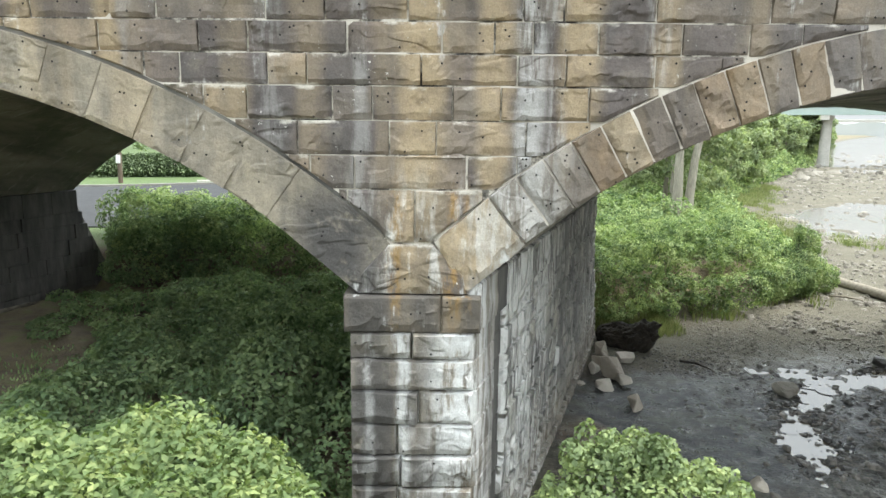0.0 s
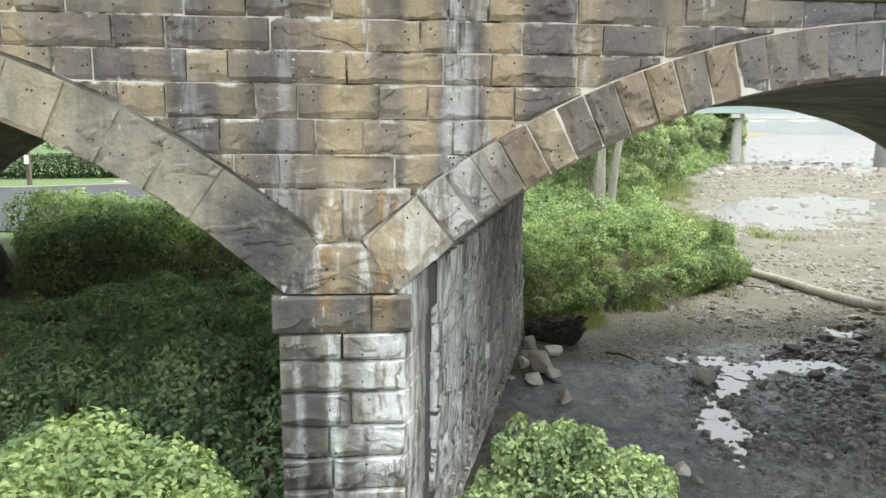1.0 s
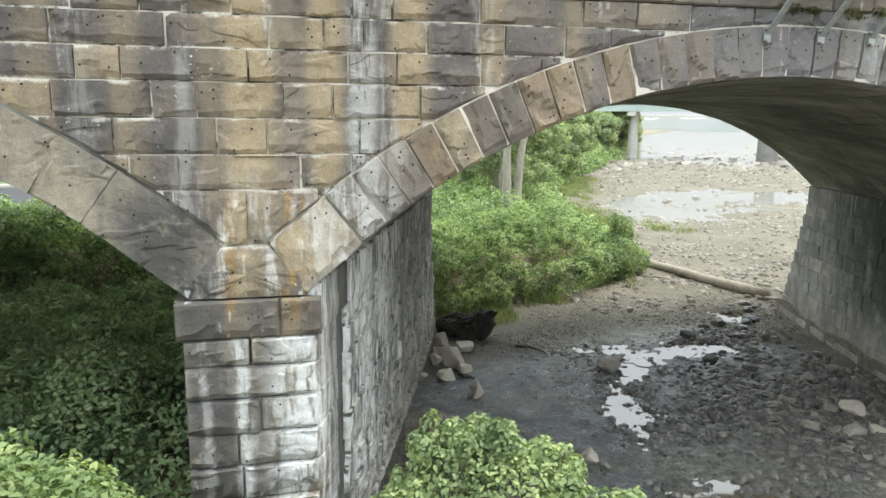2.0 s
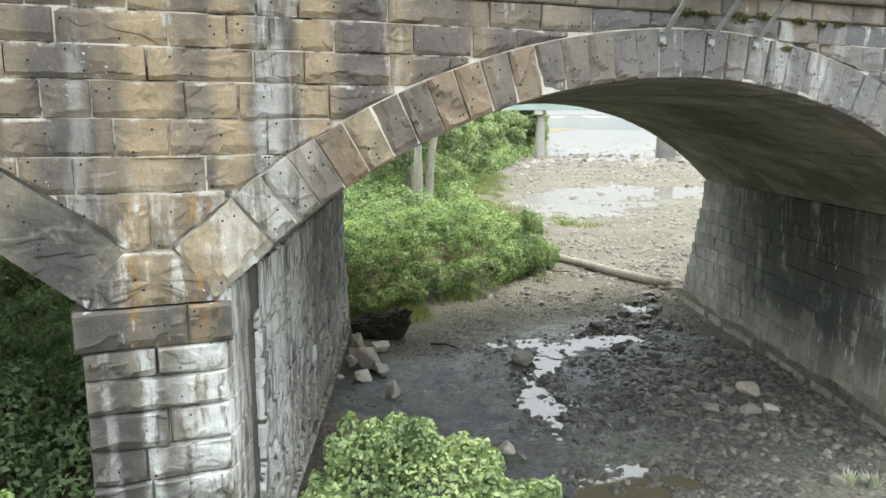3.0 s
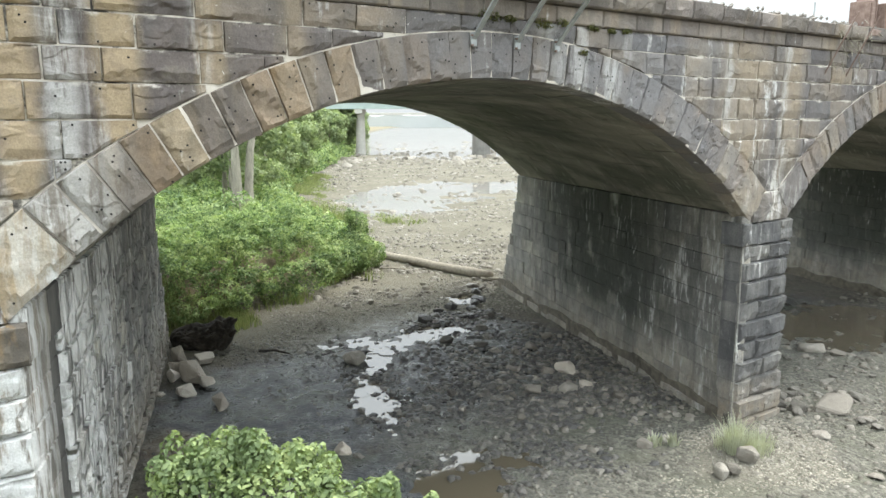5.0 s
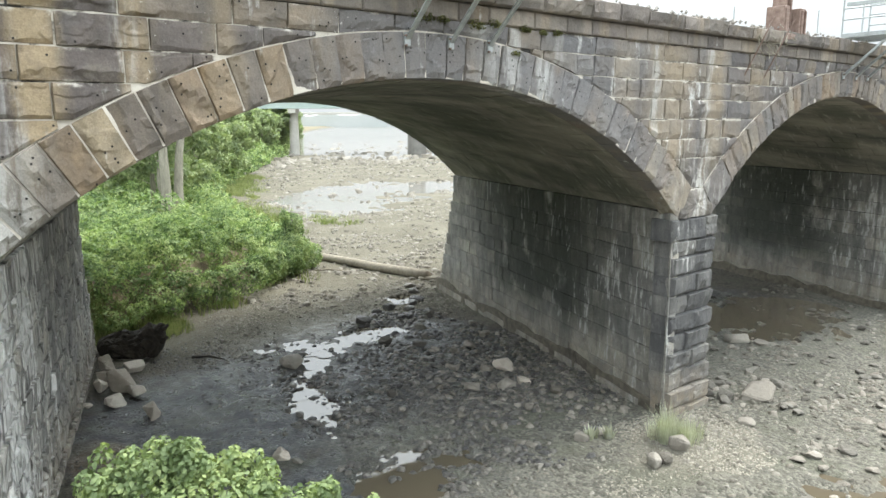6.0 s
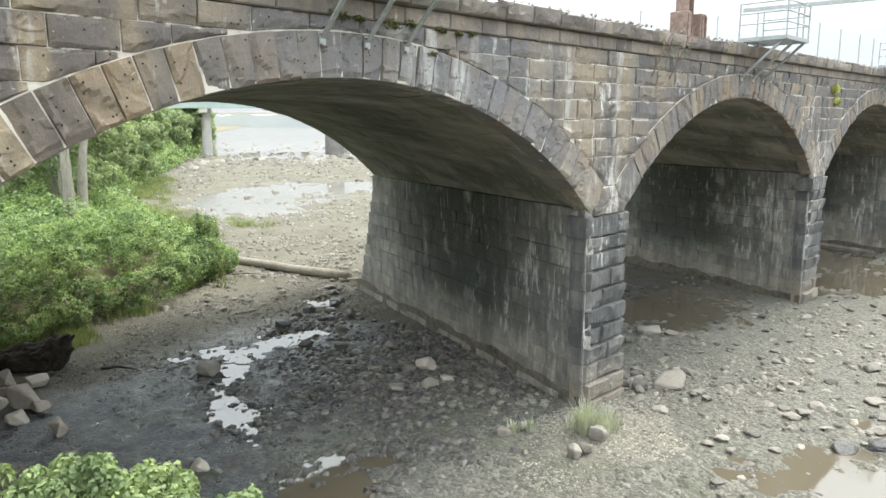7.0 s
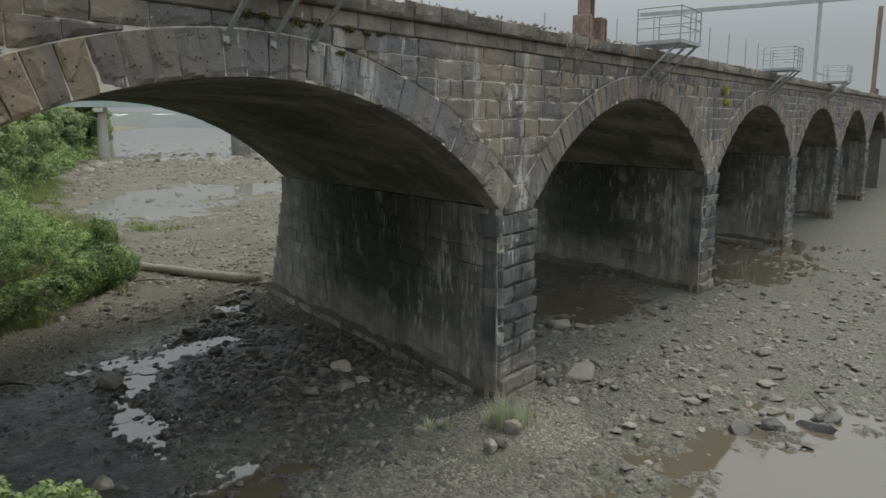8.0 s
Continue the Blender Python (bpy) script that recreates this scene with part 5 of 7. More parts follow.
def canopy_points(blobs, n, rs, depth):
    """Points near the outer skin of a union of ellipsoids, so that no leaf is lost inside."""
    B = np.array(blobs)
    pts, nrm = [], []
    got = 0
    while got < n:
        p, nr, rad = blob_points(blobs, 30000, rs, 1.0)
        p = p - nr * (rs.exponential(depth, len(p)) * np.clip(rad / 0.9, 0.12, 1.0))[:, None]
        inside = np.zeros(len(p), bool)
        for b in B:
            q = (p - b[:3]) / (b[3:] * 0.90 - 0.02)
            inside |= (q * q).sum(1) < 0.62
        ok = ~inside & (p[:, 2] > ground_z(p[:, 0], p[:, 1]) + 0.02)
        pts.append(p[ok])
        nrm.append(nr[ok])
        got += ok.sum()
        if ok.sum() < 300:
            break
    return np.concatenate(pts)[:n], np.concatenate(nrm)[:n]


def stems_mesh(blobs, rs, count, thick):
    """Thin upright stems that carry a bush."""
    verts, faces = [], []
    for _ in range(count):
        b = blobs[rs.randint(len(blobs))]
        x, y = b[0] + rs.uniform(-0.6, 0.6) * b[3], b[1] + rs.uniform(-0.6, 0.6) * b[4]
        x0, y0 = x * 0.9 + b[0] * 0.1, y * 0.9 + b[1] * 0.1
        z0, z1 = on_ground(x0, y0) - 0.1, b[2] + rs.uniform(0.0, 0.7) * b[5]
        i = len(verts)
        for k in range(3):
            f = k / 2
            px, py, pz = x0 + (x - x0) * f + rs.uniform(-.04, .04), y0 + (y - y0) * f + rs.uniform(-.04, .04), z0 + (z1 - z0) * f
            t = thick * (1.1 - 0.8 * f)
            verts += [(px + t, py, pz), (px - t * .5, py + t * .87, pz), (px - t * .5, py - t * .87, pz)]
        for k in range(2):
            a = i + 3 * k
            faces += [(a + j, a + (j + 1) % 3, a + 3 + (j + 1) % 3, a + 3 + j) for j in range(3)]
    return mesh_of("stem", verts, faces, STEM)


def bush(name, blobs, n, size, mat, seed, label, stems=40, slim=0.6, category="bush", inner=0.5, depth=0.8, fine=False):
    rs = np.random.RandomState(seed)
    p, nr = canopy_points(blobs, n, rs, 0.05 + 0.07 * depth + size * depth)
    keep = p[:, 2] > ground_z(p[:, 0], p[:, 1]) - 0.02
    keep &= ~((p[:, 1] > -0.22) & (p[:, 1] < WIDTH + .2) & (np.abs(p[:, 0] - PIERS[1] - SKEW * np.clip(p[:, 1], 0, WIDTH)) < PIER_W / 2 + 0.12))
    p, nr = p[keep], nr[keep]
    b0 = blobs[0]
    root = tagged(empty(name, (b0[0], b0[1], on_ground(b0[0], b0[1]))), label, category)
    inv = Matrix.Translation(-root.location)
    for nm, me in (("foliage", leaf_cloud("foliage", p, nr, rs.uniform(0.6, 1.25, len(p)) * size, mat, rs, slim=slim, fine=fine)), ("stem", stems_mesh(blobs, rs, stems, 0.012 + size * 0.03))):
        me.transform(inv)
        ob = child(nm, me, root)
        if nm == "stem":
            ob["kind"] = "stuff"
    return root


def scatter_blobs(rs, region, count, rz, rxy, lift=0.0, taper=0.0):
    """Ellipsoids that stand on the ground inside a region test."""
    out = []
    x0, x1, y0, y1, test = region
    while len(out) < count:
        x, y = rs.uniform(x0, x1), rs.uniform(y0, y1)
        if not test(x, y):
            continue
        h = rs.uniform(*rz)
        if taper:
            h = min(h, 0.45 + taper * (float(np.interp(y, EDGE_Y, EDGE_X)) - x))
        r = rs.uniform(*rxy) * (1.0 if h > 0.9 else 0.75)
        out.append((x, y, on_ground(x, y) + h * 0.5 + lift, r, r, h * 0.62))
    return out


# thicket in the foreground, flat-topped, with a fresh tall shoot
rs = np.random.RandomState(21)
blobs = []
for k in range(110):
    x, y = -8.55 + 0.71 * (k % 11) + rs.uniform(-0.3, 0.3), -7.6 + 0.52 * (k // 11) + rs.uniform(-0.25, 0.25)
    if x > -2.0 and y > -3.3 - 0.9 * (x + 2.0):
        continue
    top = 4.48 + 0.07 * rs.randn() + 0.05 * max(0, -x - 5) - 0.20 * max(0, x + 2.6)
    blobs.append((x, y, top - 1.2, rs.uniform(0.55, 0.95), rs.uniform(0.55, 0.95), 1.25))
for x, y, top in ((-2.9, -2.85, 4.46), (-2.25, -3.0, 4.44), (-1.85, -3.25, 4.36), (-1.55, -3.6, 4.2), (-1.25, -3.9, 4.0), (-1.9, -4.0, 4.35), (-1.35, -4.5, 4.05), (-1.0, -4.3, 3.8)):
    blobs.append((x, y, top - 1.1, 0.5, 0.5, 1.1))
bush("bush", blobs, 98000, 0.098, LEAF, 31, "dense light-green broadleaf thicket on the bank before the bridge", 120, fine=True)
bush("shrub", [(-2.9, -4.2, 3.9, 0.32, 0.32, 0.5), (-3.1, -4.4, 4.05, 0.2, 0.22, 0.35), (-2.75, -4.6, 3.7, 0.3, 0.3, 0.4)], 420, 0.17, LEAF, 35, "bright fresh shoot with large leaves rising from the thicket", 8)
# the bush before the first pier
blobs = [(1.78, -2.35, 3.12, 0.6, 0.55, 1.0), (2.0, -2.45, 3.80, 0.32, 0.3, 0.35), (2.5, -2.85, 3.12, 0.8, 0.7, 0.95), (1.2, -2.5, 2.6, 0.75, 0.6, 0.9),
         (3.15, -3.5, 2.8, 0.78, 0.72, 0.95), (3.7, -4.2, 2.5, 0.7, 0.7, 0.9), (2.1, -3.6, 2.85, 0.95, 0.85, 0.9), (0.4, -2.8, 2.1, 0.8, 0.6, 0.85), (1.1, -3.7, 2.5, 0.95, 0.85, 0.9),
         (3.0, -4.7, 2.4, 0.85, 0.8, 0.9), (2.4, -2.65, 3.68, 0.35, 0.35, 0.38), (0.0, -3.4, 1.95, 0.8, 0.7, 0.8), (2.9, -3.0, 3.42, 0.4, 0.4, 0.38), (3.85, -3.85, 2.5, 0.55, 0.55, 0.85), (3.4, -3.4, 2.75, 0.5, 0.5, 0.8)]
rs = np.random.RandomState(48)
sprigs = []
for bx, by, bz, br, br2, bh in blobs:
    for k in range(5):
        a, q = rs.uniform(0, 6.28), rs.uniform(0.25, 0.8)
        sprigs.append((bx + br * q * math.cos(a), by + br2 * q * math.sin(a), bz + bh * math.sqrt(1 - q * q) + rs.uniform(-0.05, 0.03), rs.uniform(0.09, 0.16), rs.uniform(0.09, 0.16), rs.uniform(0.12, 0.26)))
blobs = [(bx, by, bz, br * 0.95, br2 * 0.95, bh * 0.95) for bx, by, bz, br, br2, bh in blobs] + sprigs
bush("bush", blobs, 44000, 0.080, LEAF_PALE, 32, "light-green leafy bush growing before the white-streaked pier", 60, fine=True)

bush("shrub", [(1.60, -2.2, 3.88, 0.16, 0.15, 0.40), (1.68, -2.25, 3.6, 0.22, 0.2, 0.3)], 260, 0.095, LEAF_PALE, 40, "fresh leafy shoot standing above the bush by the pier", 6)

# shaded shrubs under and behind the first span
rs = np.random.RandomState(22)
blobs = scatter_blobs(rs, (-14, 4.0, 14.6, 20.5, lambda x, y: x < -1.9 + SKEW * y and x > -0.50 * (10 + y) + 0.8), 135, (0.9, 1.7), (0.6, 1.1))
blobs += [(x + rs.uniform(-0.5, 0.5), y + rs.uniform(-0.5, 0.5), z + 0.5 * h, 0.4, 0.4, 0.14) for x, y, z, r, r2, h in blobs]
bush("bush", blobs, 54000, 0.14, LEAF_BANK, 47, "sunlit green shrubs behind the stone arch", 60)
blobs = scatter_blobs(rs, (-10, 3.0, 8.0, 14.4, lambda x, y: x < -1.9 + SKEW * y and x > -0.47 * (10 + y) + 1.0), 90, (0.6, 1.1), (0.6, 1.0))
blobs += scatter_blobs(rs, (-13, -5.5, 2.5, 13.5, lambda x, y: x > -0.60 * (10 + y)), 60, (0.22, 0.5), (0.45, 0.9))
blobs += scatter_blobs(rs, (-7.5, -1.4, 2.5, 9, lambda x, y: x < -2.1 + SKEW * y and x > -6.4 + 0.15 * y + (9 - y) * .35), 30, (0.8, 1.5), (0.6, 1.0))
blobs += scatter_blobs(rs, (-9.5, -1.6, 0.5, 9, lambda x, y: x < -2.0 + SKEW * y and x > -8.5 + 0.1 * y), 95, (0.45, 1.05), (0.5, 0.95))
blobs += scatter_blobs(rs, (-17.5, -8, 14.2, 20, lambda x, y: x > -0.68 * (10 + y) and x > -12.0 + 0.2 * (y - 14)), 40, (0.7, 1.3), (0.6, 1.1))
bush("bush", blobs, 78000, 0.14, LEAF_SHADED, 33, "dark-green bushes in the shade under the stone arch", 80)
blobs = scatter_blobs(rs, (-9.5, -2.4, -1.5, 2.0, lambda x, y: x < -5 or y > 0.6), 16, (0.3, 0.6), (0.5, 0.9))
bush("bush", blobs, 5000, 0.12, LEAF_SHADED, 36, "low weeds at the edge of the arch's shade", 30)

# shrubs on the bank behind the bridge
def on_bank(x, y):
    e = float(np.interp(y, EDGE_Y, EDGE_X))
    return e - 13 < x < e - 0.35 and not (y < 17.0 and x < 3)


rs = np.random.RandomState(23)
blobs = scatter_blobs(rs, (-4, 20, 16.9, 30, on_bank), 130, (0.35, 0.6), (0.8, 1.2), 0.0, 0.42)
blobs += scatter_blobs(rs, (-4, 20, 16.9, 30, on_bank), 130, (0.7, 1.5), (0.25, 0.5), 0.15, 0.42)
blobs += scatter_blobs(rs, (-4, 20, 16.9, 30, on_bank), 170, (0.6, 1.45), (0.45, 0.95), 0.0, 0.40)
blobs += [(13.6, 20.8, 0.9, 1.3, 1.1, 0.8), (14.6, 22.2, 1.2, 1.2, 1.1, 0.9), (12.4, 19.6, 0.9, 1.2, 1.0, 0.8), (15.4, 23.4, 1.2, 1.2, 1.1, 1.0), (13.2, 22.3, 1.5, 1.3, 1.2, 1.0)]
tiers = []
for bx, by, bz, br, br2, bh in blobs:
    for k in range(2):
        a, q = rs.uniform(0, 6.28), rs.uniform(0.2, 0.9)
        r = rs.uniform(0.28, 0.6)
        tiers.append((bx + br * q * math.cos(a), by + br * q * math.sin(a), bz + bh * rs.uniform(0.35, 1.05), r, r, 0.16))
blobs += tiers
bush("bush", blobs, 125000, 0.125, LEAF_BANK, 34, "spreading green shrubs on the river bank behind the bridge", 80, 0.6, depth=0.3)
blobs = scatter_blobs(rs, (4, 46, 29, 100, on_bank), 240, (0.8, 2.2), (1.0, 2.2), 0.0, 0.5)
bush("bush", blobs, 60000, 0.26, LEAF_BANK, 37, "rank green undergrowth along the river bank", 40, 0.5)
blobs = scatter_blobs(rs, (28, 92, 86, 176, on_bank), 130, (1.5, 3.5), (2.0, 4.0), 0.0, 0.6)
bush("bush", blobs, 26000, 0.5, LEAF_BANK, 39, "green scrub along the far river bank", 30, 0.5)
bush("bush", [(16.3, 23.0, 1.2, 1.3, 1.1, 1.1), (16.9, 23.4, 2.3, 0.6, 0.6, 0.8), (15.6, 22.4, 0.9, 1.3, 1.1, 0.9), (17.6, 23.6, 0.7, 1.0, 0.9, 0.8), (14.6, 21.6, 0.9, 1.2, 1.1, 0.9), (16.2, 22.9, 2.9, 0.3, 0.3, 0.45)], 12000, 0.13, LEAF_BANK, 38, "upright bright-green bush at the water's edge", 20, 0.5)


# ---- trees ----
def limb(verts, faces, pts, radii, sides=8):
    i0 = len(verts)
    for (x, y, z), r in zip(pts, radii):
        for k in range(sides):
            a = 2 * math.pi * k / sides
            verts.append((x + r * math.cos(a), y + r * math.sin(a), z))
    for j in range(len(pts) - 1):
        for k in range(sides):
            a, b2 = i0 + j * sides + k, i0 + j * sides + (k + 1) % sides
            faces.append((a, b2, b2 + sides, a + sides))
    faces.append(tuple(i0 + (len(pts) - 1) * sides + k for k in range(sides)))


def tree(x, y, height, spread, seed, label, trunk=0.22, leaves=5000, size=0.22, low=0.35, lean=(0, 0), base=None):
    rs = np.random.RandomState(seed)
    z0 = on_ground(x, y) - 0.15 if base is None else base
    root = tagged(empty("tree", (x, y, z0)), label, "tree")
    verts, faces, tips = [], [], []
    pts = [(lean[0] * f * f * height + 0.1 * rs.randn() * f, lean[1] * f * height + 0.1 * rs.randn() * f, height * 0.85 * f) for f in np.linspace(0, 1, 7)]
    limb(verts, faces, pts, [trunk * (1 - 0.8 * f) + 0.02 for f in np.linspace(0, 1, 7)])
    for k in range(9):
        f = rs.uniform(low, 0.9)
        j = min(5, int(f * 6))
        p = np.array(pts[j]) * (1 - (f * 6 - j)) + np.array(pts[j + 1]) * (f * 6 - j)
        a = rs.uniform(0, 2 * math.pi)
        q = p + np.array([math.cos(a), math.sin(a), rs.uniform(0.3, 0.9)]) * spread * rs.uniform(0.5, 0.9)
        limb(verts, faces, [tuple(p), tuple((p + q) / 2 + rs.normal(0, .1, 3)), tuple(q)], [trunk * 0.35, trunk * 0.2, 0.02], 5)
        tips.append(q)
    child("trunk", mesh_of("trunk", verts, faces, BARK, smooth=True), root)
    blobs = []
    for q in tips + [np.array(pts[-1])]:
        for _ in range(3):
            c = q + rs.normal(0, 0.3, 3) * spread * 0.7
            r = spread * rs.uniform(0.22, 0.42)
            blobs.append((c[0], c[1], max(c[2], height * low), r, r, r * rs.uniform(0.6, 0.95)))
    p, nr, _ = blob_points(blobs, leaves, rs, 0.25)
    child("crown", leaf_cloud("crown", p, nr, rs.uniform(0.6, 1.3, len(p)) * size, LEAF_TREE, rs, slim=0.5), root)
    return root


# the leaning pair behind the bridge
tree(13.6, 33.0, 15.0, 3.0, 51, "leaning grey-barked tree in the bank's shrubs", 0.33, 5000, 0.26, 0.62, (-0.01, 0.0))
tree(14.35, 33.2, 15.5, 3.0, 52, "leaning grey-barked tree beside its twin", 0.31, 5000, 0.26, 0.62, (0.17, 0.03))
rs = np.random.RandomState(24)
for k in range(24):
    y = 34 + k * 6.5 + rs.uniform(-3, 3)
    e = float(np.interp(y, EDGE_Y, EDGE_X))
    x = e - rs.uniform(1.5, 5.5) - (2.0 if k < 4 else 0)
    tree(x, y, rs.uniform(6.5, 8.5) + 0.012 * y, rs.uniform(2.6, 3.8), 60 + k, "broad-leaved tree on the far river bank", 0.2, 6500 if k < 8 else 4200, 0.24 + 0.0025 * y, 0.10)
for k in range(24):
    y = 170 + 11 * k + rs.uniform(-4, 4)
    e = float(np.interp(y, EDGE_Y, EDGE_X))
    tree(e - rs.uniform(2, 8), y, rs.uniform(9, 13), rs.uniform(4, 6), 130 + k, "broad-leaved tree on the far river bank", 0.25, 2000, 1.0, 0.05)
for k in range(26):
    tree(rs.uniform(-95, 20) , rs.uniform(62, 120), rs.uniform(8, 13), rs.uniform(3.0, 4.5), 90 + k, "tree behind the road", 0.25, 2600, 0.45, 0.22)


# ---- rocks ----
def rock_mesh(name, rs, size, mat, flat=0.6, points=22, soft=0.06):
    """An angular broken stone: the hull of random points, with softened edges."""
    bm = bmesh.new()
    sc = np.array([size * rs.uniform(0.85, 1.3), size * rs.uniform(0.7, 1.1), size * flat * rs.uniform(0.8, 1.2)])
    for _ in range(points):
        d = rs.normal(0, 1, 3)
        d /= np.abs(d).max() ** 0.55 * np.linalg.norm(d) ** 0.45
        bm.verts.new(d * sc * rs.uniform(0.85, 1.05))
    r = bmesh.ops.convex_hull(bm, input=bm.verts)
    bmesh.ops.delete(bm, geom=[v for v in bm.verts if not v.link_faces], context="VERTS")
    bmesh.ops.bevel(bm, geom=list(bm.edges), offset=size * soft, segments=1, affect="EDGES")
    me = bpy.data.meshes.new(name)
    bm.to_mesh(me)
    bm.free()
    me.materials.append(mat)
    return me


def rock(x, y, size, seed, label, mat=ROCK, flat=0.6, sink=0.25, group="stones on the riverbed", lift=0.0, points=22, soft=0.06):
    rs = np.random.RandomState(seed)
    me = rock_mesh("rock", rs, size, mat, flat, points, soft)
    ob = new("rock", me)
    ob.matrix_basis = Matrix.Translation((x, y, on_ground(x, y) + size * flat * (1 - 2 * sink) + lift)) @ pose(0, 0, 0, rs.uniform(-9, 9), rs.uniform(-9, 9), rs.uniform(0, 360))
    return tagged(ob, label, "rock", group)


PALE, TUMBLED = "pale weathered boulder lying on the muddy riverbed", "broken pale block fallen at the foot of the pier"
for k, (x, y, s, fl) in enumerate([(5.2, 13.3, 0.42, 0.9), (5.15, 11.3, 0.62, 0.75), (4.6, 10.2, 0.52, 0.42), (5.2, 10.5, 0.36, 0.7), (4.62, 11.7, 0.32, 0.8), (5.14, 8.75, 0.38, 0.6), (3.96, 10.5, 0.2, 0.6), (5.8, 12.7, 0.42, 0.8), (4.9, 12.3, 0.36, 0.9)]):
    rock(x, y, s * 0.8, 200 + k, TUMBLED, ROCK_TAN, flat=fl, group="blocks fallen at the pier", sink=0.15, points=15, soft=0.05)
for k, (x, y, s) in enumerate([(9.85, 9.95, 0.42), (10.45, 4.75, 0.13), (6.7, 4.3, 0.24), (12.9, 4.7, 0.26), (12.55, 4.0, 0.12), (12.3, 4.8, 0.12), (14.9, 5.45, 0.34), (14.4, 5.7, 0.22), (16.7, 8.3, 0.26), (13.85, 4.25, 0.28), (14.5, 4.1, 0.29),
                               (14.4, 3.25, 0.15), (14.6, 3.0, 0.23), (13.2, 2.75, 0.17), (15.6, 4.65, 0.16), (12.6, 3.5, 0.11), (11.4, 3.4, 0.15), (15.4, 7.7, 0.21), (13.7, 6.4, 0.18), (14.7, 7.7, 0.19), (15.3, 5.0, 0.17), (12.7, 0.45, 0.21), (13.4, 0.42, 0.16)]):
    rock(x, y, s, 240 + k, PALE, ROCK_TAN if k in (2, 6, 10) else ROCK_PALE, points=20, soft=0.07)
for k, (x, y, s) in enumerate([(6.9, 3.9, 0.13), (7.3, 5.3, 0.11), (10.3, 2.6, 0.12), (9.9, 0.9, 0.12), (11.0, 0.2, 0.12), (10.9, 5.9, 0.16), (14.2, 8.9, 0.22), (14.9, 9.6, 0.2), (13.5, 10.0, 0.26), (15.5, 10.6, 0.24), (16.9, 11.8, 0.26)]):
    rock(x, y, s, 270 + k, PALE, ROCK, points=18, soft=0.06)
for k, (x, y, s) in enumerate([(12.9, -1.5, 0.22), (13.15, -1.62, 0.18), (13.75, -1.55, 0.28)]):
    rock(x, y, s, 290 + k, "rounded pale boulder beside a weed clump", ROCK_PALE, flat=0.75, sink=0.15, points=24, soft=0.09)
for k, (x, y, s) in enumerate([(18.85, -0.85, 0.60), (23.6, 2.45, 0.46), (16.8, -1.55, 0.28), (20.25, -0.75, 0.28), (18.65, -1.75, 0.20), (19.3, -3.85, 0.2), (18.8, -4.2, 0.22), (17.1, -3.85, 0.24), (19.9, -4.5, 0.27), (16.6, -4.6, 0.18), (15.5, -4.4, 0.16),
                               (14.1, -4.3, 0.17), (14.9, -4.5, 0.15), (16.25, -3.4, 0.2), (15.75, -3.3, 0.18), (15.8, -2.85, 0.14), (19.6, -6.1, 0.25), (23.85, 1.75, 0.26), (15.85, -3.85, 0.14), (22.4, -4.1, 0.2), (23.2, -5.35, 0.22), (21.5, -5.5, 0.25),
                               (21.5, -3.35, 0.2), (23.3, -2.2, 0.22), (24.1, -2.95, 0.2), (18.65, -5.1, 0.16), (17.3, -4.9, 0.17)]):
    rock(x, y, s, 540 + k, "pale flat-topped stone lying on the open gravel", ROCK_PALE if k % 4 != 3 else ROCK, flat=0.4, points=18, soft=0.06)
for k, (x, y, s) in enumerate([(18.6, -6.3, 0.42), (17.9, -5.75, 0.36), (19.1, -7.2, 0.42), (19.9, -7.4, 0.4)]):
    rock(x, y, s, 580 + k, "dark slab of rock at the rim of a pool", ROCK_DARK, flat=0.4, points=18, soft=0.06)
for k, (x, y, s) in enumerate([(14.3, 12.6, 0.55), (14.9, 12.9, 0.45), (15.4, 13.4, 0.5), (16.2, 13.7, 0.6), (16.9, 13.2, 0.5), (17.6, 13.9, 0.55), (18.3, 14.6, 0.6), (18.8, 15.5, 0.5), (19.3, 16.4, 0.55), (15.9, 12.4, 0.4)]):
    rock(x, y, s * 0.52, 310 + k, "dark wet boulder at the edge of a puddle", ROCK_DARK, 0.55)
rs = np.random.RandomState(77)
count = 0
while count < 230:                       # loose stones on the open bed past the second pier
    x, y = 17.3 + 27 * rs.uniform(0, 1) ** 1.4, rs.uniform(-9, 3)
    if on_ground(x, y) < float(base_level(x, y)) - 0.1:
        continue
    rock(x, y, rs.uniform(0.07, 0.20) * (1.6 if rs.rand() < 0.1 else 1), 400 + count, "flat pale stone on the open gravel", flat=0.45, points=13, soft=0.04)
    count += 1
for k, (x, y, s) in enumerate([(17.55, 0.1, 0.30), (17.75, 0.7, 0.26), (18.0, -0.3, 0.34), (17.6, -0.5, 0.22), (18.3, 0.5, 0.26), (17.9, 1.3, 0.26), (18.8, 0.4, 0.24)]):
    rock(x, y, s * 0.85, 500 + k, "pale rubble stone at the corner of the pier", flat=0.7)


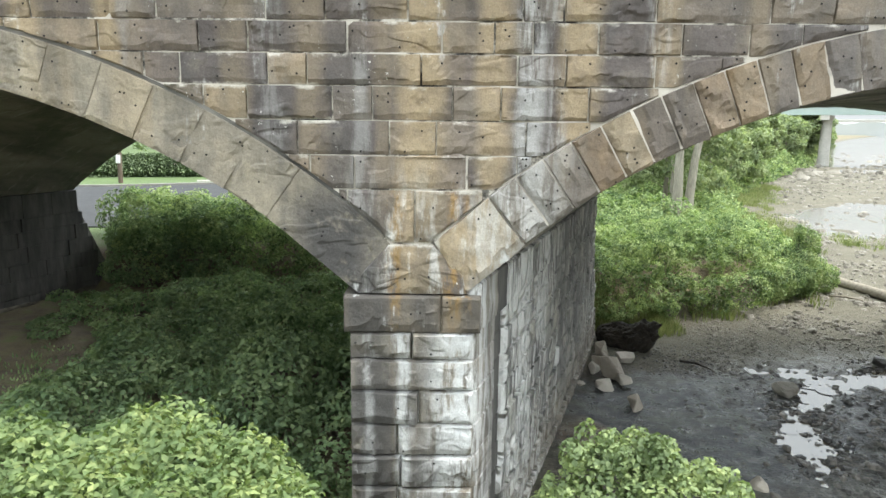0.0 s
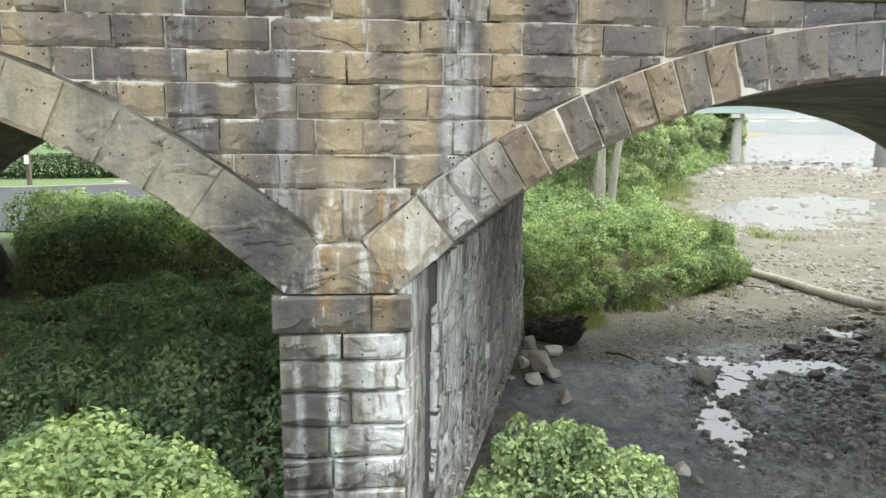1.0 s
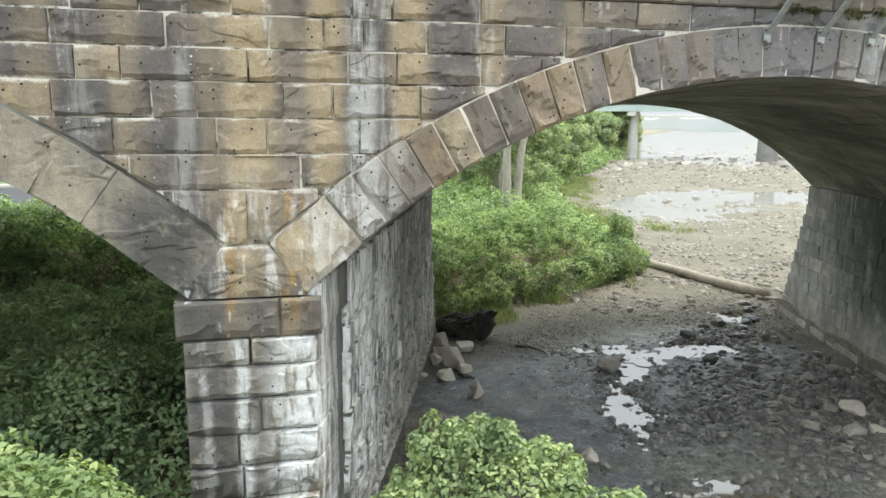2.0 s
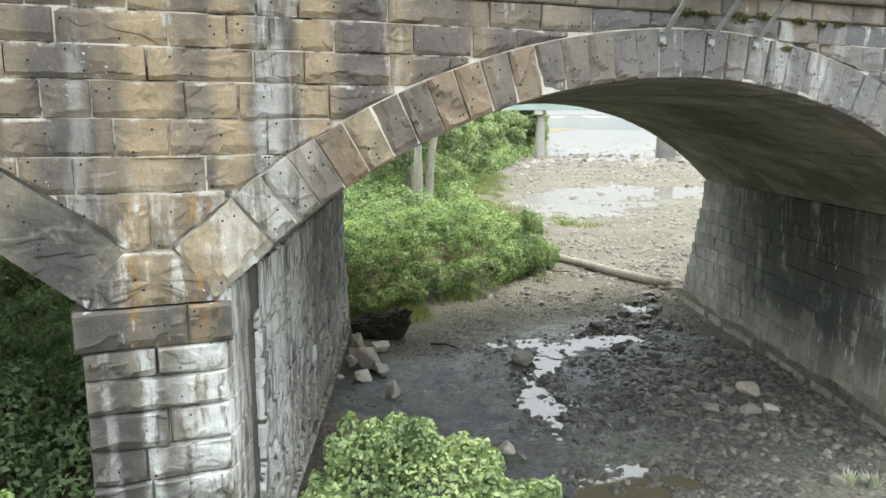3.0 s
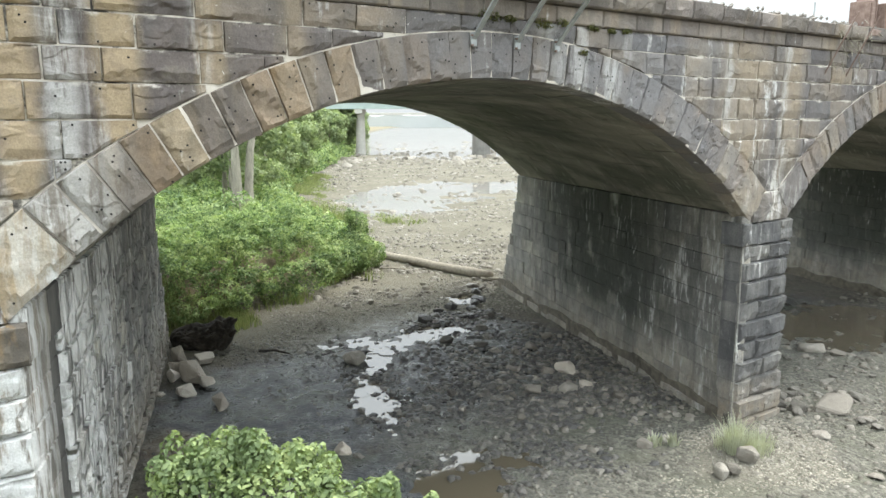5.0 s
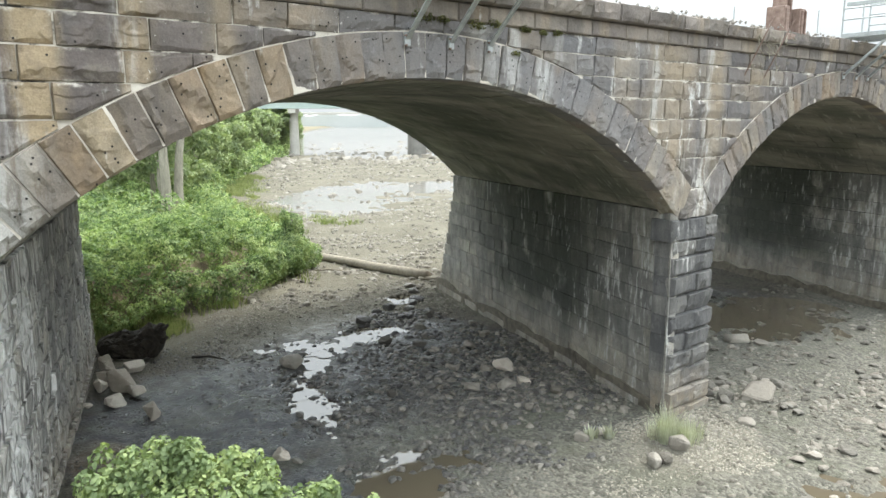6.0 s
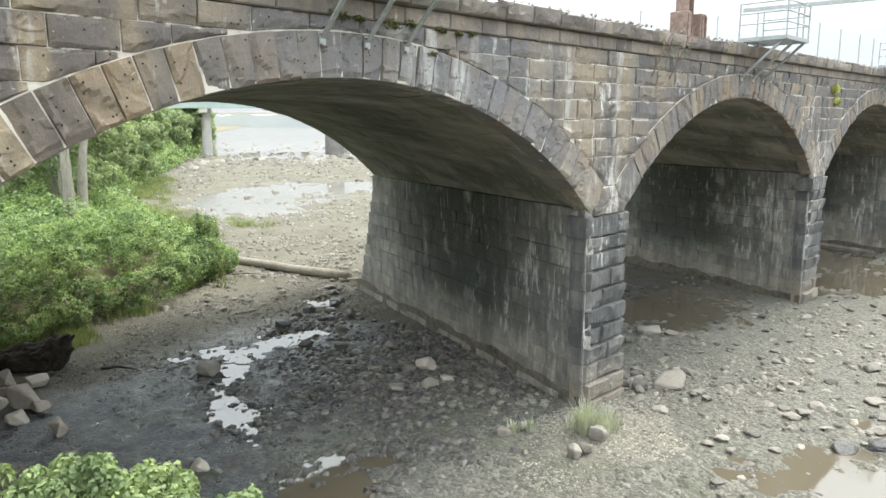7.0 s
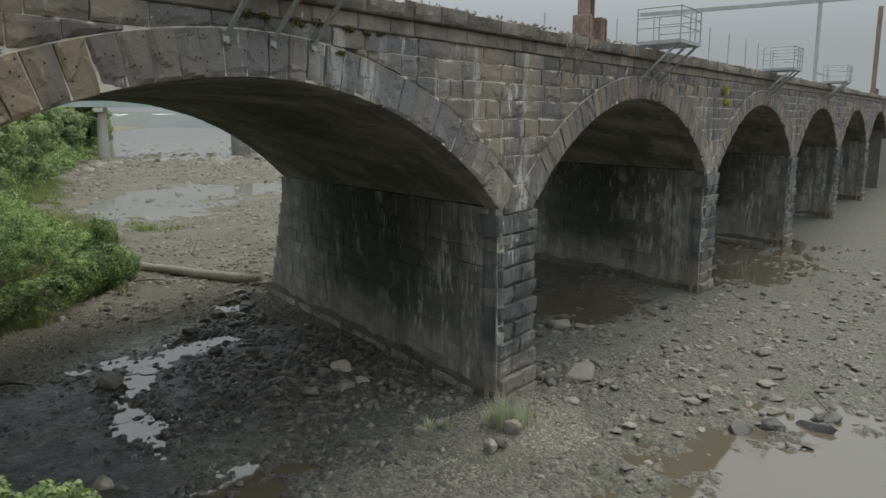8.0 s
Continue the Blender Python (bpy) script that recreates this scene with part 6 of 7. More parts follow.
def gravel(name, region, n, smin, smax, mat, seed, label, power=2.2, test=None):
    """Countless small stones, joined."""
    rs = np.random.RandomState(seed)
    x0, x1, y0, y1 = region
    x, y = rs.uniform(x0, x1, n), rs.uniform(y0, y1, n)
    dens = 0.5 + 0.5 * hash_noise(x, y, 0.45, 21) + 0.25 * hash_noise(x, y, 1.7, 22)
    keep = (rs.uniform(0, 1, n) < np.clip(dens * 1.5 - 0.2, 0.06, 1)) & (bank(x, y) < 0.25)
    if test is not None:
        keep &= test(x, y)
    x, y = x[keep], y[keep]
    n = len(x)
    s = smin + (smax - smin) * rs.uniform(0, 1, n) ** power / 1.0
    z = ground_z(x, y)
    # a squat ten-cornered stone
    ring = np.array([(math.cos(a), math.sin(a)) for a in np.arange(5) * 2 * math.pi / 5])
    unit = np.array([[u, v, -0.25] for u, v in ring] + [[u * 0.68, v * 0.68, 0.45] for u, v in ring])
    jit = rs.uniform(0.5, 1.35, (n, len(unit), 3))
    a = rs.uniform(0, 6.28, n)
    P_ = unit[None] * jit * s[:, None, None] * np.stack([rs.uniform(0.8, 1.5, n), rs.uniform(0.7, 1.1, n), rs.uniform(0.55, 1.1, n)], 1)[:, None, :]
    X = P_[..., 0] * np.cos(a)[:, None] - P_[..., 1] * np.sin(a)[:, None] + x[:, None]
    Y = P_[..., 0] * np.sin(a)[:, None] + P_[..., 1] * np.cos(a)[:, None] + y[:, None]
    Z = P_[..., 2] + z[:, None] + s[:, None] * 0.15
    verts = np.stack([X, Y, Z], -1).reshape(-1, 3)
    f = []
    for r in (0,):
        for k in range(5):
            q = (k + 1) % 5
            f += [(r + k, r + q, r + 5 + q), (r + k, r + 5 + q, r + 5 + k)]
    f += [(5, 6, 7), (5, 7, 8), (5, 8, 9)]
    f = np.array(f)
    faces = (np.arange(n)[:, None, None] * 10 + f[None]).reshape(-1, 3)
    me = bpy.data.meshes.new(name)
    me.vertices.add(len(verts))
    me.vertices.foreach_set("co", verts.astype(np.float32).ravel())
    me.loops.add(faces.size)
    me.loops.foreach_set("vertex_index", faces.astype(np.int32).ravel())
    me.polygons.add(len(faces))
    me.polygons.foreach_set("loop_start", np.arange(0, faces.size, 3, dtype=np.int32))
    me.materials.append(mat)
    me.update(calc_edges=True)
    return tagged(new(name, me), label, "gravel", kind="stuff")


def in_channel(x, y):
    return ((x - 10.5) / 6.6) ** 2 + ((y - 8.0) / 7.5) ** 2 < 1.0 + 0.4 * hash_noise(x, y, 0.5, 30)


def off_piers(x, y):
    ok = np.ones_like(x, bool)
    for pc in PIERS:
        ok &= ~((y > -0.15) & (y < WIDTH) & (np.abs(x - pc - SKEW * y) < PIER_W / 2 + 0.05))
    return ok


gravel("gravel", (4, 18.5, -1, 17), 40000, 0.016, 0.13, ROCK_DARK, 61, "dark wet stones strewn in the muddy channel", 2.8, lambda x, y: in_channel(x, y) & off_piers(x, y) & (y < 12.0 + 0.25 * (x - 9)) & (x > 7.6 + 0.1 * y + 1.4 * hash_noise(x, y, 0.6, 31)))
gravel("gravel", (4, 24, -9, 18), 19000, 0.010, 0.09, ROCK_DRY, 62, "small pale stones strewn over the riverbed", 3.0, lambda x, y: off_piers(x, y) & ~(in_channel(x, y) & (x < 12.5)))
gravel("gravel", (6, 20, 11.5, 19), 11000, 0.012, 0.075, ROCK_DRY, 70, "brown grit and pebbles between the mud and the shrubs", 2.8, off_piers)
gravel("gravel", (2.5, 9.5, 2, 15), 5000, 0.012, 0.07, ROCK_DARK, 68, "dark pebbles half sunk in the smooth mud", 3.0, off_piers)
gravel("gravel", (7.2, 15.5, 4.2, 13.2), 5200, 0.04, 0.15, ROCK_DARK, 69, "dark wet stones standing out of the puddles", 2.6, lambda x, y: off_piers(x, y) & (hollow_field(x, y, 1.15) < -0.03))
gravel("gravel", (11.2, 17.6, -3.6, 1.2), 15000, 0.012, 0.04, ROCK_HEAP, 63, "fine pale gravel heaped before the pier", 1.5, lambda x, y: off_piers(x, y) & (((x - 14.2) / 2.6) ** 2 + ((y + 1.3) / 1.7) ** 2 < 1 + 0.4 * hash_noise(x, y, 1.2, 33)))
gravel("gravel", (17, 52, -14, 6), 9000, 0.012, 0.17, ROCK_DRY, 64, "stones strewn over the open riverbed", 5.0, off_piers)
gravel("gravel", (12, 48, 15.5, 44), 17000, 0.03, 0.22, ROCK_DRY, 65, "flat stones on the gravel bar behind the bridge", 3.0)
gravel("gravel", (22, 90, 44, 130), 9000, 0.08, 0.42, ROCK_DRY, 66, "flat stones among the shallows", 3.0)
gravel("gravel", (50, 220, 100, 330), 9000, 0.25, 1.3, ROCK_DRY, 67, "dark rocks awash in the river", 3.0)

gravel("gravel", (9.8, 17.5, 1.5, 13.0), 2600, 0.05, 0.17, ROCK_DARK, 71, "fist-sized stones strewn along the foot of the pier", 2.0, lambda x, y: off_piers(x, y) & (x > 10.0 + 0.25 * y) & (hollow_field(x, y) > -0.02))
gravel("gravel", (15.5, 32, -7.5, 3.0), 1100, 0.05, 0.15, ROCK_PALE, 72, "pale cobbles scattered on the open bed", 2.4, lambda x, y: off_piers(x, y) & (hollow_field(x, y) > -0.03))

gravel("gravel", (10.8, 17.2, 0.8, 9.5), 520, 0.06, 0.17, ROCK_PALE, 73, "pale cobbles among the dark stones by the pier", 1.8, lambda x, y: off_piers(x, y) & (x > 10.6 + 0.3 * y))

# ---- driftwood ----
def tube(name, pts, radii, mat, sides=12):
    verts, faces = [], []
    for j, (p, r) in enumerate(zip(pts, radii)):
        d = (Vector(pts[min(j + 1, len(pts) - 1)]) - Vector(pts[max(j - 1, 0)])).normalized()
        u = d.cross(Vector((0, 0, 1))).normalized()
        w = u.cross(d)
        for k in range(sides):
            a = 2 * math.pi * k / sides
            verts.append(Vector(p) + (u * math.cos(a) + w * math.sin(a)) * r)
    for j in range(len(pts) - 1):
        for k in range(sides):
            a, b2 = j * sides + k, j * sides + (k + 1) % sides
            faces.append((a, a + sides, b2 + sides, b2))
    faces += [tuple(range(sides)), tuple(range(len(pts) * sides - 1, (len(pts) - 1) * sides - 1, -1))]
    return mesh_of(name, verts, faces, mat, smooth=True)


pts = []
for k in range(9):
    f = k / 8
    x, y = 18.9 + (21.0 - 18.9) * f, 27.2 + (17.3 - 27.2) * f
    pts.append((x + 0.05 * math.sin(k), y, 0.16 + 0.08 * (1 - f) + 0.02 * math.sin(k * 2.1)))
tagged(new("log", tube("log", pts, [0.21 + 0.05 * k / 8 + 0.01 * math.sin(k * 3) for k in range(9)], DRIFT)), "long bleached driftwood log lying across the gravel", "log")
for k, (a, b2, r) in enumerate([((20.7, 17.6), (21.6, 15.9), 0.09), ((7.6, 12.6), (8.3, 11.6), 0.05), ((18.6, 21.4), (17.5, 22.3), 0.06)]):
    p0, p1 = Vector((*a, on_ground(*a) + 0.08)), Vector((*b2, on_ground(*b2) + 0.14))
    tagged(new("branch", tube("branch", [tuple(p0), tuple((p0 + p1) / 2 + Vector((0.05, 0.04, 0.05))), tuple(p1)], [r, r * 0.8, r * 0.4], DRIFT if k != 1 else STUMP, 7)), "thin driftwood branch on the riverbed", "branch")
# black root stump behind the pier
rs = np.random.RandomState(9)
stump = tagged(empty("stump", (6.2, 14.4, on_ground(6.2, 14.4))), "black rotten log with a torn root end lying by the pier", "stump")
bm = bmesh.new()
bmesh.ops.create_icosphere(bm, subdivisions=5, radius=1.0)
axis_turn = Matrix.Rotation(radians(-40), 4, "Z")
for v in bm.verts:
    q = v.co * 2.0
    k = 1.25 + 0.26 * noise.noise(q) + 0.22 * noise.noise(q * 2.7) + 0.10 * noise.noise(q * 6.1)
    thick = 0.42 + 0.30 * smooth01(np.array(v.co.x * 0.9)).item()
    v.co = axis_turn @ Vector((v.co.x * 1.15, v.co.y * thick * k, (v.co.z + 0.35 * max(0.0, v.co.x) ** 2) * thick * k))
part("bole", bm, STUMP, stump).matrix_basis = Matrix.Translation((0, 0, 0.36))
for k in range(7):
    a = rs.uniform(-1.3, 0.6)
    p0 = Vector((0.62, -0.55, rs.uniform(0.45, 0.9)))
    d = Vector((math.cos(a), math.sin(a), rs.uniform(-0.3, 0.9)))
    n_ = rs.uniform(0.35, 0.6)
    child("root", tube("root", [tuple(p0), tuple(p0 + d * 0.35 * n_ + Vector(rs.normal(0, .05, 3))), tuple(p0 + d * 0.7 * n_ + Vector(rs.normal(0, .07, 3))), tuple(p0 + d * n_)], [0.17, 0.13, 0.085, 0.04], STUMP, 7), stump)


# ---- grass and weeds ----
def blades(n, rs, place, height, spread, width=0.012):
    """Bent grass blades round a place."""
    a = rs.uniform(0, 6.28, n)
    r = spread * np.sqrt(rs.uniform(0, 1, n))
    x, y = place[0] + r * np.cos(a), place[1] + r * np.sin(a)
    z = ground_z(x, y)
    h = height * rs.uniform(0.5, 1.15, n)
    lean = rs.uniform(0.05, 0.55, n)[:, None] * np.stack([np.cos(a + rs.normal(0, 0.9, n)), np.sin(a + rs.normal(0, .9, n))], 1) * h[:, None]
    b = np.stack([x, y, z - 0.02], 1)
    side = np.stack([-np.sin(a), np.cos(a), np.zeros(n)], 1) * width
    m_ = b + np.concatenate([lean * 0.35, (h * 0.6)[:, None]], 1)
    t = b + np.concatenate([lean, h[:, None]], 1)
    verts = np.stack([b - side, b + side, m_ - side * 0.8, m_ + side * 0.8, t], 1).reshape(-1, 3)
    o = np.arange(n)[:, None, None] * 5
    return verts, (o + np.array([[0, 1, 3], [0, 3, 2], [2, 3, 4]])[None]).reshape(-1, 3)


def grass(name, patches, mat, seed, label, category="grass", kind="stuff", width=0.012):
    rs = np.random.RandomState(seed)
    V, F, o = [], [], 0
    for x, y, h, sp, n in patches:
        v, f = blades(n, rs, (x, y), h, sp, width)
        V.append(v)
        F.append(f + o)
        o += len(v)
    me = mesh_of(name, np.concatenate(V).tolist(), np.concatenate(F).tolist(), mat)
    return tagged(new(name, me), label, category, kind=kind)


grass("weed_clump", [(13.95, -1.1, 0.85, 0.22, 330), (14.35, -1.35, 0.5, 0.4, 260), (14.6, -1.0, 0.35, 0.5, 200), (14.0, -0.8, 0.5, 0.25, 120)], SAGE, 41, "tall sage-green weed clump on the gravel heap", "weeds", "", 0.007)
grass("weed_clump", [(12.95, 0.35, 0.3, 0.16, 40), (13.3, 0.1, 0.36, 0.12, 40)], SAGE, 42, "low sage-green weeds at the foot of the pier", "weeds", "", 0.03)
rs = np.random.RandomState(43)
patches = []
for k in range(190):
    y = 17.5 + 70 * rs.uniform(0, 1) ** 0.8
    e = float(np.interp(y, EDGE_Y, EDGE_X))
    x = e - rs.uniform(-1.2, 2.0) * (1 if y < 30 else 2.2)
    patches.append((x, y, rs.uniform(0.2, 0.55) * (1 if y < 30 else 1.5), rs.uniform(0.4, 1.1) * (1 if y < 30 else 1.8), 60 if y < 30 else 120))
for k in range(45):
    patches.append((rs.uniform(5.2, 8.5), rs.uniform(15.8, 18.0), rs.uniform(0.2, 0.45), 0.6, 80))
grass("grass", patches, GRASS, 44, "rank yellow-green grass along the water's edge", width=0.02)
patches = [(rs.uniform(-12, -2), rs.uniform(-2.5, 9), rs.uniform(0.08, 0.2), rs.uniform(0.4, 0.9), 70) for _ in range(70)]
patches = [q for q in patches if q[0] < -1.9 + SKEW * max(q[1], 0)]
grass("grass", patches, LEAF_SHADED, 45, "low shaded weeds under the arch", width=0.022)
patches = [(rs.uniform(20, 29.5) + max(0, q - 55) * 0.5, q, rs.uniform(0.2, 0.5), rs.uniform(0.6, 1.7), 60) for q in rs.uniform(36, 90, 130)]
grass("grass", patches, GRASS, 46, "thin dry grass on the gravel bar", width=0.02)
# tufts that root in the string course and the face
def tuft(x, y, z, r, n, seed, label, mat=MASONRY_WEED, size=0.055):
    rs = np.random.RandomState(seed)
    p, nr, _ = blob_points([(x, y, z, r, 0.08, r * 0.5), (x + r * 0.7, y, z - 0.02, r * 0.6, 0.07, r * 0.4)], n, rs, 0.1)
    p[:, 1] = np.minimum(p[:, 1], y + 0.05)
    ob = new("weeds", leaf_cloud("weeds", p, nr, rs.uniform(0.6, 1.3, n) * size, mat, rs, slim=0.4))
    return tagged(ob, label, "weeds", "weeds rooted in the masonry")


for k, (x, z, r) in enumerate([(7.55, 9.42, 0.22), (8.0, 9.40, 0.12), (8.75, 9.38, 0.2), (9.2, 9.42, 0.16), (10.0, 9.38, 0.14), (10.5, 9.36, 0.1), (9.75, 8.93, 0.1), (10.9, 9.38, 0.12)]):
    tuft(x, -0.10, z, r, int(700 * r) + 40, 700 + k, "green weeds rooted in the joint of the string course")
tuft(34.2, -0.12, 8.95, 0.45, 420, 720, "yellow-green shrub growing out of the stone face", YELLOW_LEAF, 0.12)
tuft(34.5, -0.12, 8.45, 0.35, 220, 721, "yellow-green shrub growing out of the stone face", YELLOW_LEAF, 0.12)


# ---- steelwork on the bridge ----
def platform(cx):
    """A refuge platform over the crown of an arch: grating, railings and raking struts."""
    root = tagged(empty("refuge_platform", (cx, -0.3, 10.1)), "galvanised steel refuge platform with railings on raking struts", "platform", "platforms over the arch crowns")

    def steel(name, bars, mat=GALV, label=""):
        bm = bmesh.new()
        for a, b2, w, h, sides in bars:
            add_bar(bm, a, b2, w, h, sides)
        ob = part(name, bm, mat, root, label)
        return ob
    x0, x1, y0, y1, z = -1.02, 0.98, -1.15, 0.35, 0.20
    bm = bmesh.new()
    for xx in np.arange(x0, x1 + 0.01, 0.06):
        add_box(bm, (xx - 0.012, y0, z - 0.05), (xx + 0.012, y1, z))
    part("grating", bm, GALV, root, "steel bar grating")
    steel("frame", [((x0, y0, z - 0.06), (x1, y0, z - 0.06), 0.06, 0.12, 4), ((x0, y1, z - 0.06), (x1, y1, z - 0.06), 0.06, 0.12, 4), ((x0, y0, z - 0.06), (x0, y1, z - 0.06), 0.06, 0.12, 4), ((x1, y0, z - 0.06), (x1, y1, z - 0.06), 0.06, 0.12, 4)])
    for xx, yy in ((x0, y0), (x1, y0), (x0, y1), (x1, y1), (-0.08, y0), (0.45, y0), (0.45, y1)):
        steel("post", [((xx, yy, z - 0.1), (xx, yy, z + 1.08), 0.055, None, 8)])
    for hh in (0.42, 0.75, 1.07):
        steel("rail", [((x0, y0, z + hh), (x1, y0, z + hh), 0.045, None, 8)])
        steel("rail", [((x0, y0, z + hh), (x0, y1, z + hh), 0.045, None, 8)])
        steel("rail", [((x1, y0, z + hh), (x1, y1, z + hh), 0.045, None, 8)])
    for xx in (-0.95, 0.0, 0.92):
        st = steel("strut", [((xx, 0.22, -1.10), (xx, y0 + 0.08, z - 0.10), 0.09, 0.03, 4), ((xx + 0.03, 0.24, -1.08), (xx + 0.03, y0 + 0.10, z - 0.10), 0.02, 0.09, 4)], GALV, "raking angle-steel strut")
        bm = bmesh.new()
        add_box(bm, (xx - 0.06, 0.19, -1.20), (xx + 0.06, 0.23, -0.98), 0.008)
        me_ob = part("foot_plate", bm, GALV, st)
        for bz in (-1.19, -1.03):
            bm = bmesh.new()
            add_bar(bm, (xx - 0.05, 0.15, bz), (xx - 0.05, 0.2, bz), 0.035, None, 6)
            part("bolt", bm, RUST, st)
    return root


plat = platform(8.2)
copy_thing(plat, Matrix.Translation((25.2, -0.3, 10.1)))
copy_thing(plat, Matrix.Translation((42.2, -0.3, 10.1)))
copy_thing(plat, Matrix.Translation((59.1, -0.3, 10.1)))

# rusted catenary mast with its boxed foot
mast = tagged(empty("catenary_mast", (20.45, 0.15, 9.9)), "rusted steel mast with a boxed foot bolted to the parapet", "mast", "masts along the bridge")
bm = bmesh.new()
for xx in (-0.15, 0.15):
    add_box(bm, (xx - 0.03, -0.2, 0.0), (xx + 0.03, 0.2, 9.0), 0.008)
add_box(bm, (-0.13, -0.02, 0.0), (0.13, 0.02, 9.0))
part("column", bm, RUST, mast, "rusty built-up steel column")
bm = bmesh.new()
add_box(bm, (-0.50, -0.32, 0.10), (-0.20, 0.2, 0.85), 0.02)
add_box(bm, (-0.44, -0.36, 0.16), (-0.26, -0.31, 0.78), 0.01)
part("bracket_box", bm, RUST, mast)
bm = bmesh.new()
add_box(bm, (0.20, -0.42, 0.05), (0.56, 0.2, 0.82), 0.02)
add_box(bm, (0.25, -0.47, 0.12), (0.32, -0.40, 0.76), 0.01)
add_box(bm, (0.44, -0.47, 0.12), (0.51, -0.40, 0.76), 0.01)
part("bracket_box", bm, RUST, mast)
bm = bmesh.new()
add_box(bm, (-0.54, -0.44, -0.08), (0.60, 0.35, 0.12), 0.03)
part("foot_block", bm, RUST, mast, "rust-stained foot block")
copy_thing(mast, Matrix.Translation((87.0, 0.3, 9.9)))

# old iron rods on the face
for x in (18.25, 19.3):
    bm = bmesh.new()
    add_bar(bm, (x, -0.03, 8.75), (x + 0.05, -0.75, 10.25), 0.035, None, 6)
    ob = new("iron_rod", bpy.data.meshes.new("iron_rod"))
    bm.to_mesh(ob.data)
    bm.free()
    ob.data.materials.append(RUST)
    tagged(ob, "old rusty iron rod raking up from the stone face", "rod", "old iron rods on the face")
# bare vine stems round the rods
rs = np.random.RandomState(12)
bm = bmesh.new()
for k in range(46):
    x, z = rs.uniform(18.2, 20.2), rs.uniform(9.1, 10.15)
    add_bar(bm, (x, -0.26, z), (x + rs.uniform(-0.4, 0.4), -0.3 - rs.uniform(0, 0.12), z + rs.uniform(-0.35, 0.2)), 0.014, None, 4)
ob = new("dead_vine", bpy.data.meshes.new("dead_vine"))
bm.to_mesh(ob.data)
bm.free()
ob.data.materials.append(BARK)
tagged(ob, "dry tangled vine hanging over the parapet", "vine")

# thin line posts along the far parapet, and a gantry
post_me = None
for k, (x, h) in enumerate([(43.8, 4.8), (55.5, 5.6), (79.0, 7.2), (85.9, 7.2), (93.0, 7.2), (98.7, 7.2)]):
    bm = bmesh.new()
    add_bar(bm, (0, 0, 0), (0, 0, h), 0.14 if x > 60 else 0.10, None, 8)
    add_box(bm, (-0.15, -0.15, 0), (0.15, 0.15, 0.06), 0.01)
    ob = new("line_post", bpy.data.meshes.new("line_post"))
    bm.to_mesh(ob.data)
    bm.free()
    ob.data.materials.append(GALV)
    ob.location = (x, 14.8, 9.98)
    tagged(ob, "slim grey steel post on the bridge deck", "post", "posts along the deck")
gan = tagged(empty("signal_gantry", (87.5, 6.0, 9.98)), "steel gantry spanning the tracks on the deck", "gantry")
bm = bmesh.new()
add_bar(bm, (0, 0, 0), (0, 0, 13), 0.35, None, 4)
part("column", bm, GALV, gan)
bm = bmesh.new()
add_bar(bm, (0, -6.0, 10.0), (0, 20.0, 10.45), 0.4, None, 4)
part("beam", bm, GALV, gan)
bm = bmesh.new()
add_bar(bm, (0, 0, 2.6), (8, 0, 2.6), 0.16, None, 4)
part("arm", bm, GALV, gan)

# ---- street beyond the first span ----
def slab(name, outline, z0, z1, mat):
    n = len(outline)
    verts = [(x, y, z0) for x, y in outline] + [(x, y, z1) for x, y in outline]
    return mesh_of(name, verts, [tuple(range(n, 2 * n))] + [(k, (k + 1) % n, n + (k + 1) % n, n + k) for k in range(n)], mat)


road = tagged(new("road", slab("road", [(-70, 22), (-40, 20.5), (-9.5, 19.5), (-8.2, 46), (-12, 44), (-18, 42.2), (-24, 39), (-30, 38.0), (-70, 38)], 3.0, 3.30, ASPHALT)), "worn grey asphalt road at a bend", "road", kind="structure")
tagged(new("kerb", slab("kerb", [(-70, 38), (-30, 38), (-24, 39), (-18, 42.2), (-12, 44), (-8.2, 46), (-8.2, 46.35), (-12.1, 44.35), (-18.1, 42.55), (-24.1, 39.35), (-30, 38.35), (-70, 38.35)], 3.0, 3.43, DULL_CONCRETE)), "low concrete kerb", "kerb", kind="structure")
tagged(new("pavement", slab("pavement", [(-19.5, 43.9), (-12.5, 46.4), (-8.4, 48.3), (-8.4, 50.0), (-12.9, 48.0), (-20, 45.4)], 3.0, 3.36, DULL_CONCRETE)), "pale concrete footpath across the verge", "pavement", kind="structure")
tagged(new("verge", slab("verge", [(-70, 38.35), (-30, 38.35), (-24.1, 39.35), (-18.1, 42.55), (-12.1, 44.35), (-8.2, 46.35), (-6, 62), (-70, 62)], 3.0, 3.33, LAWN)), "mown green grass verge", "verge", kind="structure")
rs = np.random.RandomState(15)
hb = []
for k in range(30):
    f = k / 29
    x, y = -34 + 22 * f, 46.5 + 5.0 * f
    hb.append((x, y, 3.3 + 0.95, 0.9, 0.8, 1.05 + 0.08 * rs.randn()))
bush("hedge", hb, 17000, 0.2, LEAF_HEDGE, 81, "clipped dark-green hedge behind the road", 20, 0.5, "hedge", 0.75)
up = tagged(empty("utility_pole", (-24.4, 41.9, 3.25)), "dark wooden utility pole with a small white sign", "pole")
verts, faces = [], []
limb(verts, faces, [(0, 0, 0), (0.02, 0, 4), (0.03, 0, 9)], [0.17, 0.15, 0.12], 10)
child("pole_shaft", mesh_of("pole_shaft", verts, faces, POLE_WOOD, smooth=True), up)
bm = bmesh.new()
add_box(bm, (-0.16, -0.22, 1.55), (0.16, -0.19, 2.15), 0.01)
part("sign_plate", bm, WHITE_SIGN, up, "white sign plate")
bm = bmesh.new()
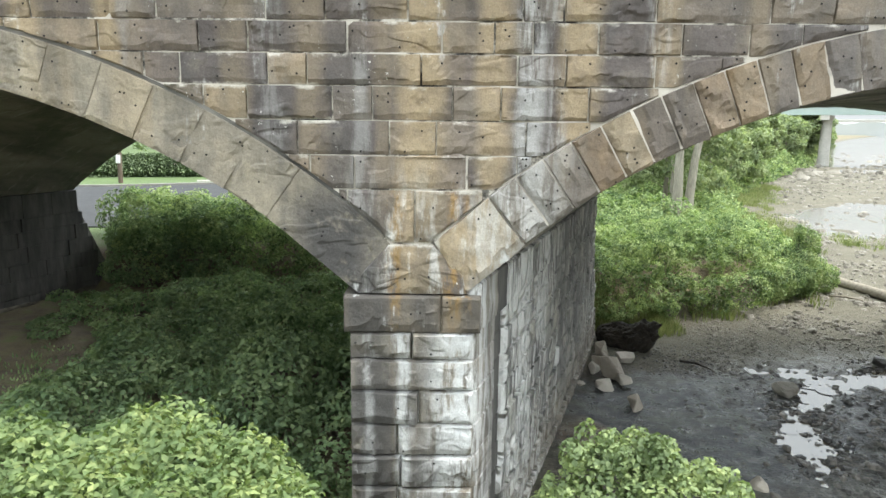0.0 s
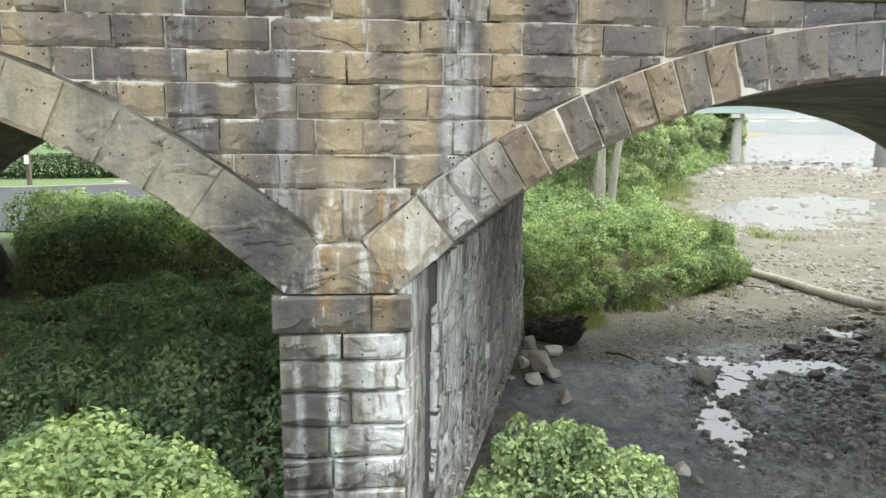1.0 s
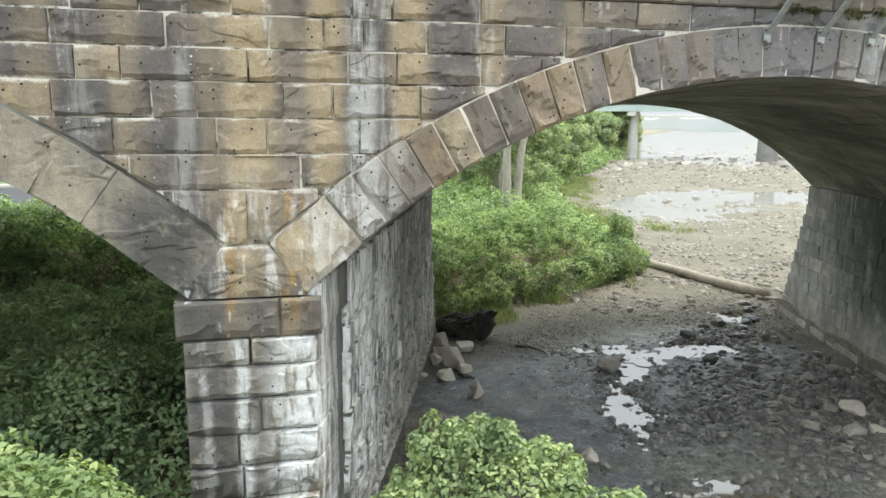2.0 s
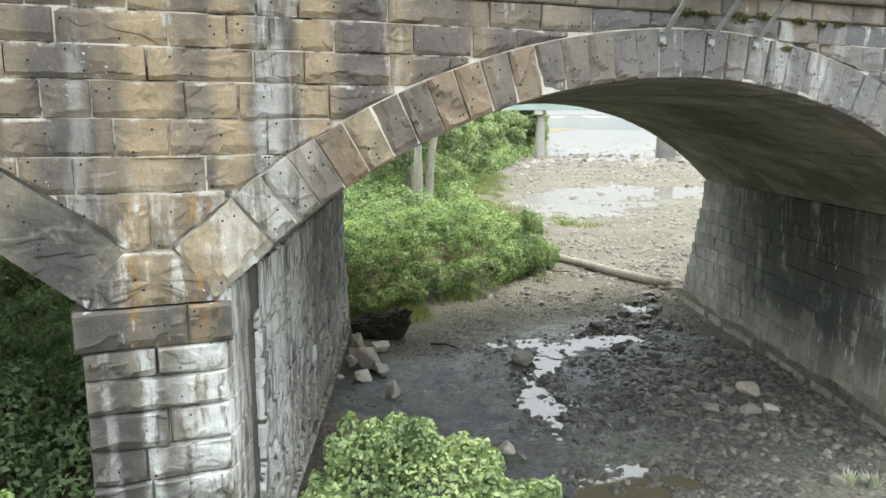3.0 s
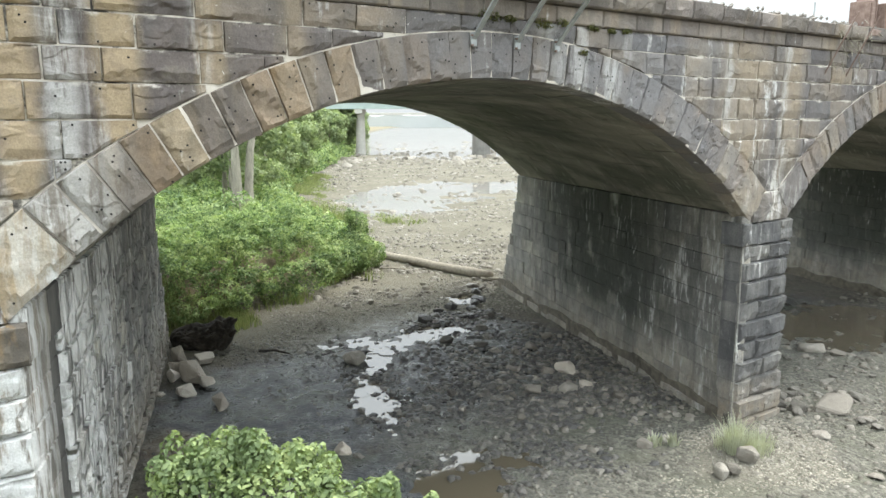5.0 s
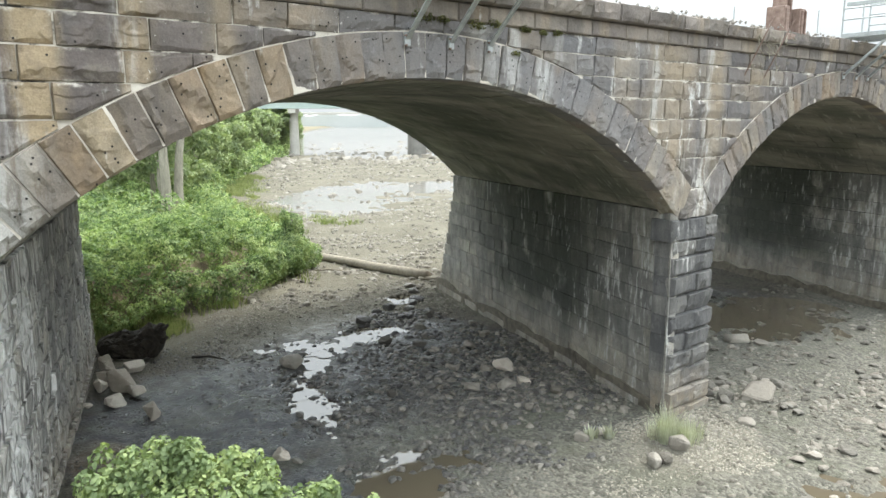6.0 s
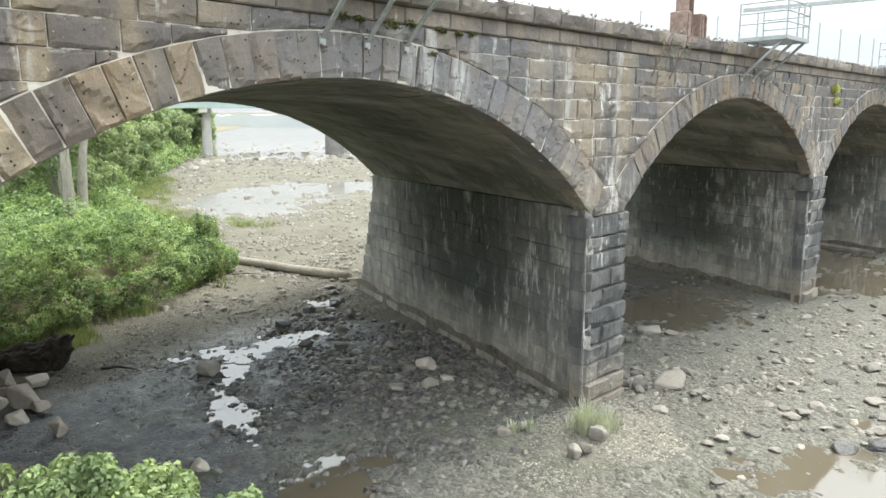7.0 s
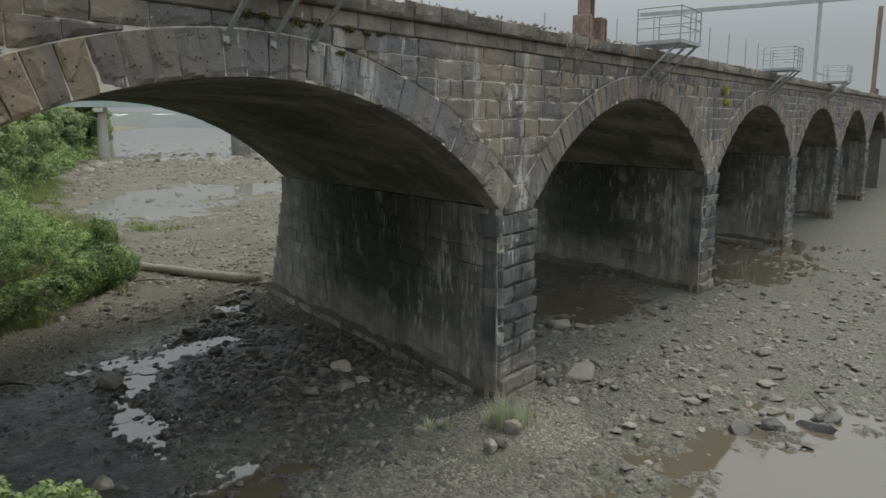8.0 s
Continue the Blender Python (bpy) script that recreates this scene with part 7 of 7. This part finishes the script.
add_bar(bm, (0, 0, -0.1), (0, 0, 1.0), 0.07, None, 8)
ob = new("marker_stake", bpy.data.meshes.new("marker_stake"))
bm.to_mesh(ob.data)
bm.free()
ob.data.materials.append(YELLOW)
ob.location = (-8.9, 20.2, 3.3)
tagged(ob, "thin yellow marker stake beside the road", "stake")

# ---- the bridges up the river ----
def polar(az, d):
    return EYE[0] + d * math.sin(radians(az)), EYE[1] + d * math.cos(radians(az))


gb = tagged(empty("girder_bridge", (*polar(27, 190), 0)), "pale green steel girder bridge on concrete columns", "bridge")
inv = Matrix.Translation(-gb.location)
a0, a1 = Vector((*polar(12, 200), 0)), Vector((*polar(52, 190), 0))
along = (a1 - a0).normalized()
turn = math.atan2(along.y, along.x)


def far_box(name, lo, hi, mat, parent, label=""):
    bm = bmesh.new()
    add_box(bm, lo, hi, 0.05)
    bmesh.ops.transform(bm, matrix=inv @ Matrix.Translation(a0) @ Matrix.Rotation(turn, 4, "Z"), verts=bm.verts)
    return part(name, bm, mat, parent, label)


span = (a1 - a0).length
far_box("girder", (-20, -0.4, 11.6), (span + 40, 0.0, 13.6), GREEN_PAINT, gb, "pale green plate girder")
far_box("girder", (-20, 7.6, 11.6), (span + 40, 8.0, 13.6), GREEN_PAINT, gb)
far_box("flange", (-20, -0.75, 11.3), (span + 40, 0.35, 11.6), GREEN_PAINT, gb)
far_box("flange", (-20, -0.75, 13.6), (span + 40, 0.35, 13.8), GREEN_PAINT, gb)
far_box("deck", (-20, 0.0, 13.4), (span + 40, 7.6, 13.75), CONCRETE, gb)
for az, wid in ((27.5, 1.2), (36.8, 2.3), (46.5, 2.3)):
    c = Vector((*polar(az, 193), 0))
    t = (c - a0).dot(along)
    bm = bmesh.new()
    bmesh.ops.create_cone(bm, cap_ends=True, segments=20, radius1=wid * 1.06, radius2=wid * 0.95, depth=12.5)
    bmesh.ops.translate(bm, vec=(t, 2.5, 4.0), verts=bm.verts)
    bmesh.ops.transform(bm, matrix=inv @ Matrix.Translation(a0) @ Matrix.Rotation(turn, 4, "Z"), verts=bm.verts)
    part("column", bm, CONCRETE if az < 30 else DULL_CONCRETE, gb, "round concrete column")
    far_box("column_head", (t - wid * 0.8, -0.6, 10.2), (t + wid * 0.8, 6.0, 11.3), CONCRETE, gb)
fb = tagged(empty("low_bridge", (*polar(30, 420), 0)), "long low pale bridge far up the river", "bridge")
inv = Matrix.Translation(-fb.location)
a0, a1 = Vector((*polar(10, 430), 0)), Vector((*polar(60, 420), 0))
along = (a1 - a0).normalized()
turn = math.atan2(along.y, along.x)
span = (a1 - a0).length
far_box("deck", (-60, 0, 12.2), (span + 60, 8, 13.4), CONCRETE, fb)
for t in (-50, span * 0.5 + 25, span + 50):
    far_box("pier", (t - 0.7, 1, -2), (t + 0.7, 7, 12.2), CONCRETE, fb)
rs = np.random.RandomState(16)
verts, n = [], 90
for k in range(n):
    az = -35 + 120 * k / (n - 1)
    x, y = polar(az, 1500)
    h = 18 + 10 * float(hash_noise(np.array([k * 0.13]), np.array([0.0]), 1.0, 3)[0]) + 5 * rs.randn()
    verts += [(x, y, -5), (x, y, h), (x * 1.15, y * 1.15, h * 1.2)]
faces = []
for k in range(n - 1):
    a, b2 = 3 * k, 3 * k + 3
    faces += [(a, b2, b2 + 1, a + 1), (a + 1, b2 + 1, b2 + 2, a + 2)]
# the hills' pale grey-green has the distance haze put into it
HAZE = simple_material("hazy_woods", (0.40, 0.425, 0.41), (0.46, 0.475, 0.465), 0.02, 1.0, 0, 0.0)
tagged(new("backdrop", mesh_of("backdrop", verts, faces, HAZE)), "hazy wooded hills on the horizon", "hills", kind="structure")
